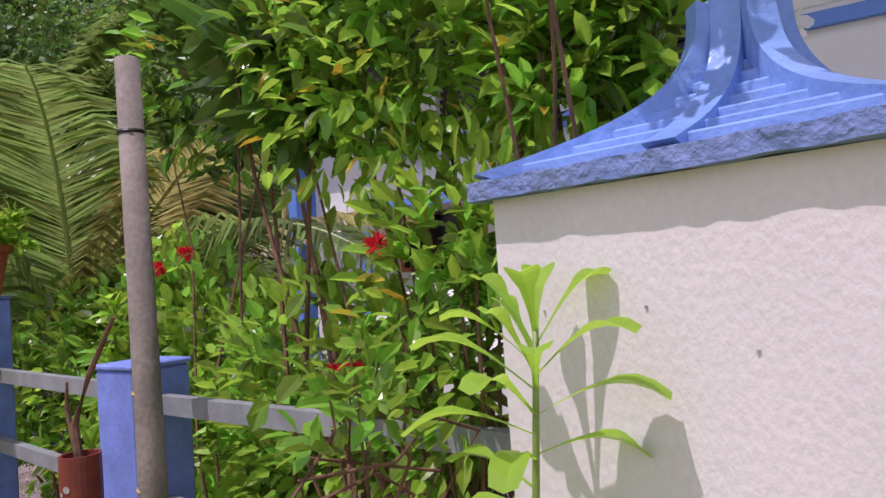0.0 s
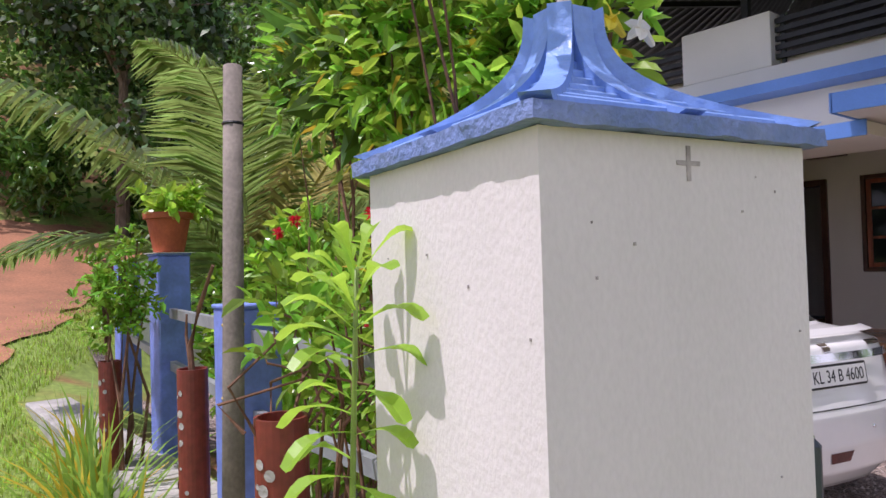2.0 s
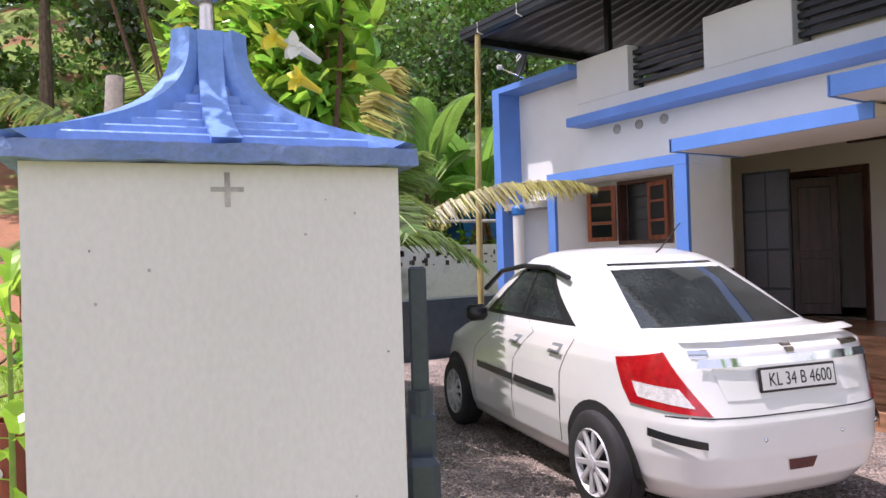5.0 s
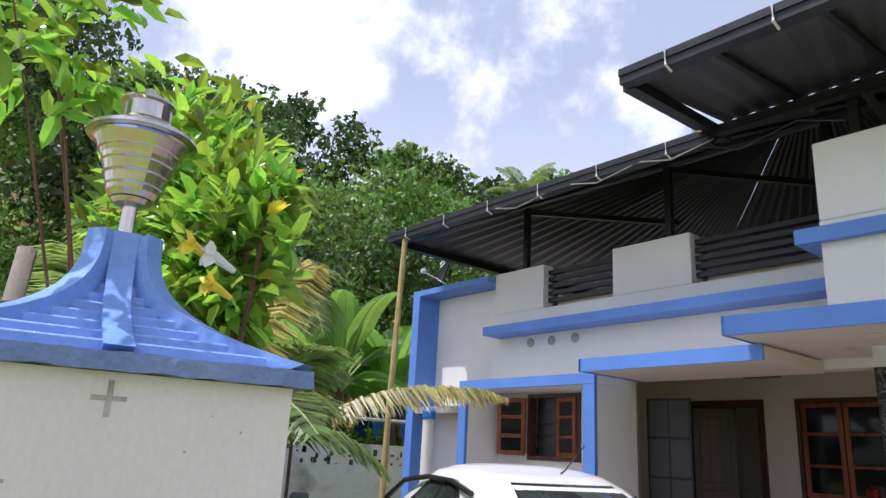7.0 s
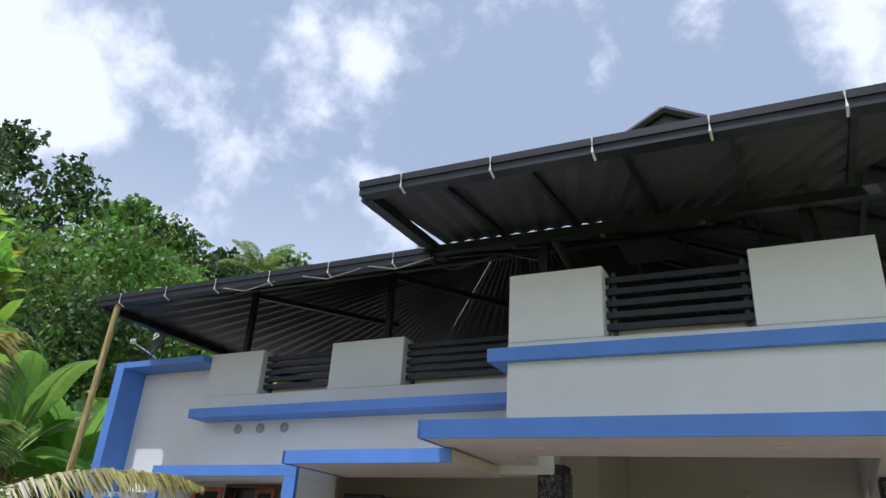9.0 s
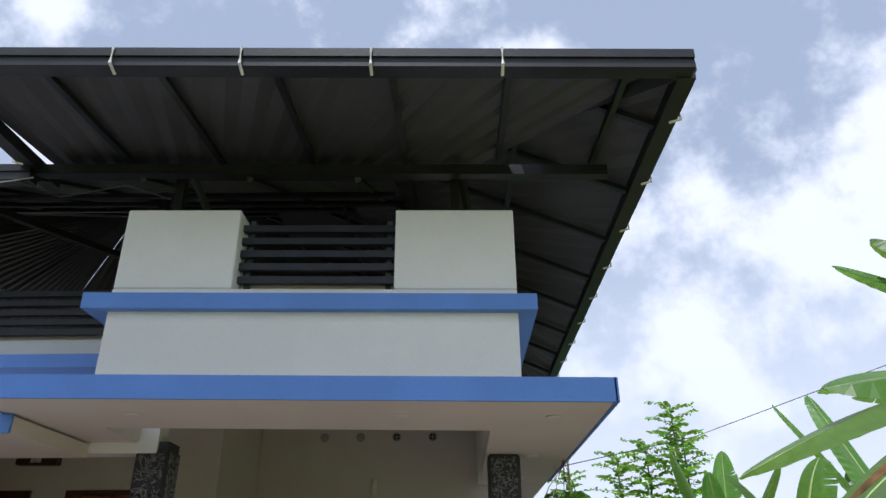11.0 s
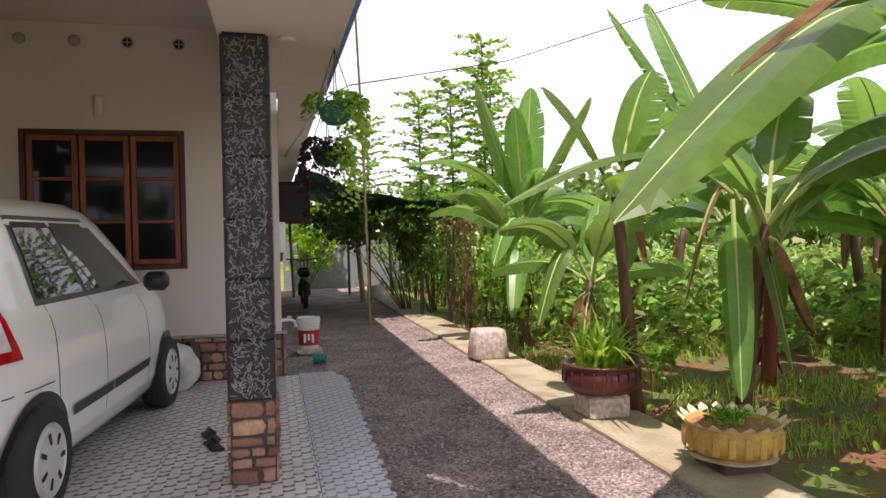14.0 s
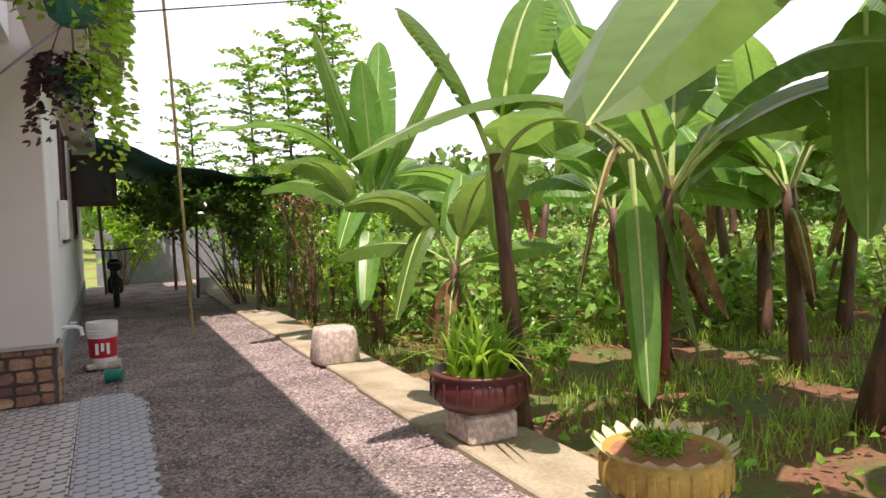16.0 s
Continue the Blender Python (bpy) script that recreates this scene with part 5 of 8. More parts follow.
# badges as plain shapes
for ph, z, w, h in ((0.2, 0.985, 0.11, 0.022), (0.86, 0.985, 0.07, 0.016), (0.86, 0.965, 0.055, 0.011)):
    s_patch("badge", ((ph - w / 2, z - h / 2), (ph + w / 2, z - h / 2), (ph + w / 2, z + h / 2), (ph - w / 2, z + h / 2)), M_CHROME, lift=0.007, nu=4, nv=2)
s_patch("emblem", ((0.485, 0.958), (0.515, 0.958), (0.525, 1.0), (0.475, 1.0)), M_CHROME, lift=0.008, nu=4, nv=2)
fl = s_surf(4 - 0.20, 0.70)
bm = bmesh.new()
lathe(bm, [(0.062, 0.0), (0.062, -0.008), (0.055, -0.012)], 24, at=(fl.x, fl.y - 0.006, fl.z), axis="y")
flap = part("fuel_badge", bm, M_BADGE, sal, "round dark gold sticker on the fuel flap")
for ph in (0.12, 0.34, 0.66, 0.88):
    q = s_surf(ph, 0.535)
    bm = bmesh.new()
    bmesh.ops.create_uvsphere(bm, u_segments=10, v_segments=6, radius=0.012, matrix=Matrix.Translation(q))
    part("parking_sensor", bm, M_CHROME, sal)
bm = bmesh.new()
tube(bm, [(0.55, -0.02, 1.51), (0.50, -0.02, 1.535), (0.28, -0.02, 1.70)], 0.007, 0.004, seg=6)
part("aerial", bm, M_PLASTIC, sal, "black roof aerial")
for sg in (-1, 1):
    bm = bmesh.new()
    y_ = 0.735 * sg
    tube(bm, [(1.95, y_ * 0.97, 1.24), (1.7, y_ * 0.90, 1.39), (1.3, y_ * 0.875, 1.435), (0.9, y_ * 0.88, 1.425), (0.55, y_ * 0.92, 1.36)], 0.022, 0.018, seg=6)
    part("rain_visor", bm, M_PLASTIC, sal, "dark window rain visor")

# tall hatchback
HAT = dict(z=[0.21, 0.32, 0.5, 0.7, 0.9, 1.02, 1.08, 1.3, 1.5, 1.58, 1.63],
           rear=[-0.50, -0.58, -0.60, -0.60, -0.59, -0.575, -0.56, -0.50, -0.44, -0.40, -0.25],
           front=[2.98, 3.05, 3.06, 3.02, 2.90, 2.62, 2.35, 2.0, 1.72, 1.55, 1.40],
           half=[0.74, 0.79, 0.81, 0.815, 0.81, 0.80, 0.785, 0.72, 0.645, 0.60, 0.53],
           pow=[6, 6, 7, 7, 7, 7, 7, 7, 6, 6, 5], wheel=0.29, axles=(0.0, 2.435), track=0.738, alloy=False)
hat, h_surf, h_nrm, h_patch = car("hatchback_car", CAR2[0], CAR2[1], "white tall hatchback car parked in the porch", HAT)
h_patch("rear_window", ((0.12, 1.10), (0.88, 1.10), (0.87, 1.49), (0.13, 1.49)), M_CARGLASS, lab="tinted rear window", nu=14)
h_patch("windscreen", ((2.08, 1.10), (2.92, 1.10), (2.90, 1.55), (2.10, 1.55)), M_CARGLASS)
h_patch("tailgate_surround", ((0.05, 1.06), (0.95, 1.06), (0.94, 1.52), (0.06, 1.52)), M_PLASTIC, lift=0.002, nu=14)
h_patch("roof_lip", ((-0.02, 1.52), (1.02, 1.52), (1.0, 1.575), (0.0, 1.575)), M_CAR, lift=0.045, nu=16)
for side in (0, 1):
    f = (lambda p: 4 - p) if side == 0 else (lambda p: 1 + p)
    h_patch("window_band", ((f(0.185), 1.07), (f(0.84), 1.07), (f(0.72), 1.535), (f(0.20), 1.535)), M_PLASTIC, lift=0.002)
    for a0, a1, b0, b1 in ((0.205, 0.41, 0.22, 0.41), (0.43, 0.76, 0.43, 0.66)):
        h_patch("door_window", ((f(a0), 1.10), (f(a1), 1.10), (f(b1), 1.50), (f(b0), 1.50)), M_CARGLASS, lift=0.006, lab="tinted side window")
    h_patch("side_moulding", ((f(0.26), 0.43), (f(0.44), 0.44), (f(0.44), 0.50), (f(0.26), 0.49)), M_PLASTIC, lift=0.014)
    h_patch("side_moulding", ((f(0.445), 0.44), (f(0.68), 0.45), (f(0.69), 0.51), (f(0.445), 0.50)), M_PLASTIC, lift=0.014)
    for a in (0.215, 0.415, 0.70):
        h_patch("door_seam", ((f(a), 0.34), (f(a + 0.0022), 0.34), (f(a + 0.0022), 1.07), (f(a), 1.07)), M_CARIN, lift=0.0016, nu=1, nv=10)
    for a in (0.25, 0.46):
        h_patch("door_handle", ((f(a - 0.022), 0.90), (f(a + 0.022), 0.905), (f(a + 0.022), 0.93), (f(a - 0.022), 0.925)), M_CAR, lift=0.026)
    mp = h_surf(f(0.80), 1.07)
    sg = -1 if side == 0 else 1
    bm = bmesh.new()
    box(bm, mp.x - 0.04, mp.x + 0.07, min(mp.y + 0.05 * sg, mp.y + 0.23 * sg), max(mp.y + 0.05 * sg, mp.y + 0.23 * sg), 1.02, 1.16, bevel=0.035)
    part("mirror", bm, M_PLASTIC, hat, "black door mirror", True)
    q = h_surf(f(0.86), 0.78)
    h_patch("side_indicator", ((f(0.855), 0.80), (f(0.865), 0.80), (f(0.865), 0.82), (f(0.855), 0.82)), M_YPOT, lift=0.008, nu=2, nv=2)
for sgn in (0, 1):
    g = (lambda p: p) if sgn == 0 else (lambda p: 1 - p)
    tl = h_patch("tail_lamp", ((g(-0.055), 1.10), (g(0.045), 1.10), (g(0.028), 1.47), (g(-0.018), 1.48)), M_REDLAMP, lift=0.014, lab="tall red tail lamp", nv=14)
    h_patch("lamp_base", ((g(-0.105), 0.83), (g(0.06), 0.83), (g(0.046), 1.11), (g(-0.06), 1.11)), M_REDLAMP, tl, lift=0.012, nv=10)
    h_patch("clear_lens", ((g(-0.072), 0.885), (g(0.035), 0.885), (g(0.034), 1.10), (g(-0.045), 1.10)), M_CLEARLAMP, tl, lift=0.017)
    h_patch("rear_reflector", ((g(0.02), 0.40), (g(0.13), 0.40), (g(0.13), 0.45), (g(0.02), 0.45)), M_REDLAMP, lift=0.008)
h_patch("chrome_strip", ((0.2, 0.83), (0.8, 0.83), (0.8, 0.885), (0.2, 0.885)), M_CHROME, lift=0.02, nu=14)
h_patch("sticker", ((0.30, 1.455), (0.46, 1.455), (0.46, 1.485), (0.30, 1.485)), M_TARP, lift=0.009)
h_patch("bumper_seam", ((-0.2, 0.66), (1.2, 0.66), (1.2, 0.667), (-0.2, 0.667)), M_CARIN, lift=0.002, nu=20, nv=1)
pc = h_surf(0.5, 0.72) + Vector((-0.012, 0, 0))
pm = Matrix.Translation(pc) @ pose(0, 0, 0, 90, 0, -90)
bm = bmesh.new()
box(bm, -0.26, 0.26, -0.065, 0.065, -0.008, 0.008, bevel=0.006)
bmesh.ops.transform(bm, matrix=pm, verts=bm.verts)
part("number_plate", bm, M_INK, hat)
bm = bmesh.new()
tube(bm, [(1.35, 0, 1.655), (1.05, 0, 1.86)], 0.006, 0.003, seg=6)
part("aerial", bm, M_PLASTIC, hat)
sal.scale = (1.06, 1.06, 1.07)
hat.scale = (1.05, 1.05, 1.075)

# ---- plants: builders ----
def banana_leaf(parent, base, tip, sag, width, material=M_BANLEAF, petiole=0.16, tear=0.25, fold=0.35, twist=0.0):
    """One arching leaf from base to tip, lifted by sag in its middle, with torn edges and a pale midrib."""
    a, b = Vector(base), Vector(tip)
    n = 44
    mid = []
    for i in range(n + 1):
        u = i / n
        p = a.lerp(b, u)
        p.z += sag * 4 * u * (1 - u) * (1.25 - 0.5 * u)
        mid.append(p)
    def half(u):
        v = (u - petiole) / (1 - petiole)
        return width / 2 * (max(0.0, min(1, v * 5.5)) ** 0.6) * (max(0.0, 1 - v ** 4)) ** 0.6

    axes = []
    for i in range(n + 1):
        d = (mid[min(i + 1, n)] - mid[max(i - 1, 0)]).normalized()
        side = d.cross(Vector((0, 0, 1)))
        side = (side.normalized() if side.length > 0.05 else Vector((1, 0, 0)))
        up = side.cross(d).normalized()
        side = (side * math.cos(twist) + up * math.sin(twist)).normalized()
        axes.append((d, side, side.cross(d).normalized()))
    vs, fs = [], []
    for s in (-1, 1):
        ragged = 1.0
        drs = [fold + (0.012 if i % 2 else -0.012) + rng.uniform(-0.012, 0.012) for i in range(n + 1)]
        for i in range(int(n * petiole), n):
            torn = rng.random() < tear * 0.4
            if torn:
                ragged = rng.uniform(0.85, 1.0)
            k = len(vs)
            for q in (i, i + 1):
                d, side, up = axes[q]
                h, dr = half(q / n), drs[q]
                slit = d * h * 0.07 if torn and q == i else Vector((0, 0, 0))
                vs.append(mid[q])
                vs.append(mid[q] + side * s * h * 0.55 * math.cos(dr * 0.4) + up * h * 0.55 * 0.10)
                vs.append(mid[q] + side * s * h * ragged * math.cos(dr) - up * h * math.sin(dr) * 0.8 + d * h * 0.22 + slit)
            fs += [(k, k + 1, k + 4, k + 3), (k + 1, k + 2, k + 5, k + 4)]
    lf = mesh_np("leaf", [tuple(v) for v in vs], fs, material, parent, smooth=False)
    bm = bmesh.new()
    tube(bm, [m - Vector((0, 0, 0.004)) for m in mid[::4] + [mid[-1]]], 0.022, 0.004, seg=5)
    part("midrib", bm, M_BANBACK, lf)
    return lf


def banana_plant(x, y, h, n, length, label, keys=(), z=None, r=0.085, up=0.75, dry=2, trunk=M_BANTRUNK, seed=0):
    z = float(ground_z(x, y)) - 0.05 if z is None else z
    th = thing("banana_plant", (x, y, z), label, "banana plant", "banana plants")
    lr = np.random.default_rng(seed + 11)
    bm = bmesh.new()
    lean = lr.normal(0, 0.03, 2)
    pts = [(lean[0] * k, lean[1] * k, h * k / 6) for k in range(7)]
    tube(bm, pts, r, r * 0.62, seg=12)
    for v in bm.verts:
        v.co += Vector((noise.noise(v.co * 9), noise.noise(v.co * 9 + Vector((3, 3, 3))), 0)) * 0.014
    part("pseudostem", bm, trunk, th, smooth=True)
    for k in range(5):
        bm = bmesh.new()
        a = lr.uniform(0, 6.28)
        zz = h * lr.uniform(0.3, 0.95)
        w = lr.uniform(0.03, 0.06)
        dx, dy = math.cos(a), math.sin(a)
        rr = r * 0.9
        q = [bm.verts.new((dx * rr * 0.8 - dy * w, dy * rr * 0.8 + dx * w, zz)), bm.verts.new((dx * rr * 0.8 + dy * w, dy * rr * 0.8 - dx * w, zz)),
             bm.verts.new((dx * (rr + 0.07) + dy * w * 0.5, dy * (rr + 0.07) - dx * w * 0.5, zz - 0.28)), bm.verts.new((dx * (rr + 0.05) - dy * w * 0.6, dy * (rr + 0.05) + dx * w * 0.6, zz - 0.22))]
        bm.faces.new(q)
        part("sheath", bm, M_BANDRY if k % 2 else M_DEADLEAF, th, "peeling dry sheath")
    top = Vector((lean[0] * 6, lean[1] * 6, h))
    for k in range(n):
        a = k * 2.4 + lr.uniform(-0.4, 0.4)
        L = length * lr.uniform(0.75, 1.1)
        e = up * lr.uniform(-0.25, 1.2)
        d = Vector((math.cos(a) * math.cos(e), math.sin(a) * math.cos(e), math.sin(e)))
        banana_leaf(th, top - Vector((0, 0, 0.1)), top + d * L, L * lr.uniform(0.1, 0.3), length * lr.uniform(0.31, 0.40), tear=lr.uniform(0.08, 0.35), fold=lr.uniform(0.2, 0.6), twist=lr.uniform(-0.5, 0.5))
    for k in range(dry):
        a = lr.uniform(0, 6.28)
        t_ = top + Vector((math.cos(a) * 0.35, math.sin(a) * 0.35, -length * 0.55))
        banana_leaf(th, top - Vector((0, 0, 0.2)), t_, 0.16, 0.24, M_BANDRY, tear=0.6, fold=0.9)
    for b, t_, sag, w, m in keys:
        banana_leaf(th, Vector(b) - Vector((x, y, z)), Vector(t_) - Vector((x, y, z)), sag, w, m, tear=0.15, fold=0.3)
    return th


def shrub(name, label, x, y, z0, centre, radii, n, size, width, material, stems=7, extra=(), stem_mat=M_VINE, category="shrub", stem_r=0.012, up=0.5):
    """A shrub: wiry stems from the foot into the crown, and leaves in sprays along twigs."""
    th = thing(name, (x, y, z0), label, category)
    c, rr = np.array(centre) - (x, y, z0), np.array(radii)
    ends, dirs = blob(max(stems * 3, n // 9), c, rr, 0.25)
    for k in range(stems):
        bm = bmesh.new()
        e = ends[k]
        f0 = rng.normal(0, 0.05, 2)
        pts = [(f0[0], f0[1], 0.0), (f0[0] * 2 + e[0] * 0.3, f0[1] * 2 + e[1] * 0.3, e[2] * 0.45), (e[0] * 0.7, e[1] * 0.7, e[2] * 0.8), tuple(e)]
        tube(bm, pts, stem_r, stem_r * 0.4, seg=5)
        part("stem", bm, stem_mat, th)
    # sprays: leaves in whorls along a short twig
    m = len(ends)
    per = max(1, n // m)
    tw = rng.normal(0, 1, (m, 3)) * 0.5 + dirs + np.array([0, 0, 0.5])
    tw /= np.linalg.norm(tw, axis=1, keepdims=True)
    u = rng.uniform(-0.25, 0.15, (m, per, 1)) * rr.mean() * 0.7
    bases = (ends[:, None, :] + tw[:, None, :] * u).reshape(-1, 3)
    dd = rng.normal(0, 1, (m, per, 3)) * 0.8 + tw[:, None, :] * 0.7
    sz = size * rng.uniform(0.6, 1.2, len(bases))
    leaf_cloud("foliage", bases, dd.reshape(-1, 3), sz, width, material, th, up=up)
    for mt, k, s in extra:
        p, d = blob(k, c, rr, 0.6)
        leaf_cloud("foliage", p, d, s * rng.uniform(0.7, 1.1, k), width, mt, th, "differently coloured leaves")
    return th


def palm_frond(parent, base, az, e0, L, bend, leaflet=0.72, material=M_PALM, n=64, droop=0.6, world=False):
    """A pinnate coconut frond: arched rachis with two rows of drooping leaflets."""
    p = Vector(base)
    pts, dirs = [p.copy()], []
    for i in range(n):
        e = e0 - bend * (i / n) ** 1.4
        d = Vector((math.cos(az) * math.cos(e), math.sin(az) * math.cos(e), math.sin(e)))
        p = p + d * L / n
        pts.append(p.copy())
        dirs.append(d)
    bm = bmesh.new()
    tube(bm, pts[::4] + [pts[-1]], 0.022, 0.004, seg=5)
    rach = part("frond", bm, M_BANBACK if material is M_PALM else M_PALMY, parent, "arching palm frond")
    vs, fs = [], []
    for i in range(int(n * 0.14), n):
        u = i / n
        ln = leaflet * (math.sin(math.pi * min(1, 0.18 + 0.8 * u)) ** 0.7) * rng.uniform(0.85, 1.1)
        d = dirs[i]
        side = d.cross(Vector((0, 0, 1)))
        side = side.normalized() if side.length > 0.05 else Vector((math.sin(az), -math.cos(az), 0))
        for s in (-1, 1):
            for h in (0.0, 0.5):
                q = pts[i].lerp(pts[i + 1], h + rng.uniform(-0.1, 0.1))
                dd = (side * s + d * rng.uniform(0.5, 0.8) + Vector((0, 0, rng.uniform(-0.05, 0.25)))).normalized()
                w = 0.017
                k = len(vs)
                m1 = q + dd * ln * 0.55 + Vector((0, 0, -0.05 * droop * ln))
                m2 = q + dd * ln * 0.95 + Vector((0, 0, -0.42 * droop * ln))
                vs += [q - d * w * 0.5, q + d * w * 0.5, m1 + d * w, m1 - d * w, m2 + d * 0.002, m2 - d * 0.002]
                fs += [(k, k + 1, k + 2, k + 3), (k + 3, k + 2, k + 4, k + 5)]
    mesh_np("frond_blade", [tuple(v) for v in vs], fs, material, rach)


def palm(x, y, h, fronds, L, label, seed, up=(0.5, 1.35), yellow=1, r=0.13):
    th = thing("coconut_palm", (x, y, float(ground_z(x, y)) - 0.05), label, "palm tree", "coconut palms")
    lr = np.random.default_rng(seed)
    bm = bmesh.new()
    tube(bm, [(0.02 * k, 0.01 * k, h * k / 6) for k in range(7)], r, r * 0.75, seg=12)
    part("trunk", bm, M_BARK, th, smooth=True)
    for k in range(fronds):
        palm_frond(th, (0.12, 0.06, h), k * 2.4 + lr.uniform(-0.3, 0.3), lr.uniform(*up), L * lr.uniform(0.8, 1.1), lr.uniform(0.9, 1.7), material=M_PALMY if k < yellow else M_PALM, droop=lr.uniform(0.4, 1.1))
    return th


def quad_cloud(name, p, size, material, parent=None, label=""):
    """Cheap far leaves: bent diamonds of two triangles."""
    n = len(p)
    a = rng.normal(0, 1, (n, 3))
    a /= np.linalg.norm(a, axis=1, keepdims=True)
    b = np.cross(a, rng.normal(0, 1, (n, 3)))
    b /= np.maximum(np.linalg.norm(b, axis=1, keepdims=True), 1e-6)
    s = np.broadcast_to(size, n)[:, None]
    v = np.stack([p - a * s * 0.5, p + b * s * 0.3 + np.array([0, 0, 0.1]) * s, p + a * s * 0.5 - np.array([0, 0, 0.15]) * s, p - b * s * 0.3], 1)
    return mesh_np(name, v.reshape(-1, 3).tolist(), [(4 * q + i, 4 * q + j, 4 * q + k) for q in range(n) for i, j, k in ((0, 1, 3), (1, 2, 3))], material, parent, label)


def crown_points(centre, R, n, clumps=9):
    out = []
    for k in range(clumps):
        d = rng.normal(0, 1, 3)
        d /= np.linalg.norm(d)
        c = np.array(centre) + d * np.array([R, R, R * 0.75]) * rng.uniform(0.35, 0.8)
        q, _ = blob(n // clumps, c, np.array([1, 1, 0.7]) * R * rng.uniform(0.32, 0.55), 0.55)
        out.append(q)
    return np.concatenate(out)


def tree(x, y, h, R, n, size, material, label, clumps=12, z=None):
    z = float(ground_z(x, y)) - 0.1 if z is None else z
    th = thing("tree", (x, y, z), label, "tree", "garden trees")
    bm = bmesh.new()
    c = Vector((rng.normal(0, 0.2), rng.normal(0, 0.2), h - R * 0.6))
    tube(bm, [(0, 0, 0), (0.05, 0.02, h * 0.3), tuple(c * 0.75), tuple(c)], 0.10 + h * 0.012, 0.05, seg=9)
    for k in range(7):
        a = k * 0.9
        q = c + Vector((math.cos(a), math.sin(a), rng.uniform(0.1, 0.7))) * R * 0.75
        tube(bm, [tuple(c * rng.uniform(0.6, 0.85)), tuple(c.lerp(q, 0.5) + Vector((0, 0, 0.1))), tuple(q)], 0.05, 0.015, seg=6)
    part("trunk", bm, M_BARK, th)
    quad_cloud("crown", crown_points(c, R, n, clumps), size * rng.uniform(0.6, 1.3, (n // clumps) * clumps), material, th)
    return th


def pot_ring(th, name, profile, material, seg=32, squash=None):
    return part(name, lathe(bmesh.new(), profile, seg, squash=squash), material, th, smooth=False)


# ---- hillside woods ----
pts, pts2 = [], []
for k in range(330):
    x, y = rng.uniform(-70, -13), rng.uniform(-6, 75)
    if x > -22 and y < 4:
        continue
    R, h = rng.uniform(2.2, 4.2), rng.uniform(5, 10)
    near = math.hypot(x, y) < 30
    q = crown_points((x, y, float(ground_z(x, y)) + h - R * 0.6), R, 1700 if near else 900, 16)
    low = crown_points((x, y, float(ground_z(x, y)) + 1.2), R * 0.9, 260, 5)
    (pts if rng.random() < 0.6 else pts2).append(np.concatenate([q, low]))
# some crowns get the darker copy, which paints shade into the woods
for lst, m, lb in ((pts, M_TREE, "dense green hillside woods"), (pts2, M_TREED, "trees in the hillside woods with shade put into their leaf colour")):
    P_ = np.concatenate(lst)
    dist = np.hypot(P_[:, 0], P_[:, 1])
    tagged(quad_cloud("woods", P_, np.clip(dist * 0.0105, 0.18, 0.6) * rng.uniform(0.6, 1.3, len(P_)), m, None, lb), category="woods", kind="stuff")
pts = []
for k in range(95):
    a = rng.uniform(-0.2, 1.3)
    d = rng.uniform(28, 62)
    x, y = 3 + d * math.sin(a), 8 + d * math.cos(a)
    pts.append(crown_points((x, y, rng.uniform(1.5, 3.5)), rng.uniform(2, 3.8), 420, 9))
P_ = np.concatenate(pts)
tagged(quad_cloud("far_trees", P_, 0.6 * rng.uniform(0.6, 1.3, len(P_)), M_TREE, None, "distant green trees beyond the garden"), category="woods", kind="stuff")

# near trees wholly in the darker copy, painted as if in shade
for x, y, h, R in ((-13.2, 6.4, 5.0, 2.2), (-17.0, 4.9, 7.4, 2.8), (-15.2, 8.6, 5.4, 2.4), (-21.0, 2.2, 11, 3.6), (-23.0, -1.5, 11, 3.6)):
    tree(x, y, h, R, 6500, 0.24, M_TREED, "tall tree at the foot of the hill, shade put into its leaf colour")
palm(-30, 33, 9.5, 12, 3.4, "distant coconut palm above the woods", 5, r=0.2, yellow=0)

# ---- planting by the fence ----
palm(-4.7, 2.6, 1.1, 10, 2.7, "young coconut palm with yellowing lower fronds", 21, up=(0.7, 1.35), yellow=1)
palm(-5.6, 3.7, 1.3, 9, 2.1, "young coconut palm with drooping fronds", 34, up=(0.75, 1.35), yellow=0)
pa = palm(-6.3, 3.45, 2.7, 4, 2.2, "coconut palm with fronds hanging over the yard", 52, up=(0.7, 1.35), yellow=0)
for az, e0, L, bd in ((0.0, 0.95, 2.5, 1.9), (0.2, 0.8, 2.6, 2.0), (-0.3, 0.6, 2.5, 1.9), (0.1, 1.2, 2.6, 1.5)):
    palm_frond(pa, (0.12, 0.06, 2.7), az, e0, L, bd, material=M_PALM, droop=1.0)
# extra M_LEAFB leaves on the outer skins put sunlight into the leaf colour
shrub("hibiscus_shrub", "leafy green shrub with red flowers behind the fence", -1.45, 1.75, 0.15, (-1.4, 1.78, 1.25), (0.65, 0.28, 0.62), 1700, 0.085, 0.5, M_LEAF, 8, [(M_LEAFB, 800, 0.085)])
shrub("ixora_shrub", "dense bright green shrub behind the fence", -2.6, 2.0, 0.15, (-2.6, 2.05, 1.25), (0.75, 0.35, 0.75), 2400, 0.095, 0.5, M_LEAFB, 10, [(M_LEAF, 900, 0.10)])
shrub("ixora_shrub", "dense green shrub behind the fence", -3.9, 2.3, 0.15, (-3.9, 2.4, 1.15), (0.85, 0.45, 0.8), 2600, 0.11, 0.5, M_LEAF, 10, [(M_LEAFB, 500, 0.10)])
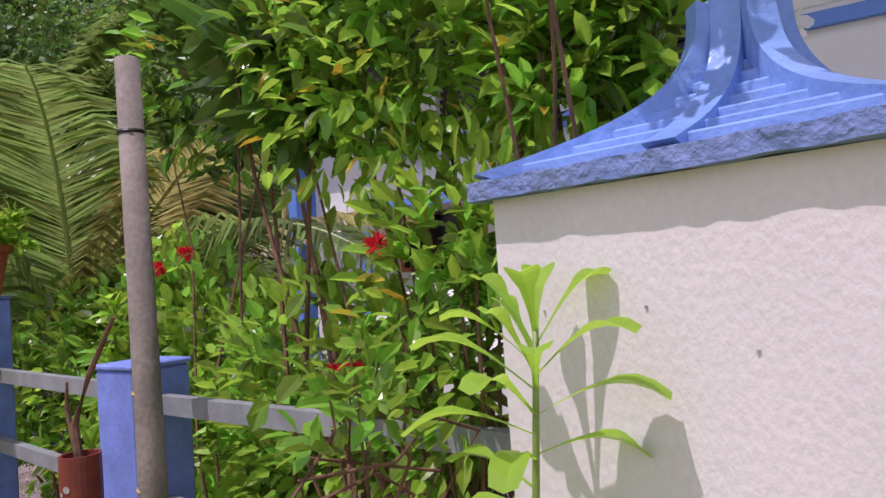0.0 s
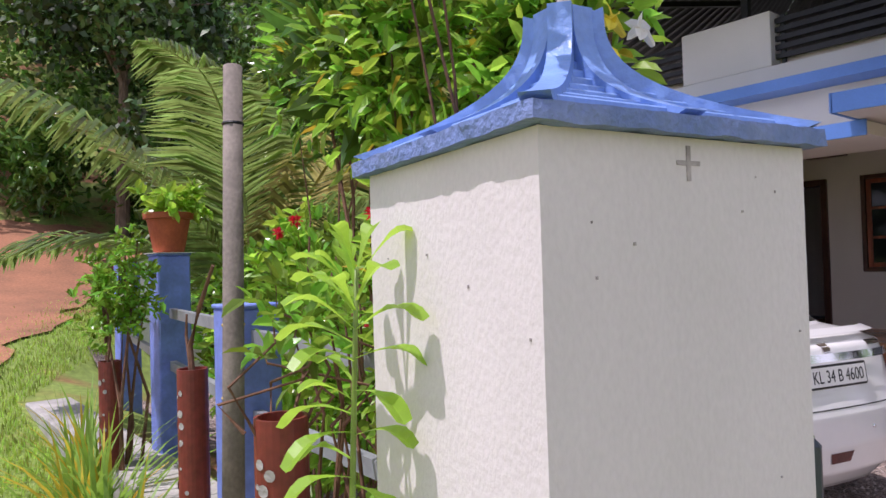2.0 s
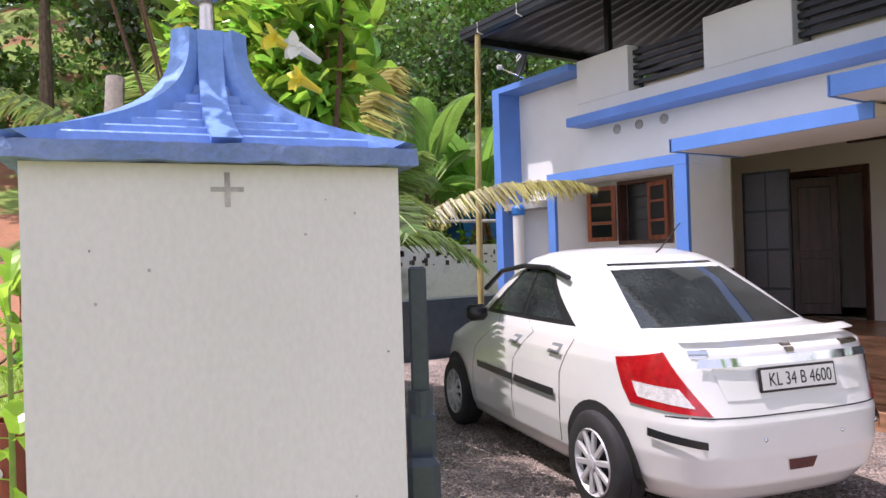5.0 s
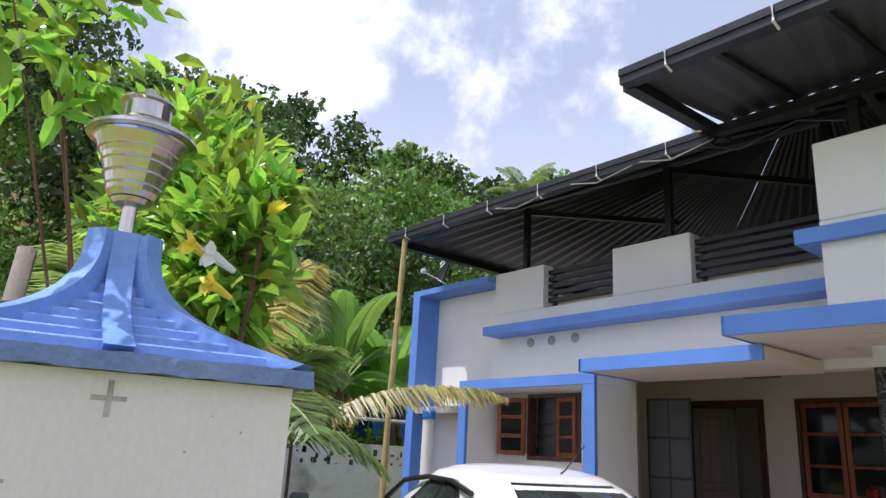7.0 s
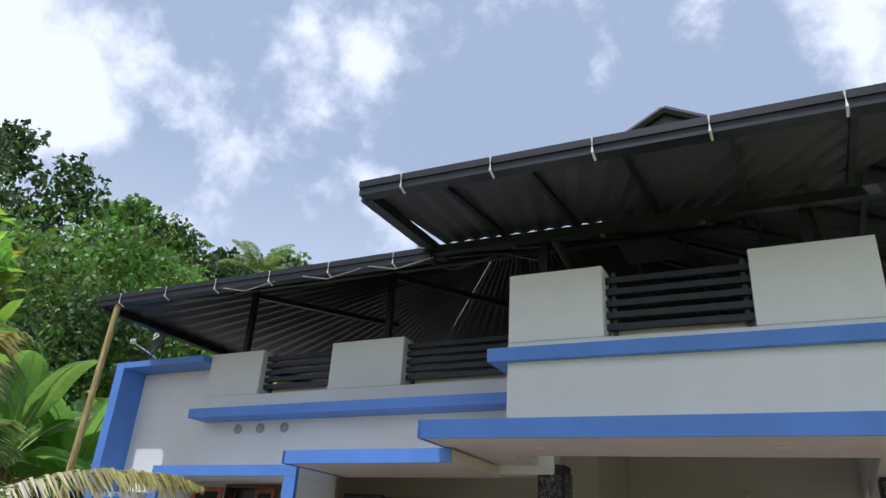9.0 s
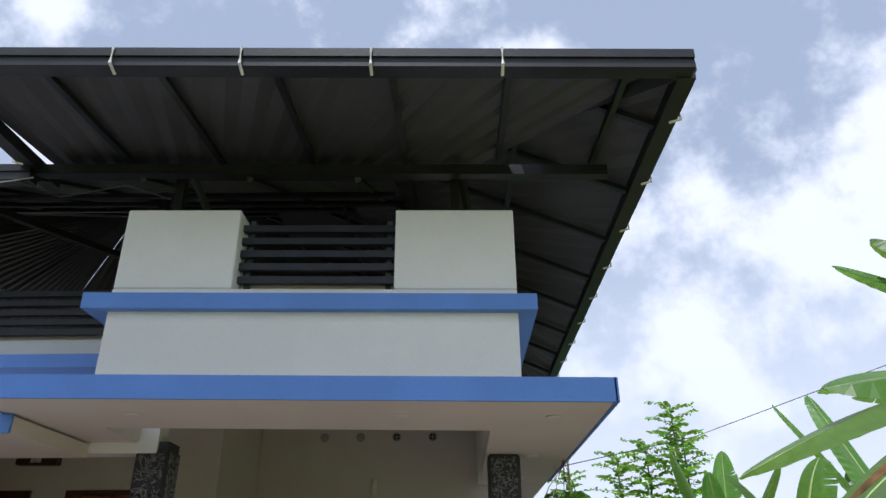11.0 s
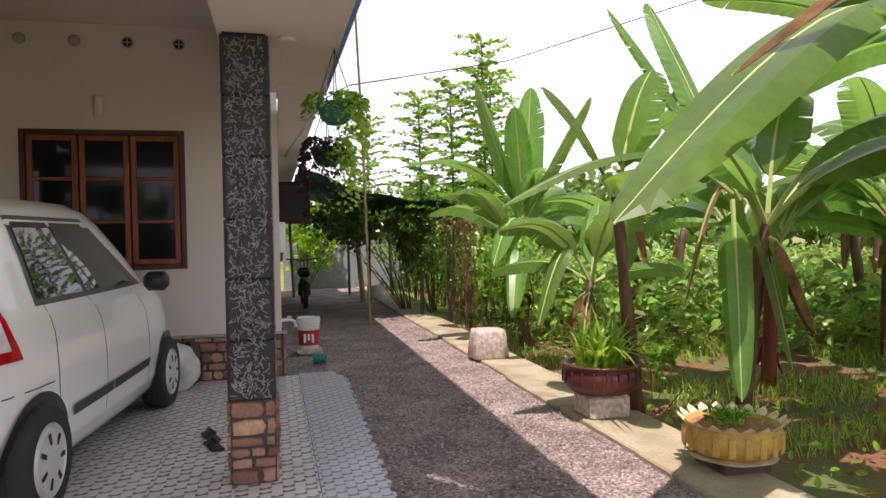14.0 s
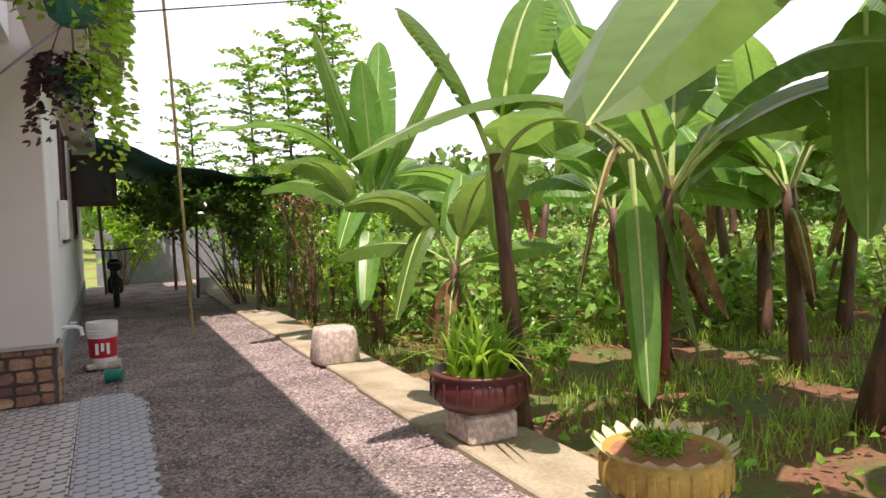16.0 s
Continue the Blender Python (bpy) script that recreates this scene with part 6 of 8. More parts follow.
shrub("climbing_shrub", "tangled climbing shrub with woody stems beside the pillar", -0.6, 1.36, 0.15, (-0.66, 1.42, 1.55), (0.36, 0.16, 0.6), 900, 0.075, 0.42, M_LEAF, 15, [(M_LEAFB, 420, 0.085), (M_LEAFY, 30, 0.08)], stem_r=0.009)
shrub("allamanda_bush", "large glossy bush with yellow flowers rising behind the pillar", -0.9, 1.5, 0.15, (-0.95, 1.56, 2.42), (0.58, 0.26, 0.52), 1700, 0.085, 0.42, M_LEAF, 4, [(M_LEAFB, 420, 0.085), (M_LEAFY, 50, 0.08)], stem_r=0.007)
shrub("allamanda_bush", "glossy dark green bush rising behind the pillar", -1.95, 1.85, 0.15, (-1.95, 1.95, 2.72), (0.72, 0.32, 0.52), 1500, 0.10, 0.42, M_LEAFD, 3, [(M_LEAF, 480, 0.10), (M_LEAFY, 20, 0.08)], stem_r=0.008)
shrub("allamanda_bush", "glossy bush with trailing sprays over the gate pillar", -0.33, 1.48, 0.15, (-0.32, 1.50, 2.22), (0.30, 0.13, 0.28), 1000, 0.085, 0.42, M_LEAF, 9, [(M_LEAFB, 160, 0.085), (M_LEAFY, 16, 0.08)])
shrub("allamanda_bush", "glossy sprays overhanging the cap of the gate pillar", -0.42, 1.46, 0.15, (-0.13, 0.98, 2.60), (0.36, 0.26, 0.18), 230, 0.08, 0.42, M_LEAF, 3, [(M_LEAFB, 50, 0.08)], stem_r=0.006)
shrub("broad_leaf_shrub", "dark shrub with long drooping leaves", -1.5, 1.75, 0.15, (-1.4, 1.7, 2.5), (0.36, 0.2, 0.28), 220, 0.26, 0.30, M_LEAFD, 5, up=-0.2)
for x, y, z in ((-1.06, 1.48, 1.52), (-0.80, 1.3, 1.83), (-2.2, 1.68, 1.85), (-2.05, 1.7, 1.9), (-1.15, 1.5, 1.5)):
    fl = thing("red_flower", (x, y, z), "spiky red flower head among the leaves", "flower", "red flowers")
    p, d = blob(50, (0, 0, 0), (0.03, 0.03, 0.025), 0.3)
    leaf_cloud("petal_head", p * 0.4, d + np.array([0, 0, 0.3]), np.full(50, 0.03), 0.32, M_REDFL, fl)
for x, y, z, m, nm in ((0.04, 1.29, 2.14, M_YELFL, "yellow"), (0.085, 1.32, 2.115, M_WHTFL, "white"), (-0.01, 1.36, 2.08, M_YELFL, "yellow")):
    fl = thing("trumpet_flower", (x, y, z), nm + " trumpet flower on the bush", "flower", "trumpet flowers")
    a = np.arange(5) * math.tau / 5
    d = np.c_[np.cos(a) * 0.8, np.full(5, -0.5), np.sin(a) * 0.8]
    leaf_cloud("petal_head", np.zeros((5, 3)), d, np.full(5, 0.034), 0.8, m, fl, spread=0.05)
    part("tube", tube(bmesh.new(), [(0, 0, 0), (-0.01, 0.05, -0.02)], 0.012, 0.006, seg=8), m, fl)

# fence
fe = thing("fence", (0, 0, 0), "blue fence posts with grey rails on a concrete base", "fence")
def fence_post(x, y, top, w):
    part("post", boxes((x - w, x + w, y - w, y + w, 0.3, top), bevel=0.008), M_FENCEBLUE, fe, "blue painted square post")
    part("post_cap", boxes((x - w - 0.006, x + w + 0.006, y - w - 0.006, y + w + 0.006, top + 0.001, top + 0.018), bevel=0.005), M_FENCEBLUE, fe)
fence_post(-3.5, 1.60, 1.78, 0.095)
fence_post(-1.83, 1.36, 1.53, 0.10)
fence_post(-5.9, 2.0, 1.78, 0.09)
part("base_wall", boxes((-6.0, -0.3, 1.2, 1.55, -0.2, 0.62), bevel=0.01), M_CONCG, fe, "low weathered concrete base wall")
def rail(a, b):
    a, b = Vector(a), Vector(b)
    bm = bmesh.new()
    box(bm, 0, (b - a).length, -0.018, 0.018, -0.028, 0.028, m=Matrix.Translation(a) @ Vector((1, 0, 0)).rotation_difference((b - a).normalized()).to_matrix().to_4x4())
    part("rail", bm, M_RAIL, fe, "grey steel rail")
for z in (1.44, 1.13):
    rail((-5.8, 1.98, z), (-3.6, 1.62, z)), rail((-3.4, 1.58, z), (-1.93, 1.38, z)), rail((-1.73, 1.35, z - 0.02), (-0.26, 1.32, z - 0.05))
cp = thing("concrete_post", (-1.645, 1.245, 0.62), "round grey concrete post tied to the fence with wire", "post")
part("shaft", tube(bmesh.new(), [(0.20, -0.12, 0), (0.12, -0.07, 0.8), (0.0, 0.0, 1.82)], 0.039, 0.035, seg=16), M_POST, cp, smooth=True)
for z, m in ((1.60, M_BLACK), (0.87, M_BAMBOO), (0.62, M_BAMBOO)):
    u = z / 1.82
    ti = bmesh.new()
    lathe(ti, [(0.038, -0.006), (0.041, 0), (0.038, 0.006)], 16, at=(0.20 * (1 - u), -0.12 * (1 - u), z))
    part("tie", ti, m, cp, "wire tie")
for x, y in ((-3.5, 1.60),):
    tp = thing("terracotta_pot", (x, y, 1.80), "orange terracotta pot on the fence post", "flower pot")
    pot_ring(tp, "bowl", [(0.085, 0), (0.09, 0.01), (0.125, 0.2), (0.145, 0.205), (0.147, 0.24), (0.13, 0.242), (0.12, 0.21)], M_TERRA)
    part("plastic_sheet", boxes((-0.115, 0.115, -0.115, 0.115, -0.004, -0.001)), M_WHITEPL, tp, "crumpled clear plastic under the pot")
shrub("potted_plant", "bushy small-leaved plant beside the fence post", -3.35, 1.27, 0.35, (-3.35, 1.27, 1.58), (0.27, 0.24, 0.36), 1500, 0.055, 0.45, M_LEAF, 9, category="potted plant")
shrub("potted_plant", "leafy plant in the terracotta pot", -3.5, 1.60, 2.0, (-3.5, 1.62, 2.12), (0.25, 0.22, 0.12), 300, 0.08, 0.55, M_LEAFB, 5, category="potted plant")


def pipe_pot(x, y, top, r, label):
    th = thing("pipe_planter", (x, y, 0.2), label, "planter", "pipe planters")
    t_ = top - 0.2
    pot_ring(th, "pipe", [(r, 0), (r, t_), (r - 0.008, t_), (r - 0.008, t_ - 0.04)], M_PVC, 24)
    part("soil", lathe(bmesh.new(), [(r - 0.009, t_ - 0.05), (r - 0.01, t_ - 0.035)], 16), M_REDSOIL, th)
    for k in range(14):
        a, z = rng.uniform(3.6, 5.6), rng.uniform(t_ - 0.45, t_ - 0.05)
        s = rng.uniform(0.006, 0.017)
        bm = bmesh.new()
        bmesh.ops.create_circle(bm, cap_ends=True, radius=s, segments=9, matrix=Matrix.Translation((math.cos(a) * (r + 0.0015), math.sin(a) * (r + 0.0015), z)) @ pose(0, 0, 0, 90, 0, math.degrees(a) + 90))
        part("lichen_spot", bm, M_CONCG, th, "pale lichen spot")
    return th
pipe_pot(-1.78, 1.12, 1.32, 0.056, "tall brown pipe planter with pale spots")
pipe_pot(-0.54, 0.87, 1.365, 0.058, "tall brown pipe planter with leafy stems")
pipe_pot(-0.62, 1.32, 1.25, 0.05, "brown pipe planter behind the fence")
pipe_pot(-3.35, 1.22, 1.2, 0.06, "brown pipe planter at the fence")
bt = thing("bare_stem_plant", (-1.78, 1.12, 1.28), "bare woody stem in the pipe planter", "plant")
part("stem", tube(bmesh.new(), [(0, 0, 0), (-0.02, 0, 0.12), (0.05, 0.01, 0.26), (0.17, 0.02, 0.42)], 0.014, 0.006, seg=7), M_VINE, bt)
part("side_stem", tube(bmesh.new(), [(-0.01, 0, 0.02), (-0.06, 0.0, 0.16), (-0.05, 0, 0.24)], 0.009, 0.004, seg=6), M_VINE, bt)
shrub("potted_plant", "leafy stems growing from the pipe planter", -0.54, 0.87, 1.33, (-0.55, 0.90, 1.54), (0.14, 0.10, 0.18), 110, 0.06, 0.5, M_LEAF, 8, category="potted plant", stem_r=0.005)
shrub("vine", "woody vine bundle with broad leaves beside the planter", -0.8, 1.25, 0.62, (-0.85, 1.2, 1.5), (0.3, 0.15, 0.3), 60, 0.08, 0.5, M_LEAF, 12, category="vine", stem_r=0.008)
# tall sapling with arching notched leaves in front of the pillar
sp = thing("sapling", (-0.215, 0.845, 0.08), "tall bright green sapling with arching leaves against the pillar", "plant")
part("stem", tube(bmesh.new(), [(0, 0, 0), (0.0, 0, 0.7), (0.0, 0, 1.2), (0.02, 0, 1.45), (0.032, 0, 1.6)], 0.0075, 0.004, seg=8), M_GREENSTEM, sp, smooth=True)
sapl = ((1.55, 150, 0.20, 1.1), (1.56, 30, 0.22, 0.9), (1.52, 200, 0.22, 0.75), (1.50, 330, 0.24, 0.65), (1.47, 170, 0.28, 0.6), (1.42, 350, 0.26, 0.45), (1.38, 185, 0.27, 0.35), (1.34, 10, 0.22, 0.3),
        (1.27, 160, 0.20, 0.5), (1.25, 345, 0.20, 0.1), (1.18, 180, 0.27, 0.15), (1.12, 0, 0.20, 0.3), (1.05, 170, 0.24, 0.2), (0.98, 350, 0.2, 0.0), (0.88, 190, 0.22, 0.2), (0.8, 20, 0.2, 0.1), (1.58, 80, 0.16, 1.3), (1.58, 260, 0.16, 1.25))
for z, a, L, e in sapl + tuple((z - 0.05, a + 75, L * 0.9, e) for z, a, L, e in sapl[::2]):
    a = math.radians(a + 20)
    d = Vector((math.cos(a), math.sin(a) * 0.85, 0))
    z = 1.6 - (1.6 - z) * 0.62
    L *= 0.68
    b = Vector((max(0, z - 1.2) * 0.08, 0, z))
    vs, fs = [], []
    for i in range(9):
        u = i / 8
        p = b + d * L * u * math.cos(e * 0.8) + Vector((0, 0, L * (math.sin(e) * u * 1.25 - 0.42 * u ** 3)))
        w = 0.0035 + 0.023 * max(0, (u - 0.22)) ** 1.0 * (1 if u < 0.85 else 0.75) * (1.6 if 0.6 < u < 0.9 else 1)
        s = d.cross(Vector((0, 0, 1))).normalized()
        vs += [p + s * w + Vector((0, 0, w * 0.4)), p, p - s * w + Vector((0, 0, w * 0.4))]
        if i:
            k = 3 * i
            fs += [(k - 3, k - 2, k + 1, k), (k - 2, k - 1, k + 2, k + 1)]
    mesh_np("leaf", [tuple(v) for v in vs], fs, M_LEAFB, sp)
# striped strap-leaf clump and grass outside the fence
for x, y, n_ in ((-2.85, 1.02, 80), (-3.5, 1.12, 60), (-2.4, 0.98, 50)):
    pd = thing("strap_leaf_clump", (x, y, float(ground_z(x, y))), "clump of striped green and yellow strap leaves", "plant", "strap leaf clumps")
    for k in range(n_):
        blade_cloud("blade", rng.normal(0, 0.05, (1, 3)) * (1, 1, 0) + (0, 0, 0.02), 0.85, 0.035, M_LEAFY if k % 4 == 0 else M_STRIPE, pd, lean=0.85, seg=5, arch=1.1)
n = 70000
gx_ = -1.6 - 11.4 * rng.uniform(0, 1, n) ** 1.4
gy_ = rng.uniform(-2.5, 3.6, n)
lawn = (gy_ < 1.15 + np.clip((-6 - gx_) * 0.5, 0, 3)) & ((gy_ > np.minimum(0.4 + 0.404 * (-5.8 - gx_), 4.2) + rng.normal(0, 0.4, n)) | (gx_ > -4.2))
gx_, gy_ = gx_[lawn], gy_[lawn]
tagged(blade_cloud("grass", np.c_[gx_, gy_, ground_z(gx_, gy_) - 0.02], 0.085, 0.012, M_GRASS, None, "short grass on the verge outside the fence", lean=0.7, seg=2), category="grass", kind="stuff")
TX = np.arange(-24, -3.99, 0.4)
def track_edge(x):
    return np.minimum(0.4 + 0.404 * (-5.8 - x), 4.2) + 0.16 * np.sin(x * 2.3) + 0.1 * np.sin(x * 5.1)
tv = [(x, -5 + (track_edge(x) + 5) * k / 30, float(ground_z(x, -5 + (track_edge(x) + 5) * k / 30)) + 0.012) for x in TX for k in range(31)]
tagged(mesh_np("ground_track", tv, [(31 * i + j, 31 * i + 31 + j, 31 * i + 32 + j, 31 * i + j + 1) for i in range(len(TX) - 1) for j in range(30)], M_REDSOIL, None, "bare red earth track rising beyond the verge", True), category="ground", kind="structure")
for x, y, r3 in ((-19.0, 3.6, (2.8, 1.2, 2.2)), (-23.5, 0.5, (1.6, 3.2, 2.6)), (-17.5, 6.0, (2.6, 1.4, 2.4))):
    z = float(ground_z(x, y))
    shrub("roadside_bush", "dense dark bush at the end of the red track", x, y, z - 0.1, (x, y, z + 1.6), r3, 3200, 0.26, 0.5, M_LEAFD, 8)
shrub("roadside_bush", "dark bushes beside the red track", -14.5, 5.4, 1.2, (-14.5, 5.6, 2.2), (2.5, 1.0, 1.2), 1800, 0.28, 0.5, M_LEAFD, 8)
shrub("roadside_bush", "low bushes beside the red track", -9.6, 4.3, 0.9, (-9.6, 4.3, 1.6), (2.0, 0.5, 0.9), 1800, 0.2, 0.5, M_LEAFD, 8, [(M_LEAF, 500, 0.18)])

# ---- west boundary ----
structure("wall_boundary_low", boxes((-8.62, -8.47, 4.2, 9.6, -0.1, 0.92), (-8.9, -8.47, 4.2, 9.6, 0.921, 0.97)), M_GREY, "dark grey low wall with a black ledge at the yard's edge", "wall")
structure("wall_boundary_white", boxes((-10.1, -9.95, 3.2, 13, -0.1, 1.88)), M_MOSSWALL, "white boundary wall stained with moss and peeled lettering", "wall")
wr = thing("wall_stain_row", (-9.94, 0, 0), "row of dark peeled paint marks on the boundary wall", "stain", kind="structure")
for k in range(9):
    y = 7.0 + k * 0.27
    bm = bmesh.new()
    for j in range(4):
        a, b = rng.uniform(0, 0.15), rng.uniform(1.5, 1.72)
        box(bm, 0, 0.003, y + a, y + a + rng.uniform(0.02, 0.09), b, b + rng.uniform(0.02, 0.13))
    part("mark", bm, M_MORTAR, wr)
hp = thing("water_pipe", (0, 0, 0), "grey horizontal pipe on brackets above the boundary wall", "pipe")
part("pipe", tube(bmesh.new(), [(-9.0, 5.4, 2.27), (-9.0, 9.0, 2.29)], 0.03, seg=10), M_CONCG, hp)
part("upright", tube(bmesh.new(), [(-9.0, 5.6, -0.1), (-9.0, 5.6, 2.27)], 0.025, seg=8), M_CONCG, hp)
part("upright", tube(bmesh.new(), [(-9.0, 8.9, -0.1), (-9.0, 8.9, 2.27)], 0.025, seg=8), M_CONCG, hp)
dp = thing("downpipe", (-6.88, 7.45, 0), "white drain pipe with a blue collar against the wing", "pipe")
part("pipe", lathe(bmesh.new(), [(0.085, 0), (0.085, 2.25)], 16), M_WHITEPL, dp)
part("collar", lathe(bmesh.new(), [(0.09, 2.25), (0.1, 2.27), (0.1, 2.36), (0.06, 2.42)], 16), M_TARP, dp)
yp = thing("bamboo_prop", (-6.56, 6.5, 0), "tall weathered yellow wooden pole propping the roof edge", "pole")
part("pole", tube(bmesh.new(), [(-0.03, 0, 0), (0.0, 0, 2.4), (0.03, 0.05, 4.74)], 0.045, 0.04, seg=10), M_BAMBOO, yp)
fr = thing("palm_frond", (-6.1, 4.85, 1.98), "single palm frond arching across the yard wall", "palm frond")
palm_frond(fr, (0, 0, 0.0), 1.06, 0.50, 2.6, 0.75, 0.62, M_PALMY, droop=1.2)
part("prop", tube(bmesh.new(), [(0, 0, -1.98), (0, 0, 0.02)], 0.02, seg=6), M_BARK, fr)
tb = thing("tarpaulin", (-12.3, 11.2, 1.1), "blue tarpaulin draped among the banana plants", "tarpaulin")
bm = bmesh.new()
bmesh.ops.create_grid(bm, x_segments=14, y_segments=10, size=1.0)
for v in bm.verts:
    v.co = Vector((v.co.x * 0.6, v.co.y * 1.3, 1.9 - abs(v.co.x) * 1.1 + noise.noise(v.co * 3) * 0.15))
part("sheet", bm, M_TARP, tb)
for k, (x, y, h, n_, L) in enumerate(((-10.9, 8.5, 2.2, 9, 2.3), (-10.7, 9.6, 2.0, 9, 2.2), (-11.6, 8.0, 2.3, 8, 2.3), (-12.5, 9.6, 1.9, 8, 2.2), (-12.0, 11.6, 2.1, 9, 2.2), (-13.8, 12.0, 2.2, 8, 2.3), (-11.6, 13.2, 2.3, 8, 2.2), (-10.6, 12.0, 2.4, 8, 2.2))):
    banana_plant(x, y, h, n_, L, "banana plant with upright leaves beyond the boundary wall", up=1.25, seed=k + 40, z=0.75)
sheet("ground_bank", -16.0, -10.15, 4.0, 16.0, 0.35, 0.5, M_REDSOIL, "red soil bank behind the boundary wall", "ground")
shrub("weedy_bush", "dark leafy bush behind the boundary wall", -10.6, 6.9, 0.8, (-10.7, 7.0, 2.4), (0.7, 0.7, 1.2), 1500, 0.16, 0.5, M_LEAFD, 8)
shrub("weedy_bush", "low weeds on the red soil bank", -11.0, 8.5, 0.9, (-11.0, 8.6, 1.9), (0.6, 1.8, 0.35), 1200, 0.12, 0.5, M_LEAF, 8)
sd = thing("satellite_dish", (-7.2, 7.85, 4.27), "black satellite dish on the wing roof", "satellite dish", rz=-25)
part("mast", tube(bmesh.new(), [(0, 0.1, 0), (0, 0.1, 0.42)], 0.02, seg=8), M_STEEL, sd)
bm = bmesh.new()
lathe(bm, [(0.002, 0.07), (0.12, 0.06), (0.22, 0.035), (0.30, 0.0), (0.305, 0.008), (0.22, 0.045), (0.12, 0.07), (0.003, 0.08)], 32, axis="y")
bmesh.ops.transform(bm, matrix=Matrix.Translation((0, 0, 0.42)) @ pose(0, 0, 0, -14, 0, 0), verts=bm.verts)
dish = part("dish", bm, M_PLASTIC, sd, smooth=True)
part("arm", tube(bmesh.new(), [(0, 0.05, 0.14), (0, -0.32, 0.30)], 0.012, seg=6), M_STEEL, sd)
part("receiver", boxes((-0.03, 0.03, -0.38, -0.30, 0.28, 0.35), bevel=0.01), M_WHITEPL, sd)
bm = boxes((-0.16, 0.16, -0.032, -0.028, 0.44, 0.47), (-0.16, -0.02, -0.034, -0.03, 0.49, 0.53), (0.02, 0.16, -0.034, -0.03, 0.49, 0.53))
part("marking", bm, M_PLATE, sd, "pale lettering bars")

# ---- side garden ----
def hanging_basket(x, y, z, trailing, label):
    th = thing("hanging_basket", (x, y, z), label, "hanging basket", "hanging baskets")
    part("basket", lathe(bmesh.new(), [(0.05, -0.13), (0.09, -0.10), (0.12, 0.0), (0.128, 0.005), (0.115, -0.01)], 28, squash=lambda a, z_: 1 + 0.03 * math.cos(14 * a)), M_GREENPOT, th)
    for k in range(4):
        a = k * math.tau / 4
        part("cord", tube(bmesh.new(), [(math.cos(a) * 0.12, math.sin(a) * 0.12, 0), (0, 0, 0.36)], 0.003, seg=4), M_DARKWOOD, th, "dark hanging cord")
    for m, n_, l0, l1, off in trailing:
        a = rng.uniform(off[0], off[1], n_)
        dn = rng.uniform(0, 1, n_) ** 1.2
        rr = 0.10 + 0.10 * np.sqrt(dn)
        p = np.c_[np.cos(a) * rr, np.sin(a) * rr, 0.07 - dn * (l0 + l1 * rng.uniform(0, 1, n_))]
        leaf_cloud("trailing_foliage", p, np.c_[np.cos(a), np.sin(a), -0.3 + 0 * a], np.full(n_, 0.042), 0.75, m, th, "trailing leaves")
    return th
hb = hanging_basket(2.72, 8.35, 2.36, [(M_LEAFB, 330, 0.1, 0.62, (-1.7, 1.5)), (M_LEAF, 220, 0.05, 0.12, (0, 6.28))], "green hanging basket with pale trailing leaves")
part("hook_wire", tube(bmesh.new(), [(0, 0, 0.36), (0, 0, 0.372)], 0.005, seg=6), M_STEEL, hb)
hanging_basket(2.70, 8.8, 2.13, [(M_PURPLE, 420, 0.1, 0.35, (1.2, 5.2)), (M_LEAFB, 420, 0.1, 0.5, (-1.8, 1.2))], "green hanging basket with purple trailing leaves")
for x, y, z in ((2.70, 8.8, 2.49),):
    ow = thing("hanging_wire", (x, y, z), "thin wire that holds a hanging basket", "wire")
    part("wire", tube(bmesh.new(), [(0, 0, 0), (0, 0, 0.24)], 0.003, seg=4), M_STEEL, ow)
st_ = thing("bamboo_stick", (3.78, 14.76, 0.0), "long thin bamboo stick leaning from the ground to the roof", "stick")
part("stick", tube(bmesh.new(), [(0, 0, 0), (-0.1, -0.5, 1.6), (-0.22, -1.1, 3.2), (-0.36, -1.7, 4.74)], 0.022, 0.015, seg=8), M_BAMBOO, st_)
cb = thing("overhead_cable", (0, 0, 0), "thin black cable strung across the garden", "cable")
part("cable", tube(bmesh.new(), [(2.40, 8.6, 2.05), (2.72, 9.6, 2.62), (3.1, 11.0, 3.05), (5.0, 11.5, 3.5), (8.5, 11.5, 4.7), (13, 11.5, 6.4)], 0.006, seg=5), M_PLASTIC, cb)
bk = thing("paint_bucket", (2.73, 12.9, 0.07), "white plastic bucket with a red label beside the tap", "bucket")
part("body", lathe(bmesh.new(), [(0.12, 0), (0.125, 0.005), (0.142, 0.34), (0.147, 0.345), (0.147, 0.40), (0.135, 0.402), (0.128, 0.30)], 28), M_WHITEPL, bk)
part("label", lathe(bmesh.new(), [(0.1275, 0.05), (0.1385, 0.245)], 28), M_REDPL, bk, "red printed label")
for k in range(3):
    part("label_print", boxes((0.05 * k - 0.07, 0.05 * k - 0.04, -0.146, -0.138, 0.09 + 0.03 * (k % 2), 0.2), bevel=0.002), M_PLATE, bk)
for z in (0.28, 0.31):
    part("ridge", lathe(bmesh.new(), [(0.14, z), (0.149, z + 0.004), (0.149, z + 0.012), (0.142, z + 0.016)], 28), M_WHITEPL, bk)
sb = thing("stone_block", (2.73, 12.9, 0.01), "flat stone under the bucket", "stone")
part("stone", boxes((-0.16, 0.16, -0.15, 0.15, 0.0, 0.058), bevel=0.015), M_GRANITE, sb)
mg = thing("plastic_mug", (2.82, 12.1, 0.065), "teal plastic mug lying on the gravel", "mug", rz=70)
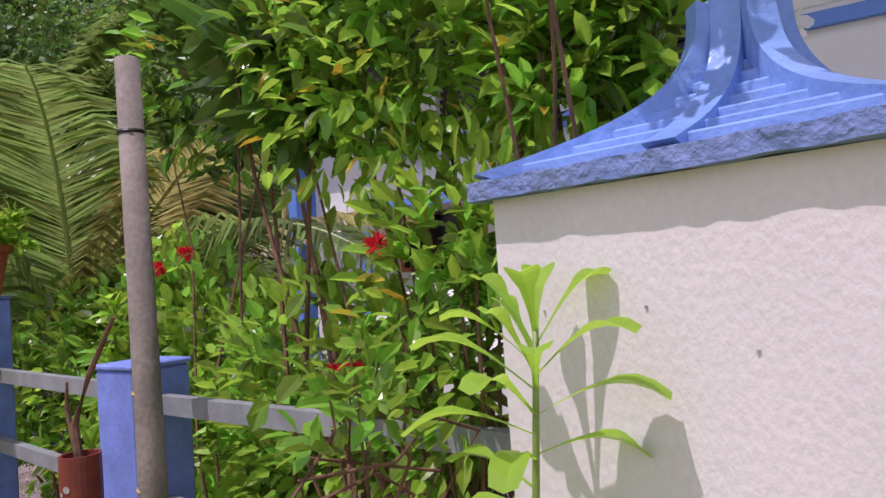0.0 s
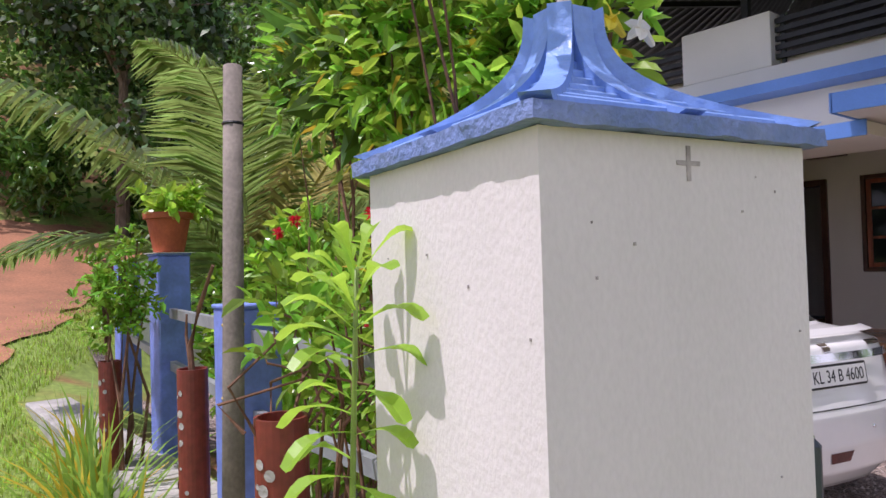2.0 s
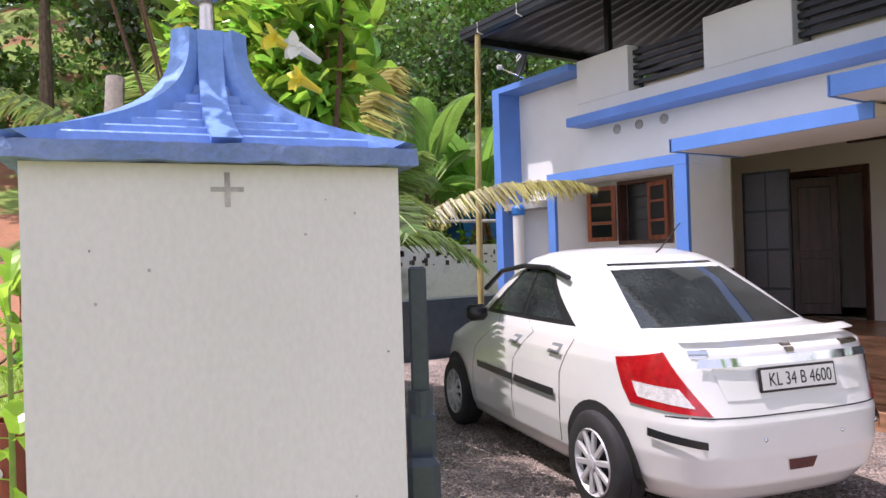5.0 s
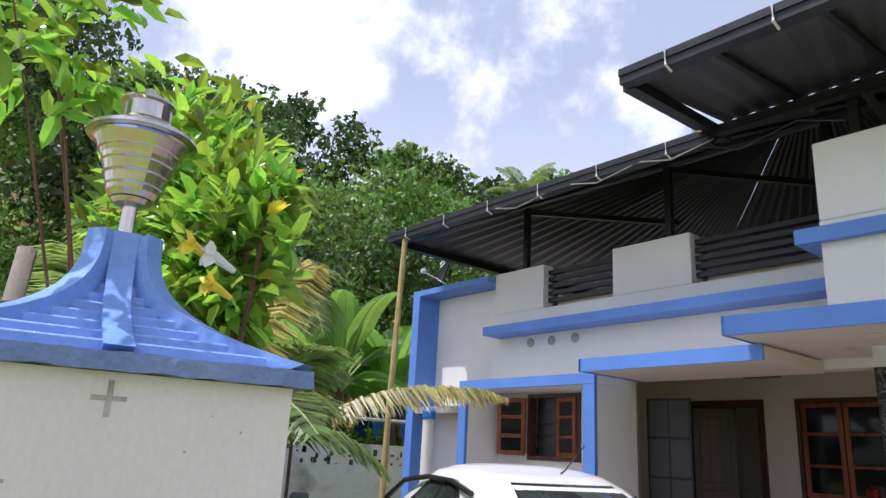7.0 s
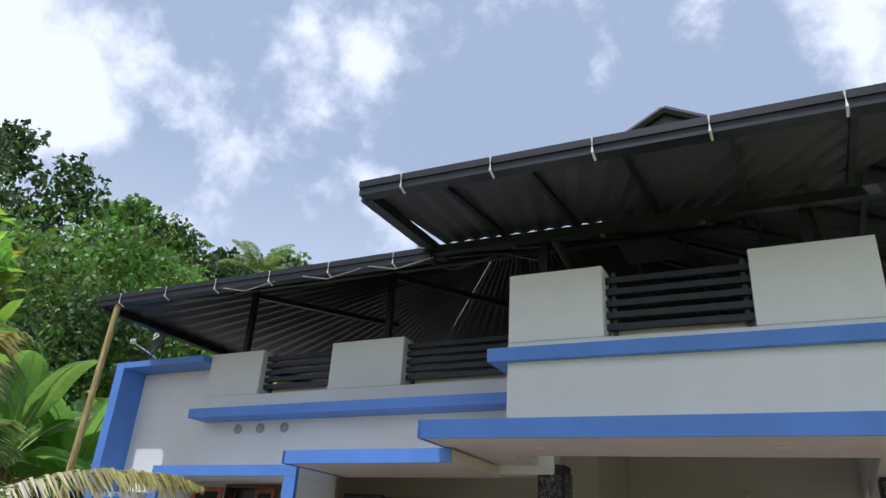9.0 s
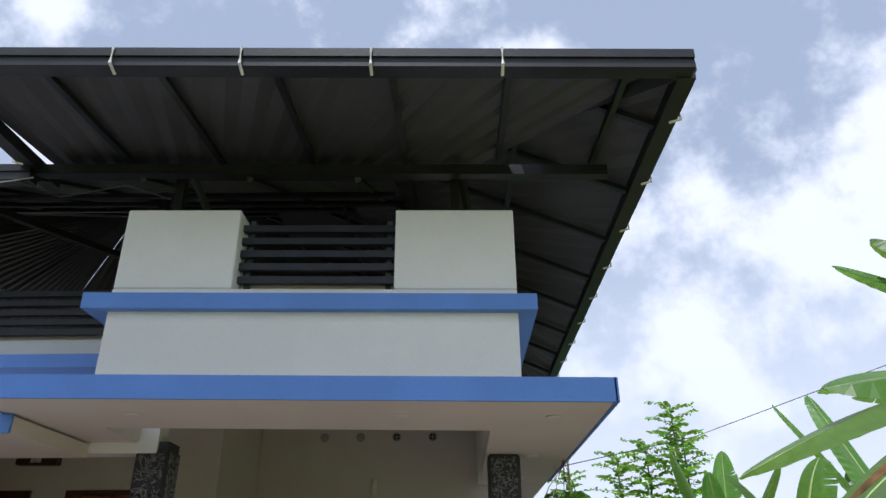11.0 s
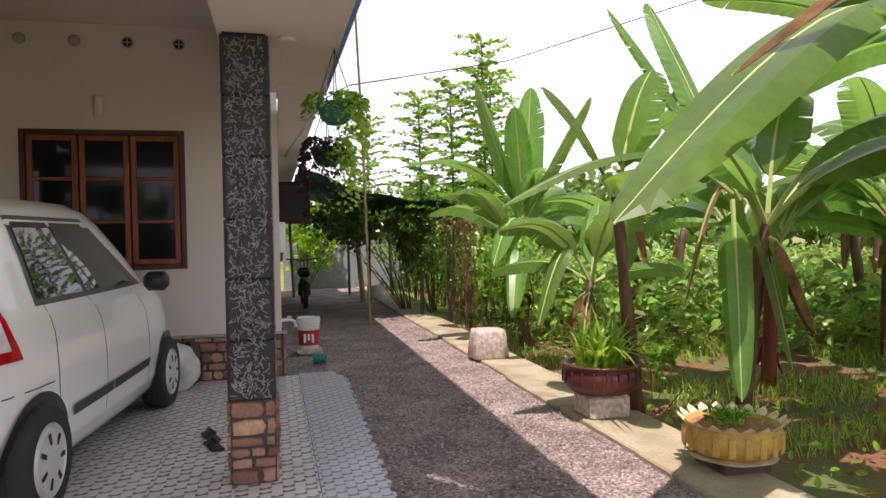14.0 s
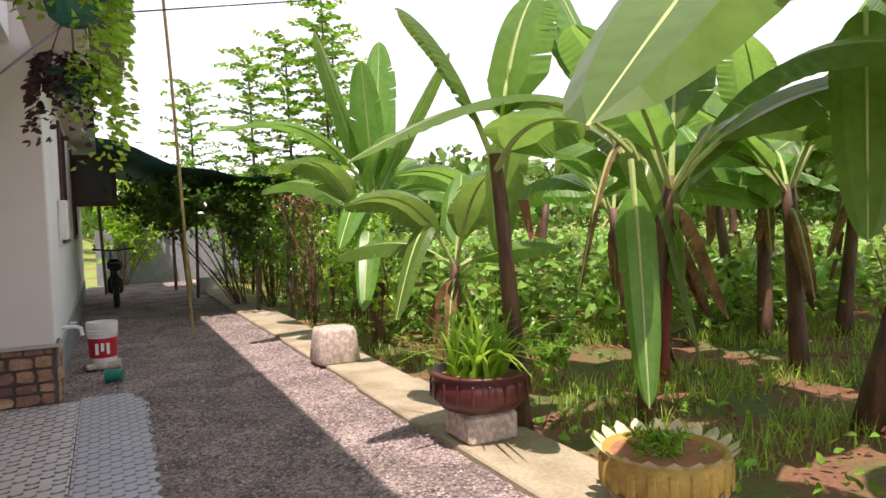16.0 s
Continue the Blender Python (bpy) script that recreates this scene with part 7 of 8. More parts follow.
part("cup", lathe(bmesh.new(), [(0.05, -0.07), (0.064, 0.07), (0.067, 0.072), (0.06, 0.06)], 24, axis="y"), M_TEAL, mg)
tap = thing("water_tap", (2.42, 12.6, 0.48), "white plastic tap on the side wall", "tap")
part("body", tube(bmesh.new(), [(-0.03, 0, 0), (0.08, 0, 0.0), (0.13, 0, -0.02), (0.14, 0, -0.09)], 0.02, seg=10), M_WHITEPL, tap)
part("handle", boxes((0.04, 0.10, -0.008, 0.008, 0.03, 0.045)), M_WHITEPL, tap)
stl = thing("stone_stool", (4.78, 11.75, 0.03), "rough granite block stool on the edging", "stool")
bm = bmesh.new()
lathe(bm, [(0.22, 0), (0.235, 0.02), (0.205, 0.30), (0.19, 0.33), (0.02, 0.335)], 18, squash=lambda a, z_: 1 / (abs(math.cos(a)) ** 5 + abs(math.sin(a)) ** 5) ** 0.2 * 0.93)
for v in bm.verts:
    v.co += Vector((noise.noise(v.co * 12), noise.noise(v.co * 12 + Vector((4, 0, 0))), 0.3 * noise.noise(v.co * 14))) * 0.012
part("block", bm, M_GRANITE, stl, smooth=True)
bw = thing("clay_bowl_planter", (4.84, 8.88, 0.035), "wide maroon bowl planter on a stone block", "planter")
part("pedestal", boxes((-0.17, 0.17, -0.17, 0.17, 0.0, 0.18), bevel=0.02), M_GRANITE, bw)
part("bowl", lathe(bmesh.new(), [(0.14, 0.182), (0.24, 0.20), (0.31, 0.28), (0.30, 0.36), (0.285, 0.40), (0.32, 0.41), (0.32, 0.425), (0.27, 0.425), (0.26, 0.38)], 36), M_MAROON, bw, smooth=True)
for k in range(20):
    a = k * math.tau / 20
    bm = bmesh.new()
    box(bm, -0.008, 0.008, -0.006, 0.006, -0.06, 0.05, bevel=0.004, m=Matrix.Translation((math.cos(a) * 0.308, math.sin(a) * 0.308, 0.33)) @ pose(0, 0, 0, 0, 0, math.degrees(a) + 90))
    part("flute", bm, M_MAROON, bw)
part("soil", lathe(bmesh.new(), [(0.262, 0.36), (0.255, 0.385)], 20), M_REDSOIL, bw)
so = thing("spider_lily", (4.84, 8.88, 0.42), "arching green strap-leaved plant in the maroon bowl", "plant")
for k in range(90):
    blade_cloud("blade", rng.normal(0, 0.07, (1, 3)) * (1, 1, 0), 0.56, 0.042, M_LEAF if k % 3 == 0 else M_LEAFB, so, lean=1.1 if k % 3 == 0 else 1.6, seg=6, arch=1.1)
shrub("small_herb", "feathery pale green herb beside the bowl", 5.35, 9.0, 0.0, (5.35, 8.95, 0.5), (0.25, 0.2, 0.18), 320, 0.07, 0.4, M_LEAF, 6, category="plant", stem_r=0.004)
gd = thing("lotus_pot", (5.04, 7.5, 0.03), "ochre lotus-rim cement pot on a dark block", "flower pot")
part("foot", boxes((-0.19, 0.19, -0.19, 0.19, 0.0, 0.10), bevel=0.015), M_MORTAR, gd)
part("bowl", lathe(bmesh.new(), [(0.20, 0.102), (0.27, 0.12), (0.335, 0.19), (0.34, 0.27), (0.325, 0.33), (0.30, 0.335), (0.295, 0.29)], 40), M_YPOT, gd, smooth=True)
part("saucer", lathe(bmesh.new(), [(0.20, 0.101), (0.30, 0.095), (0.31, 0.11), (0.22, 0.118)], 30, squash=lambda a, z_: 1 + 0.03 * math.cos(24 * a)), M_CREAMPOT, gd)
for k in range(20):
    a = k * math.tau / 20
    m = pose(0, 0, 0, 0, 0, math.degrees(a))
    bm = bmesh.new()
    q = [bm.verts.new(m @ Vector(c)) for c in ((0.322, -0.05, 0.325), (0.322, 0.05, 0.325), (0.365, 0.035, 0.36), (0.385, 0.0, 0.385), (0.365, -0.035, 0.36), (0.345, 0, 0.345))]
    for f in ((0, 5, 4), (5, 3, 4), (0, 1, 5), (1, 2, 5), (5, 2, 3)):
        bm.faces.new([q[i] for i in f])
    part("petal", bm, M_CREAMPOT, gd, "cream lotus petal")
    bm = bmesh.new()
    box(bm, 0.318, 0.338, -0.028, 0.028, 0.15, 0.30, bevel=0.012, m=m @ Matrix.Translation((0.008, 0, 0)) )
    part("fluting", bm, M_YPOT, gd)
part("soil", lathe(bmesh.new(), [(0.297, 0.27), (0.285, 0.31)], 20), M_REDSOIL, gd)
shrub("pot_weeds", "sparse low weeds in the lotus pot", 5.04, 7.5, 0.29, (5.04, 7.5, 0.34), (0.2, 0.2, 0.05), 420, 0.04, 0.35, M_LEAF, 8, category="plant", stem_r=0.003)
mc = thing("motorcycle", (2.95, 19.3, 0.0), "dark motorcycle parked against the side wall", "motorcycle", rz=90)
for x in (-0.62, 0.62):
    wb = bmesh.new()
    lathe(wb, [(0.24, -0.04), (0.29, -0.045), (0.30, 0), (0.29, 0.045), (0.24, 0.04)], 28, at=(x, 0, 0.30), axis="y")
    wh = part("wheel", wb, M_RUBBER, mc)
    part("hub", lathe(bmesh.new(), [(0.07, -0.05), (0.07, 0.05)], 14, at=(x, 0, 0.30), axis="y"), M_ALLOY, wh)
part("engine", boxes((-0.2, 0.22, -0.13, 0.13, 0.22, 0.52), bevel=0.04), M_BLACK, mc)
part("tank", boxes((0.0, 0.42, -0.13, 0.13, 0.62, 0.84), bevel=0.06), M_PLASTIC, mc)
part("seat", boxes((-0.62, 0.02, -0.11, 0.11, 0.66, 0.78), bevel=0.04), M_RUBBER, mc)
part("fork", tube(bmesh.new(), [(0.62, 0.06, 0.3), (0.42, 0.06, 0.98)], 0.025, seg=8), M_STEEL, mc)
part("handlebar", tube(bmesh.new(), [(0.32, -0.36, 1.02), (0.42, 0, 0.98), (0.32, 0.36, 1.02)], 0.015, seg=8), M_BLACK, mc)
part("headlamp", lathe(bmesh.new(), [(0.09, 0.0), (0.08, 0.08), (0.02, 0.1)], 16, at=(0.52, 0, 0.86), axis="y"), M_CLEARLAMP, mc)
part("frame", tube(bmesh.new(), [(-0.6, 0.05, 0.32), (-0.2, 0.05, 0.6), (0.4, 0.05, 0.6)], 0.025, seg=8), M_BLACK, mc)
sk = thing("cement_sack", (1.33, 11.1, 0.0), "full white woven sack slumped on the porch floor", "sack")
bm = bmesh.new()
bmesh.ops.create_icosphere(bm, subdivisions=4, radius=1.0)
for v in bm.verts:
    c = v.co.copy()
    v.co = Vector((c.x * 0.24, c.y * 0.2, max(0, 0.22 + c.z * 0.25))) + Vector((noise.noise(c * 2.5), noise.noise(c * 2.5 + Vector((5, 0, 0))), 0)) * 0.03
part("sack", bm, M_SACK, sk, smooth=True)
hm = thing("black_bag", (1.45, 11.35, 0.0), "crumpled black bag behind the sack", "bag")
bm = bmesh.new()
bmesh.ops.create_icosphere(bm, subdivisions=3, radius=1.0)
for v in bm.verts:
    c = v.co.copy()
    v.co = Vector((c.x * 0.13, c.y * 0.1, max(0, 0.22 + c.z * 0.24))) + Vector((noise.noise(c * 3), noise.noise(c * 3 + Vector((5, 0, 0))), 0)) * 0.03
part("bag", bm, M_PLASTIC, hm, smooth=True)
for x, y in ((1.86, 9.0), (1.82, 9.25)):
    sh_ = thing("dark_slipper", (x, y, 0.0), "dark slipper on the porch tiles", "slipper", "slippers", rz=20)
    part("sole", boxes((-0.045, 0.045, -0.13, 0.13, 0.0, 0.02), bevel=0.008), M_RUBBER, sh_)
    part("strap", tube(bmesh.new(), [(-0.045, 0.03, 0.015), (0, 0.05, 0.06), (0.045, 0.03, 0.015)], 0.016, seg=6), M_PLASTIC, sh_)
mb = thing("meter_box", (HX1 + 0.002, 13.3, 1.5), "small white electrical box on the side wall", "box")
part("case", boxes((0, 0.09, -0.13, 0.13, -0.2, 0.2), bevel=0.01), M_WHITEPL, mb)
for y0, nm in ((13.9, "window_4"), (17.4, "window_5")):
    w = thing(nm, (HX1, y0, 1.25), "dark framed side window in the long wall", "window", kind="structure")
    part("window_frame", boxes((-0.15, 0.03, 0, 0.06, 0, 1.35), (-0.15, 0.03, 1.0 if nm == "window_5" else 1.04, 1.0 + (0 if nm == "window_5" else 0.1), 0, 1.35), (-0.15, 0.03, 0.06, 1.0, 0, 0.06), (-0.15, 0.03, 0.06, 1.0, 1.29, 1.35)), M_DARKWOOD, w)
    part("pane", boxes((-0.1, -0.09, 0.06, 1.0, 0.06, 1.29)), M_GLASS, w)
os_ = thing("open_shutter", (HX1 + 0.02, 17.38, 1.75), "open dark window shutter standing out from the side wall", "shutter", rz=-8)
part("frame", boxes((0, 0.62, -0.02, 0.02, 0, 0.07), (0, 0.62, -0.02, 0.02, 0.73, 0.8), (0, 0.07, -0.02, 0.02, 0.07, 0.73), (0.55, 0.62, -0.02, 0.02, 0.07, 0.73)), M_DARKWOOD, os_)
part("pane", boxes((0.07, 0.55, -0.004, 0.004, 0.07, 0.73)), M_ROOFUNDER, os_)
# shade net on poles
pg = thing("shade_net_pergola", (0, 0, 0), "sagging dark green shade net on poles beside the house", "pergola")
bm = bmesh.new()
bmesh.ops.create_grid(bm, x_segments=16, y_segments=20, size=1.0)
for v in bm.verts:
    u, w = v.co.x * 0.5 + 0.5, v.co.y * 0.5 + 0.5
    v.co = Vector((2.75 + 2.7 * u, 15.6 + 6.5 * w, 2.62 - 0.62 * u - 0.10 * math.sin(math.pi * u) + noise.noise(Vector((u * 4, w * 6, 0))) * 0.10))
part("net", bm, M_NET, pg, "dark green net")
for x, y in ((5.3, 15.7), (5.3, 18.0), (5.3, 21.8), (2.8, 21.8), (4.2, 21.8)):
    part("pole", tube(bmesh.new(), [(x, y, -0.05), (x + rng.normal(0, 0.05), y, 1.98 if x > 5 else 2.3)], 0.035, seg=7), M_BARK, pg)
part("bright_pole", tube(bmesh.new(), [(4.3, 19.8, 0.0), (4.12, 19.8, 2.15)], 0.06, seg=8), M_BAMBOO, pg, "pale yellow pole")
shrub("creeper", "dark creeper hanging below the shade net", 4.9, 17.5, 0.0, (4.1, 18.0, 1.80), (1.3, 2.9, 0.5), 6500, 0.09, 0.6, M_LEAFD, 14, category="creeper")
shrub("creeper", "dark creeper hanging at the net's edge", 5.3, 17.0, 0.0, (5.05, 17.2, 1.45), (0.38, 2.3, 0.75), 3600, 0.09, 0.6, M_LEAFD, 14, [(M_LEAF, 600, 0.09)], category="creeper")
shrub("dry_creeper", "dry brown tangled twigs at the net's corner", 5.35, 14.6, 0.0, (5.2, 14.6, 1.75), (0.45, 0.6, 0.3), 260, 0.07, 0.4, M_DEADLEAF, 22, category="creeper", stem_r=0.006)
structure("wall_back_boundary", boxes((2.6, 7.2, 24.6, 24.75, -0.2, 1.35)), M_RAIL, "grey sheet fence at the end of the garden", "fence")
shrub("back_bush", "bright leafy bush beyond the end of the path", 3.2, 24.0, 0.0, (3.4, 24.0, 1.6), (1.0, 0.5, 1.3), 1500, 0.16, 0.55, M_LEAFB, 10)
shrub("back_bush", "green bush by the garden fence", 6.0, 23.4, 0.0, (6.0, 23.4, 1.5), (1.4, 0.8, 1.4), 1500, 0.16, 0.55, M_LEAF, 10)
pt = thing("garden_tub", (4.75, 20.8, 0.0), "pale grey tub with a small plant", "tub")
part("tub", lathe(bmesh.new(), [(0.2, 0), (0.24, 0.3), (0.22, 0.3), (0.2, 0.25)], 20), M_WHITEPL, pt)
# hedge along the edging
for k, y in enumerate(np.arange(12.6, 20.5, 0.75)):
    x = 5.55 + rng.uniform(-0.15, 0.2)
    shrub("hedge_plant", "slim leafy hedge plant along the path edging", x, y, 0.0, (x, y, 1.05), (0.35, 0.42, 0.75), 620, 0.085, 0.55, M_LEAFB if k % 3 == 0 else M_LEAF, 6, stem_r=0.010)
# tall pinnate-leaved trees
for x, y, h in ((5.75, 15.0, 4.8), (5.35, 15.6, 4.2), (4.95, 16.4, 4.1), (6.2, 16.0, 4.5), (4.4, 19.5, 4.2)):
    th = thing("pinnate_tree", (x, y, -0.05), "slender tree with upright sprays of small round leaflets", "tree", "slender trees")
    bm = bmesh.new()
    tube(bm, [(0, 0, 0), (0.04, 0.02, h * 0.5), (0, 0, h)], 0.035, 0.012, seg=7)
    part("trunk", bm, M_BARK, th)
    bs, ds = [], []
    for k in range(44):
        zz = h * (0.40 + 0.60 * k / 44)
        a = k * 2.4
        L = 0.78 * (1.1 - 0.55 * k / 44)
        for j in range(14):
            u = (j + 1) / 14
            for s in (-1, 1):
                bs.append((math.cos(a) * L * u, math.sin(a) * L * u, zz + 0.25 * u * (1 - 0.5 * u)))
                ds.append((-math.sin(a) * s, math.cos(a) * s, 0.1))
    leaf_cloud("frond_spray", np.array(bs), np.array(ds), np.full(len(bs), 0.105), 0.62, M_LEAF, th, spread=0.25)
# banana plants along the edging, the nearest with their great arching leaves
G_, D_ = M_BANLEAF, M_BANDRY
banana_plant(5.5, 5.3, 2.35, 8, 1.9, "banana plant with great arching leaves beside the drive", [((5.4, 5.25, 2.5), (3.04, 5.0, 2.12), 0.26, 0.66, G_), ((5.4, 5.3, 2.4), (3.9, 5.9, 2.05), 0.35, 0.36, D_), ((5.5, 5.3, 2.4), (4.2, 4.6, 3.6), 0.1, 0.42, G_), ((5.5, 5.3, 2.4), (4.4, 6.2, 3.7), 0.1, 0.42, G_)], seed=1, up=0.95)
banana_plant(7.18, 7.98, 2.6, 11, 2.1, "tall banana plant with torn leaves", [((7.0, 7.8, 2.75), (3.46, 5.95, 1.53), 0.50, 0.72, G_), ((7.1, 7.9, 2.7), (5.9, 6.9, 2.2), 0.3, 0.42, D_), ((7.1, 8.0, 2.7), (5.8, 8.9, 3.4), 0.2, 0.5, G_), ((7.1, 7.9, 2.6), (6.5, 7.5, 1.2), 0.3, 0.45, G_)], seed=2, r=0.10, up=0.55)
banana_plant(6.1, 8.85, 1.75, 6, 1.75, "banana plant with a dark brown stem by the lotus pot", [((6.0, 8.8, 1.8), (3.95, 8.62, 1.70), 0.34, 0.36, G_), ((6.0, 8.8, 1.75), (5.85, 8.5, 0.15), 0.12, 0.28, G_), ((6.0, 8.9, 1.8), (6.9, 9.3, 0.75), 0.4, 0.4, G_), ((6.0, 8.9, 1.8), (5.2, 9.4, 3.45), 0.08, 0.46, G_), ((6.1, 8.9, 1.8), (5.7, 9.6, 3.6), 0.05, 0.48, G_), ((6.1, 8.9, 1.8), (6.4, 8.6, 0.35), 0.3, 0.36, G_), ((6.1, 8.85, 1.75), (5.5, 8.75, 0.85), 0.42, 0.08, D_)], seed=3, up=0.95, r=0.065)
banana_plant(5.2, 8.95, 1.85, 3, 1.3, "banana plant with a grey peeling stem behind the bowl", [((5.25, 9.0, 1.9), (5.6, 9.9, 1.1), 0.3, 0.34, G_)], seed=4, r=0.06, up=1.1, dry=0)
banana_plant(5.72, 13.0, 1.45, 5, 1.5, "banana plant with upright broad leaves", [((5.72, 13.0, 1.6), (5.06, 13.0, 3.56), 0.0, 0.52, G_), ((5.72, 13.0, 1.6), (6.0, 13.4, 3.62), 0.0, 0.52, G_), ((5.72, 13.0, 1.6), (6.47, 12.4, 3.3), 0.05, 0.46, G_), ((5.72, 13.0, 1.6), (5.5, 12.7, 3.2), 0.0, 0.46, G_), ((5.72, 13.0, 1.6), (3.9, 12.6, 2.36), 0.45, 0.36, G_), ((5.72, 13, 1.5), (5.07, 12.4, 1.1), 0.35, 0.38, G_), ((5.72, 13, 1.4), (5.18, 12.0, 0.46), 0.35, 0.34, G_)], seed=5, up=0.9)
banana_plant(5.7, 11.2, 1.1, 6, 1.35, "young banana plant among the hedge", [((5.7, 11.2, 1.2), (5.1, 10.9, 0.5), 0.35, 0.3, G_)], seed=6, up=0.9, r=0.06)
banana_plant(6.95, 9.6, 1.5, 5, 1.6, "banana plant with a reddish stem", seed=7, up=0.8, trunk=M_REDSTEM, r=0.075)
for k, (x, y, h, n_, L) in enumerate(((8.3, 9.3, 2.2, 6, 1.8), (9.3, 10.5, 2.6, 8, 1.9), (9.8, 8.6, 2.6, 7, 2.0), (8.6, 7.2, 2.6, 7, 2.0), (10.5, 12.0, 2.6, 7, 1.9), (7.6, 13.2, 2.0, 6, 1.7), (11.5, 9.6, 2.6, 7, 2.0), (9.0, 14.6, 2.2, 7, 1.9), (12.2, 13.5, 2.6, 7, 2.0), (8.0, 5.9, 2.7, 6, 2.0), (7.9, 11.0, 2.0, 7, 1.7), (10.3, 10.3, 2.6, 8, 2.0), (9.6, 7.0, 2.8, 8, 2.1))):
    banana_plant(x, y, h * 0.78, n_, L, "banana plant in the garden plot", seed=20 + k, up=0.7, dry=1)
sheet("ground_garden", 5.2, 15.2, 4.0, 13.0, -0.010, 0.25, M_GARDEN, "dark red garden soil with weedy patches", "ground")
# cassava and undergrowth, grass, litter
n = 7000
ax, ay = rng.uniform(6.0, 18, n), rng.uniform(10.5, 24, n)
keep = ay > 10.5 + np.maximum(0, 9.5 - ax) * 0.5
ax, ay = ax[keep], ay[keep]
n = len(ax)
az_ = rng.uniform(0, 1, n)
hgt = 0.15 + 0.6 * az_
tagged(leaf_cloud("field_leaves", np.repeat(np.c_[ax, ay, hgt], 4, 0) + rng.normal(0, 0.14, (4 * n, 3)), rng.normal(0, 1, (4 * n, 3)) * (1, 1, 0.4), 0.22 * rng.uniform(0.6, 1.2, 4 * n), 0.5, M_CROP, None, "pale green leafy crop field beyond the banana plants"), category="crop", kind="stuff")
n = 4200
ux, uy = 5.25 + rng.uniform(0, 1, n) ** 1.5 * 7, rng.uniform(6.2, 24, n)
tagged(leaf_cloud("undergrowth", np.c_[ux, uy, rng.uniform(0.0, 0.4, n) * (uy > 9.5) + rng.uniform(0, 0.1, n)], rng.normal(0, 1, (n, 3)) * (1, 1, 0.5) + (0, 0, 0.4), 0.065 * rng.uniform(0.5, 1.3, n), 0.55, M_LEAF, None, "low weeds under the banana plants"), category="weeds", kind="stuff")
n = 22000
ux, uy = 5.3 + rng.uniform(0, 1, n) * 7.5, rng.uniform(5.0, 12.5, n)
cl = np.array([noise.noise(Vector((a * 0.9, b * 0.9, 3.0))) for a, b in zip(ux, uy)])
ux, uy = ux[cl > 0.04], uy[cl > 0.04]
tagged(blade_cloud("garden_grass", np.c_[ux, uy, ground_z(ux, uy) - 0.02], 0.22, 0.011, M_GRASS, None, "patchy grass under the banana plants", lean=0.9, seg=3), category="grass", kind="stuff")
n = 900
ux, uy = rng.uniform(5.2, 10, n), rng.uniform(6, 15, n)
tagged(leaf_cloud("leaf_litter", np.c_[ux, uy, ground_z(ux, uy) + 0.01], rng.normal(0, 1, (n, 3)) * (1, 1, 0.1), 0.09 * rng.uniform(0.4, 1.3, n), 0.4, M_DEADLEAF, None, "dry brown leaves on the soil", up=2.0), category="leaf litter", kind="stuff")

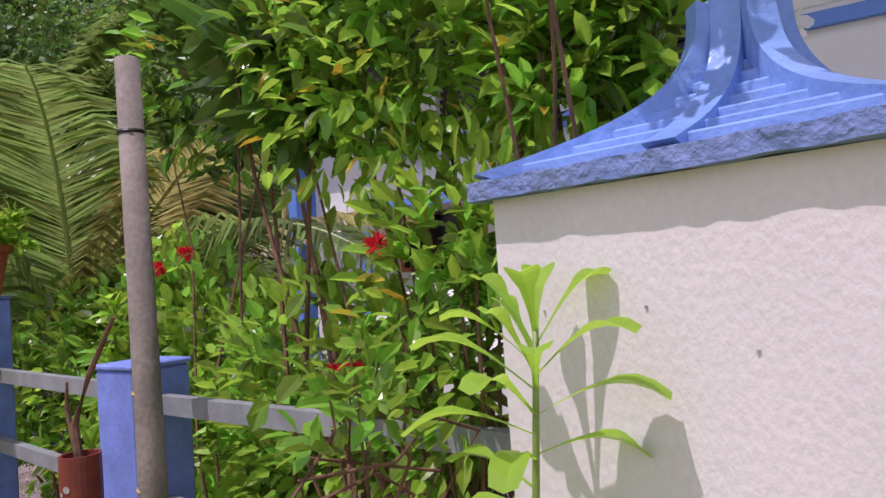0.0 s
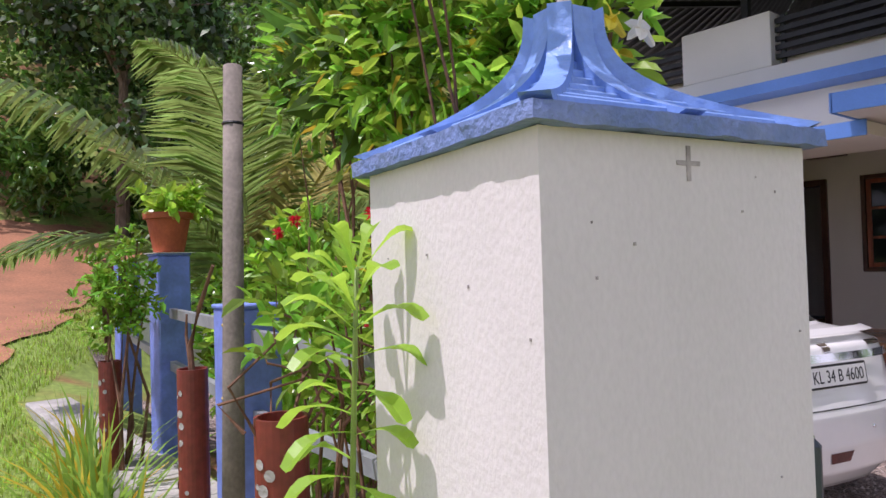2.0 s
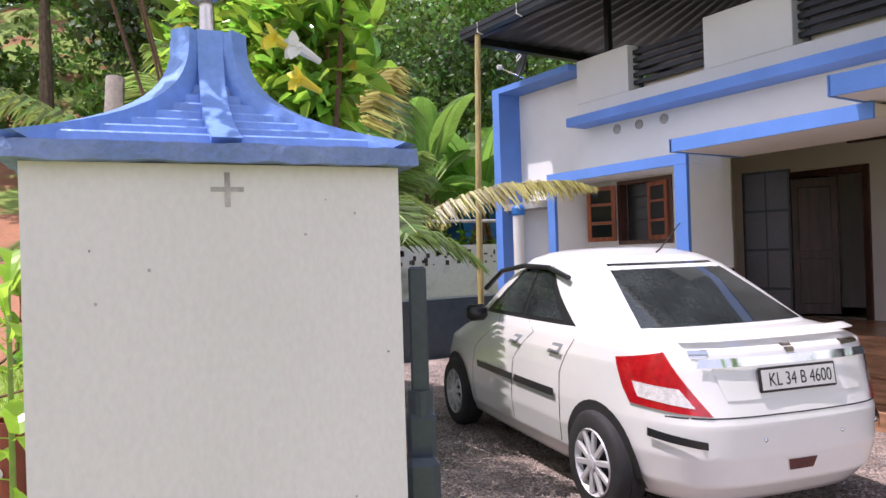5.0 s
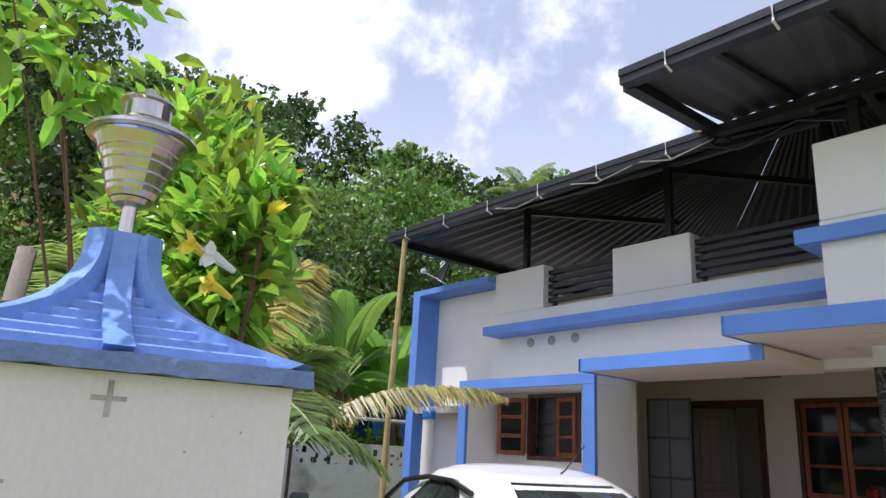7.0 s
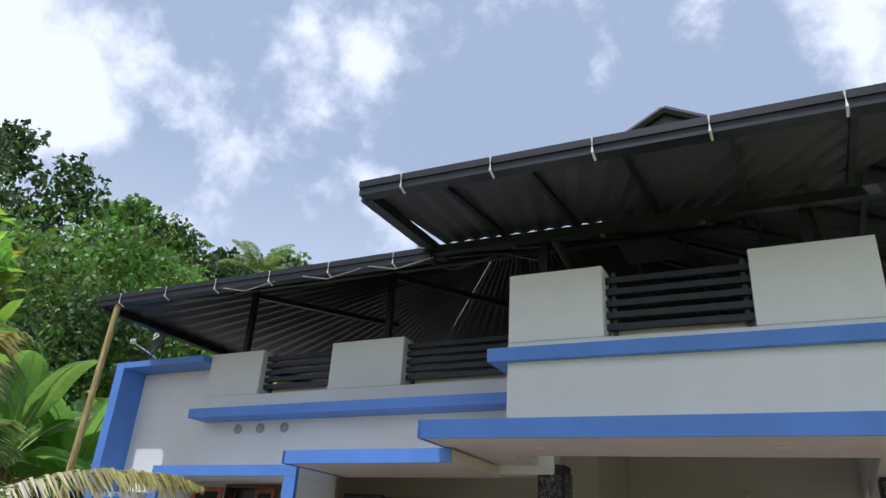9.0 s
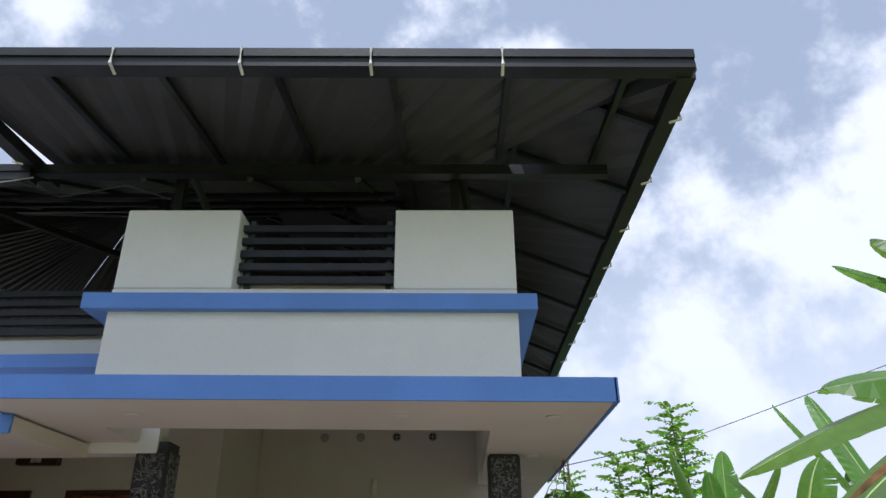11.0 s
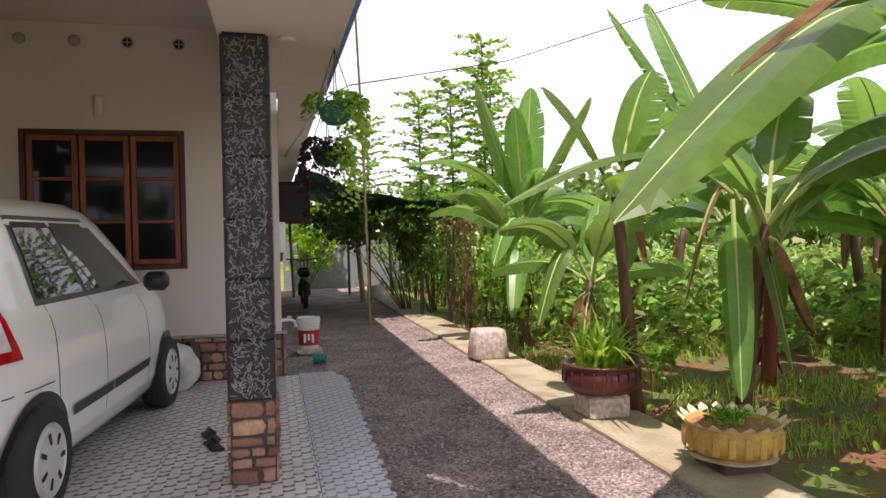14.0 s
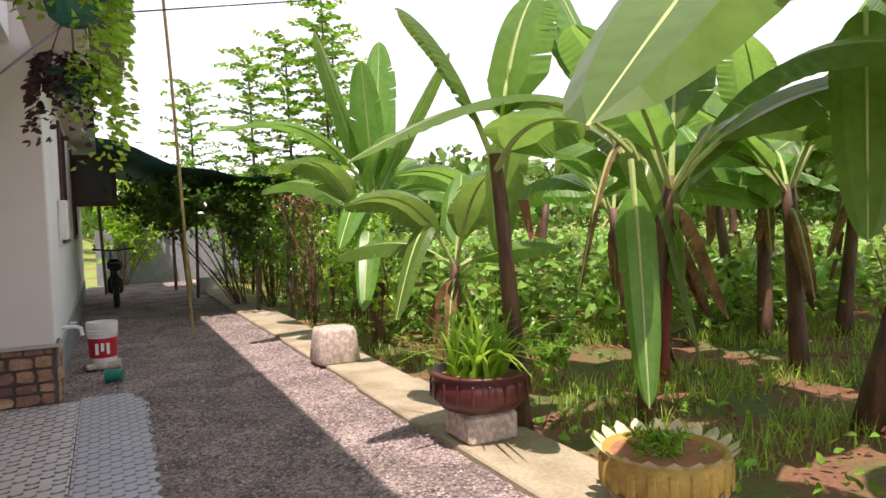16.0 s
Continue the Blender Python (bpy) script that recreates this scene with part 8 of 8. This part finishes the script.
# ---- porch floor tiles ----
def tile_material(name, base, dark, cx, cy):
    m = mat(name, base, 0.3, var=0.06, scale=4, fine=30, bump=0.02, rnd=0.05)
    nt = m.node_tree
    b = nt.nodes["Principled BSDF"]
    src = b.inputs["Base Color"].links[0].from_socket
    co = nt.nodes.new("ShaderNodeTexCoord")
    xyz = nt.nodes.new("ShaderNodeSeparateXYZ")
    nt.links.new(co.outputs["Object"], xyz.inputs[0])

    def op(kind, a, bb=None):
        q = nt.nodes.new("ShaderNodeMath")
        q.operation = kind
        for i, v in enumerate((a, bb)):
            if v is None:
                continue
            if isinstance(v, (int, float)):
                q.inputs[i].default_value = v
            else:
                nt.links.new(v, q.inputs[i])
        return q.outputs[0]

    v = op("DIVIDE", xyz.outputs[1], cy)
    row = op("FLOOR", v)
    u = op("ADD", op("DIVIDE", xyz.outputs[0], cx), op("MULTIPLY", row, 0.5))
    fu, fv = op("FRACT", u), op("FRACT", v)
    wave = op("MULTIPLY", op("SINE", op("MULTIPLY", fu, math.tau)), 0.17)
    off = op("ABSOLUTE", op("SUBTRACT", op("ADD", fv, wave), 0.5))
    waist = op("ADD", op("MULTIPLY", op("ABSOLUTE", op("SUBTRACT", fu, 0.33)), 0.75), 0.13)
    mask = op("MULTIPLY", op("LESS_THAN", off, waist), op("LESS_THAN", op("ABSOLUTE", op("SUBTRACT", fu, 0.33)), 0.27))
    tone = op("FRACT", op("MULTIPLY", op("ADD", op("FLOOR", u), op("MULTIPLY", row, 1.7)), 0.377))
    mask = op("MULTIPLY", mask, op("ADD", op("MULTIPLY", tone, 0.25), 0.75))
    mx = nt.nodes.new("ShaderNodeMix")
    mx.data_type = "RGBA"
    nt.links.new(mask, mx.inputs[0])
    nt.links.new(src, mx.inputs[6])
    mx.inputs[7].default_value = (*dark, 1)
    nt.links.new(mx.outputs[2], b.inputs["Base Color"])
    return m


M_T1 = tile_material("cream_patterned_tile", (0.68, 0.64, 0.60), (0.045, 0.045, 0.05), 0.135, 0.07)
M_T2 = tile_material("grey_patterned_tile", (0.55, 0.56, 0.58), (0.12, 0.13, 0.15), 0.125, 0.062)
fl = thing("floor_porch", (0, 0, 0), "patterned cream and grey tiles of the car porch", "floor", kind="structure")
ts = 0.5
bm = boxes((0.002, ts - 0.002, 0.002, ts - 0.002, -0.012, 0.0))
TILE = bpy.data.meshes.new("tile")
bm.to_mesh(TILE)
bm.free()
TILE.materials.append(M_T1)
for i in range(-2, 5):
    for j in range(9):
        ob = new("tile", TILE)
        ob.parent = fl
        ob.location = (0.05 + i * ts, 7.0 + j * ts, 0.0)
bm = bmesh.new()
n_ = 92
rows_ = []
for k in range(n_ + 1):
    y = 7.0 + k * 0.05
    edge = 2.93 + 0.024 * (y - 7.0) + (0.022 if (k // 2) % 2 else -0.005)
    if y > 11.2:
        edge -= (y - 11.2) * 0.35
    rows_.append([bm.verts.new((2.555, y, -0.012)), bm.verts.new((2.555, y, 0.0)), bm.verts.new((edge, y, 0.0)), bm.verts.new((edge, y, -0.03))])
for q, s in zip(rows_, rows_[1:]):
    for a in range(3):
        bm.faces.new((q[a], s[a], s[a + 1], q[a + 1]))
part("border_tile", bm, M_T2, fl, "grey patterned border tiles with a wavy edge")

gd.scale = (0.86, 0.86, 0.86)
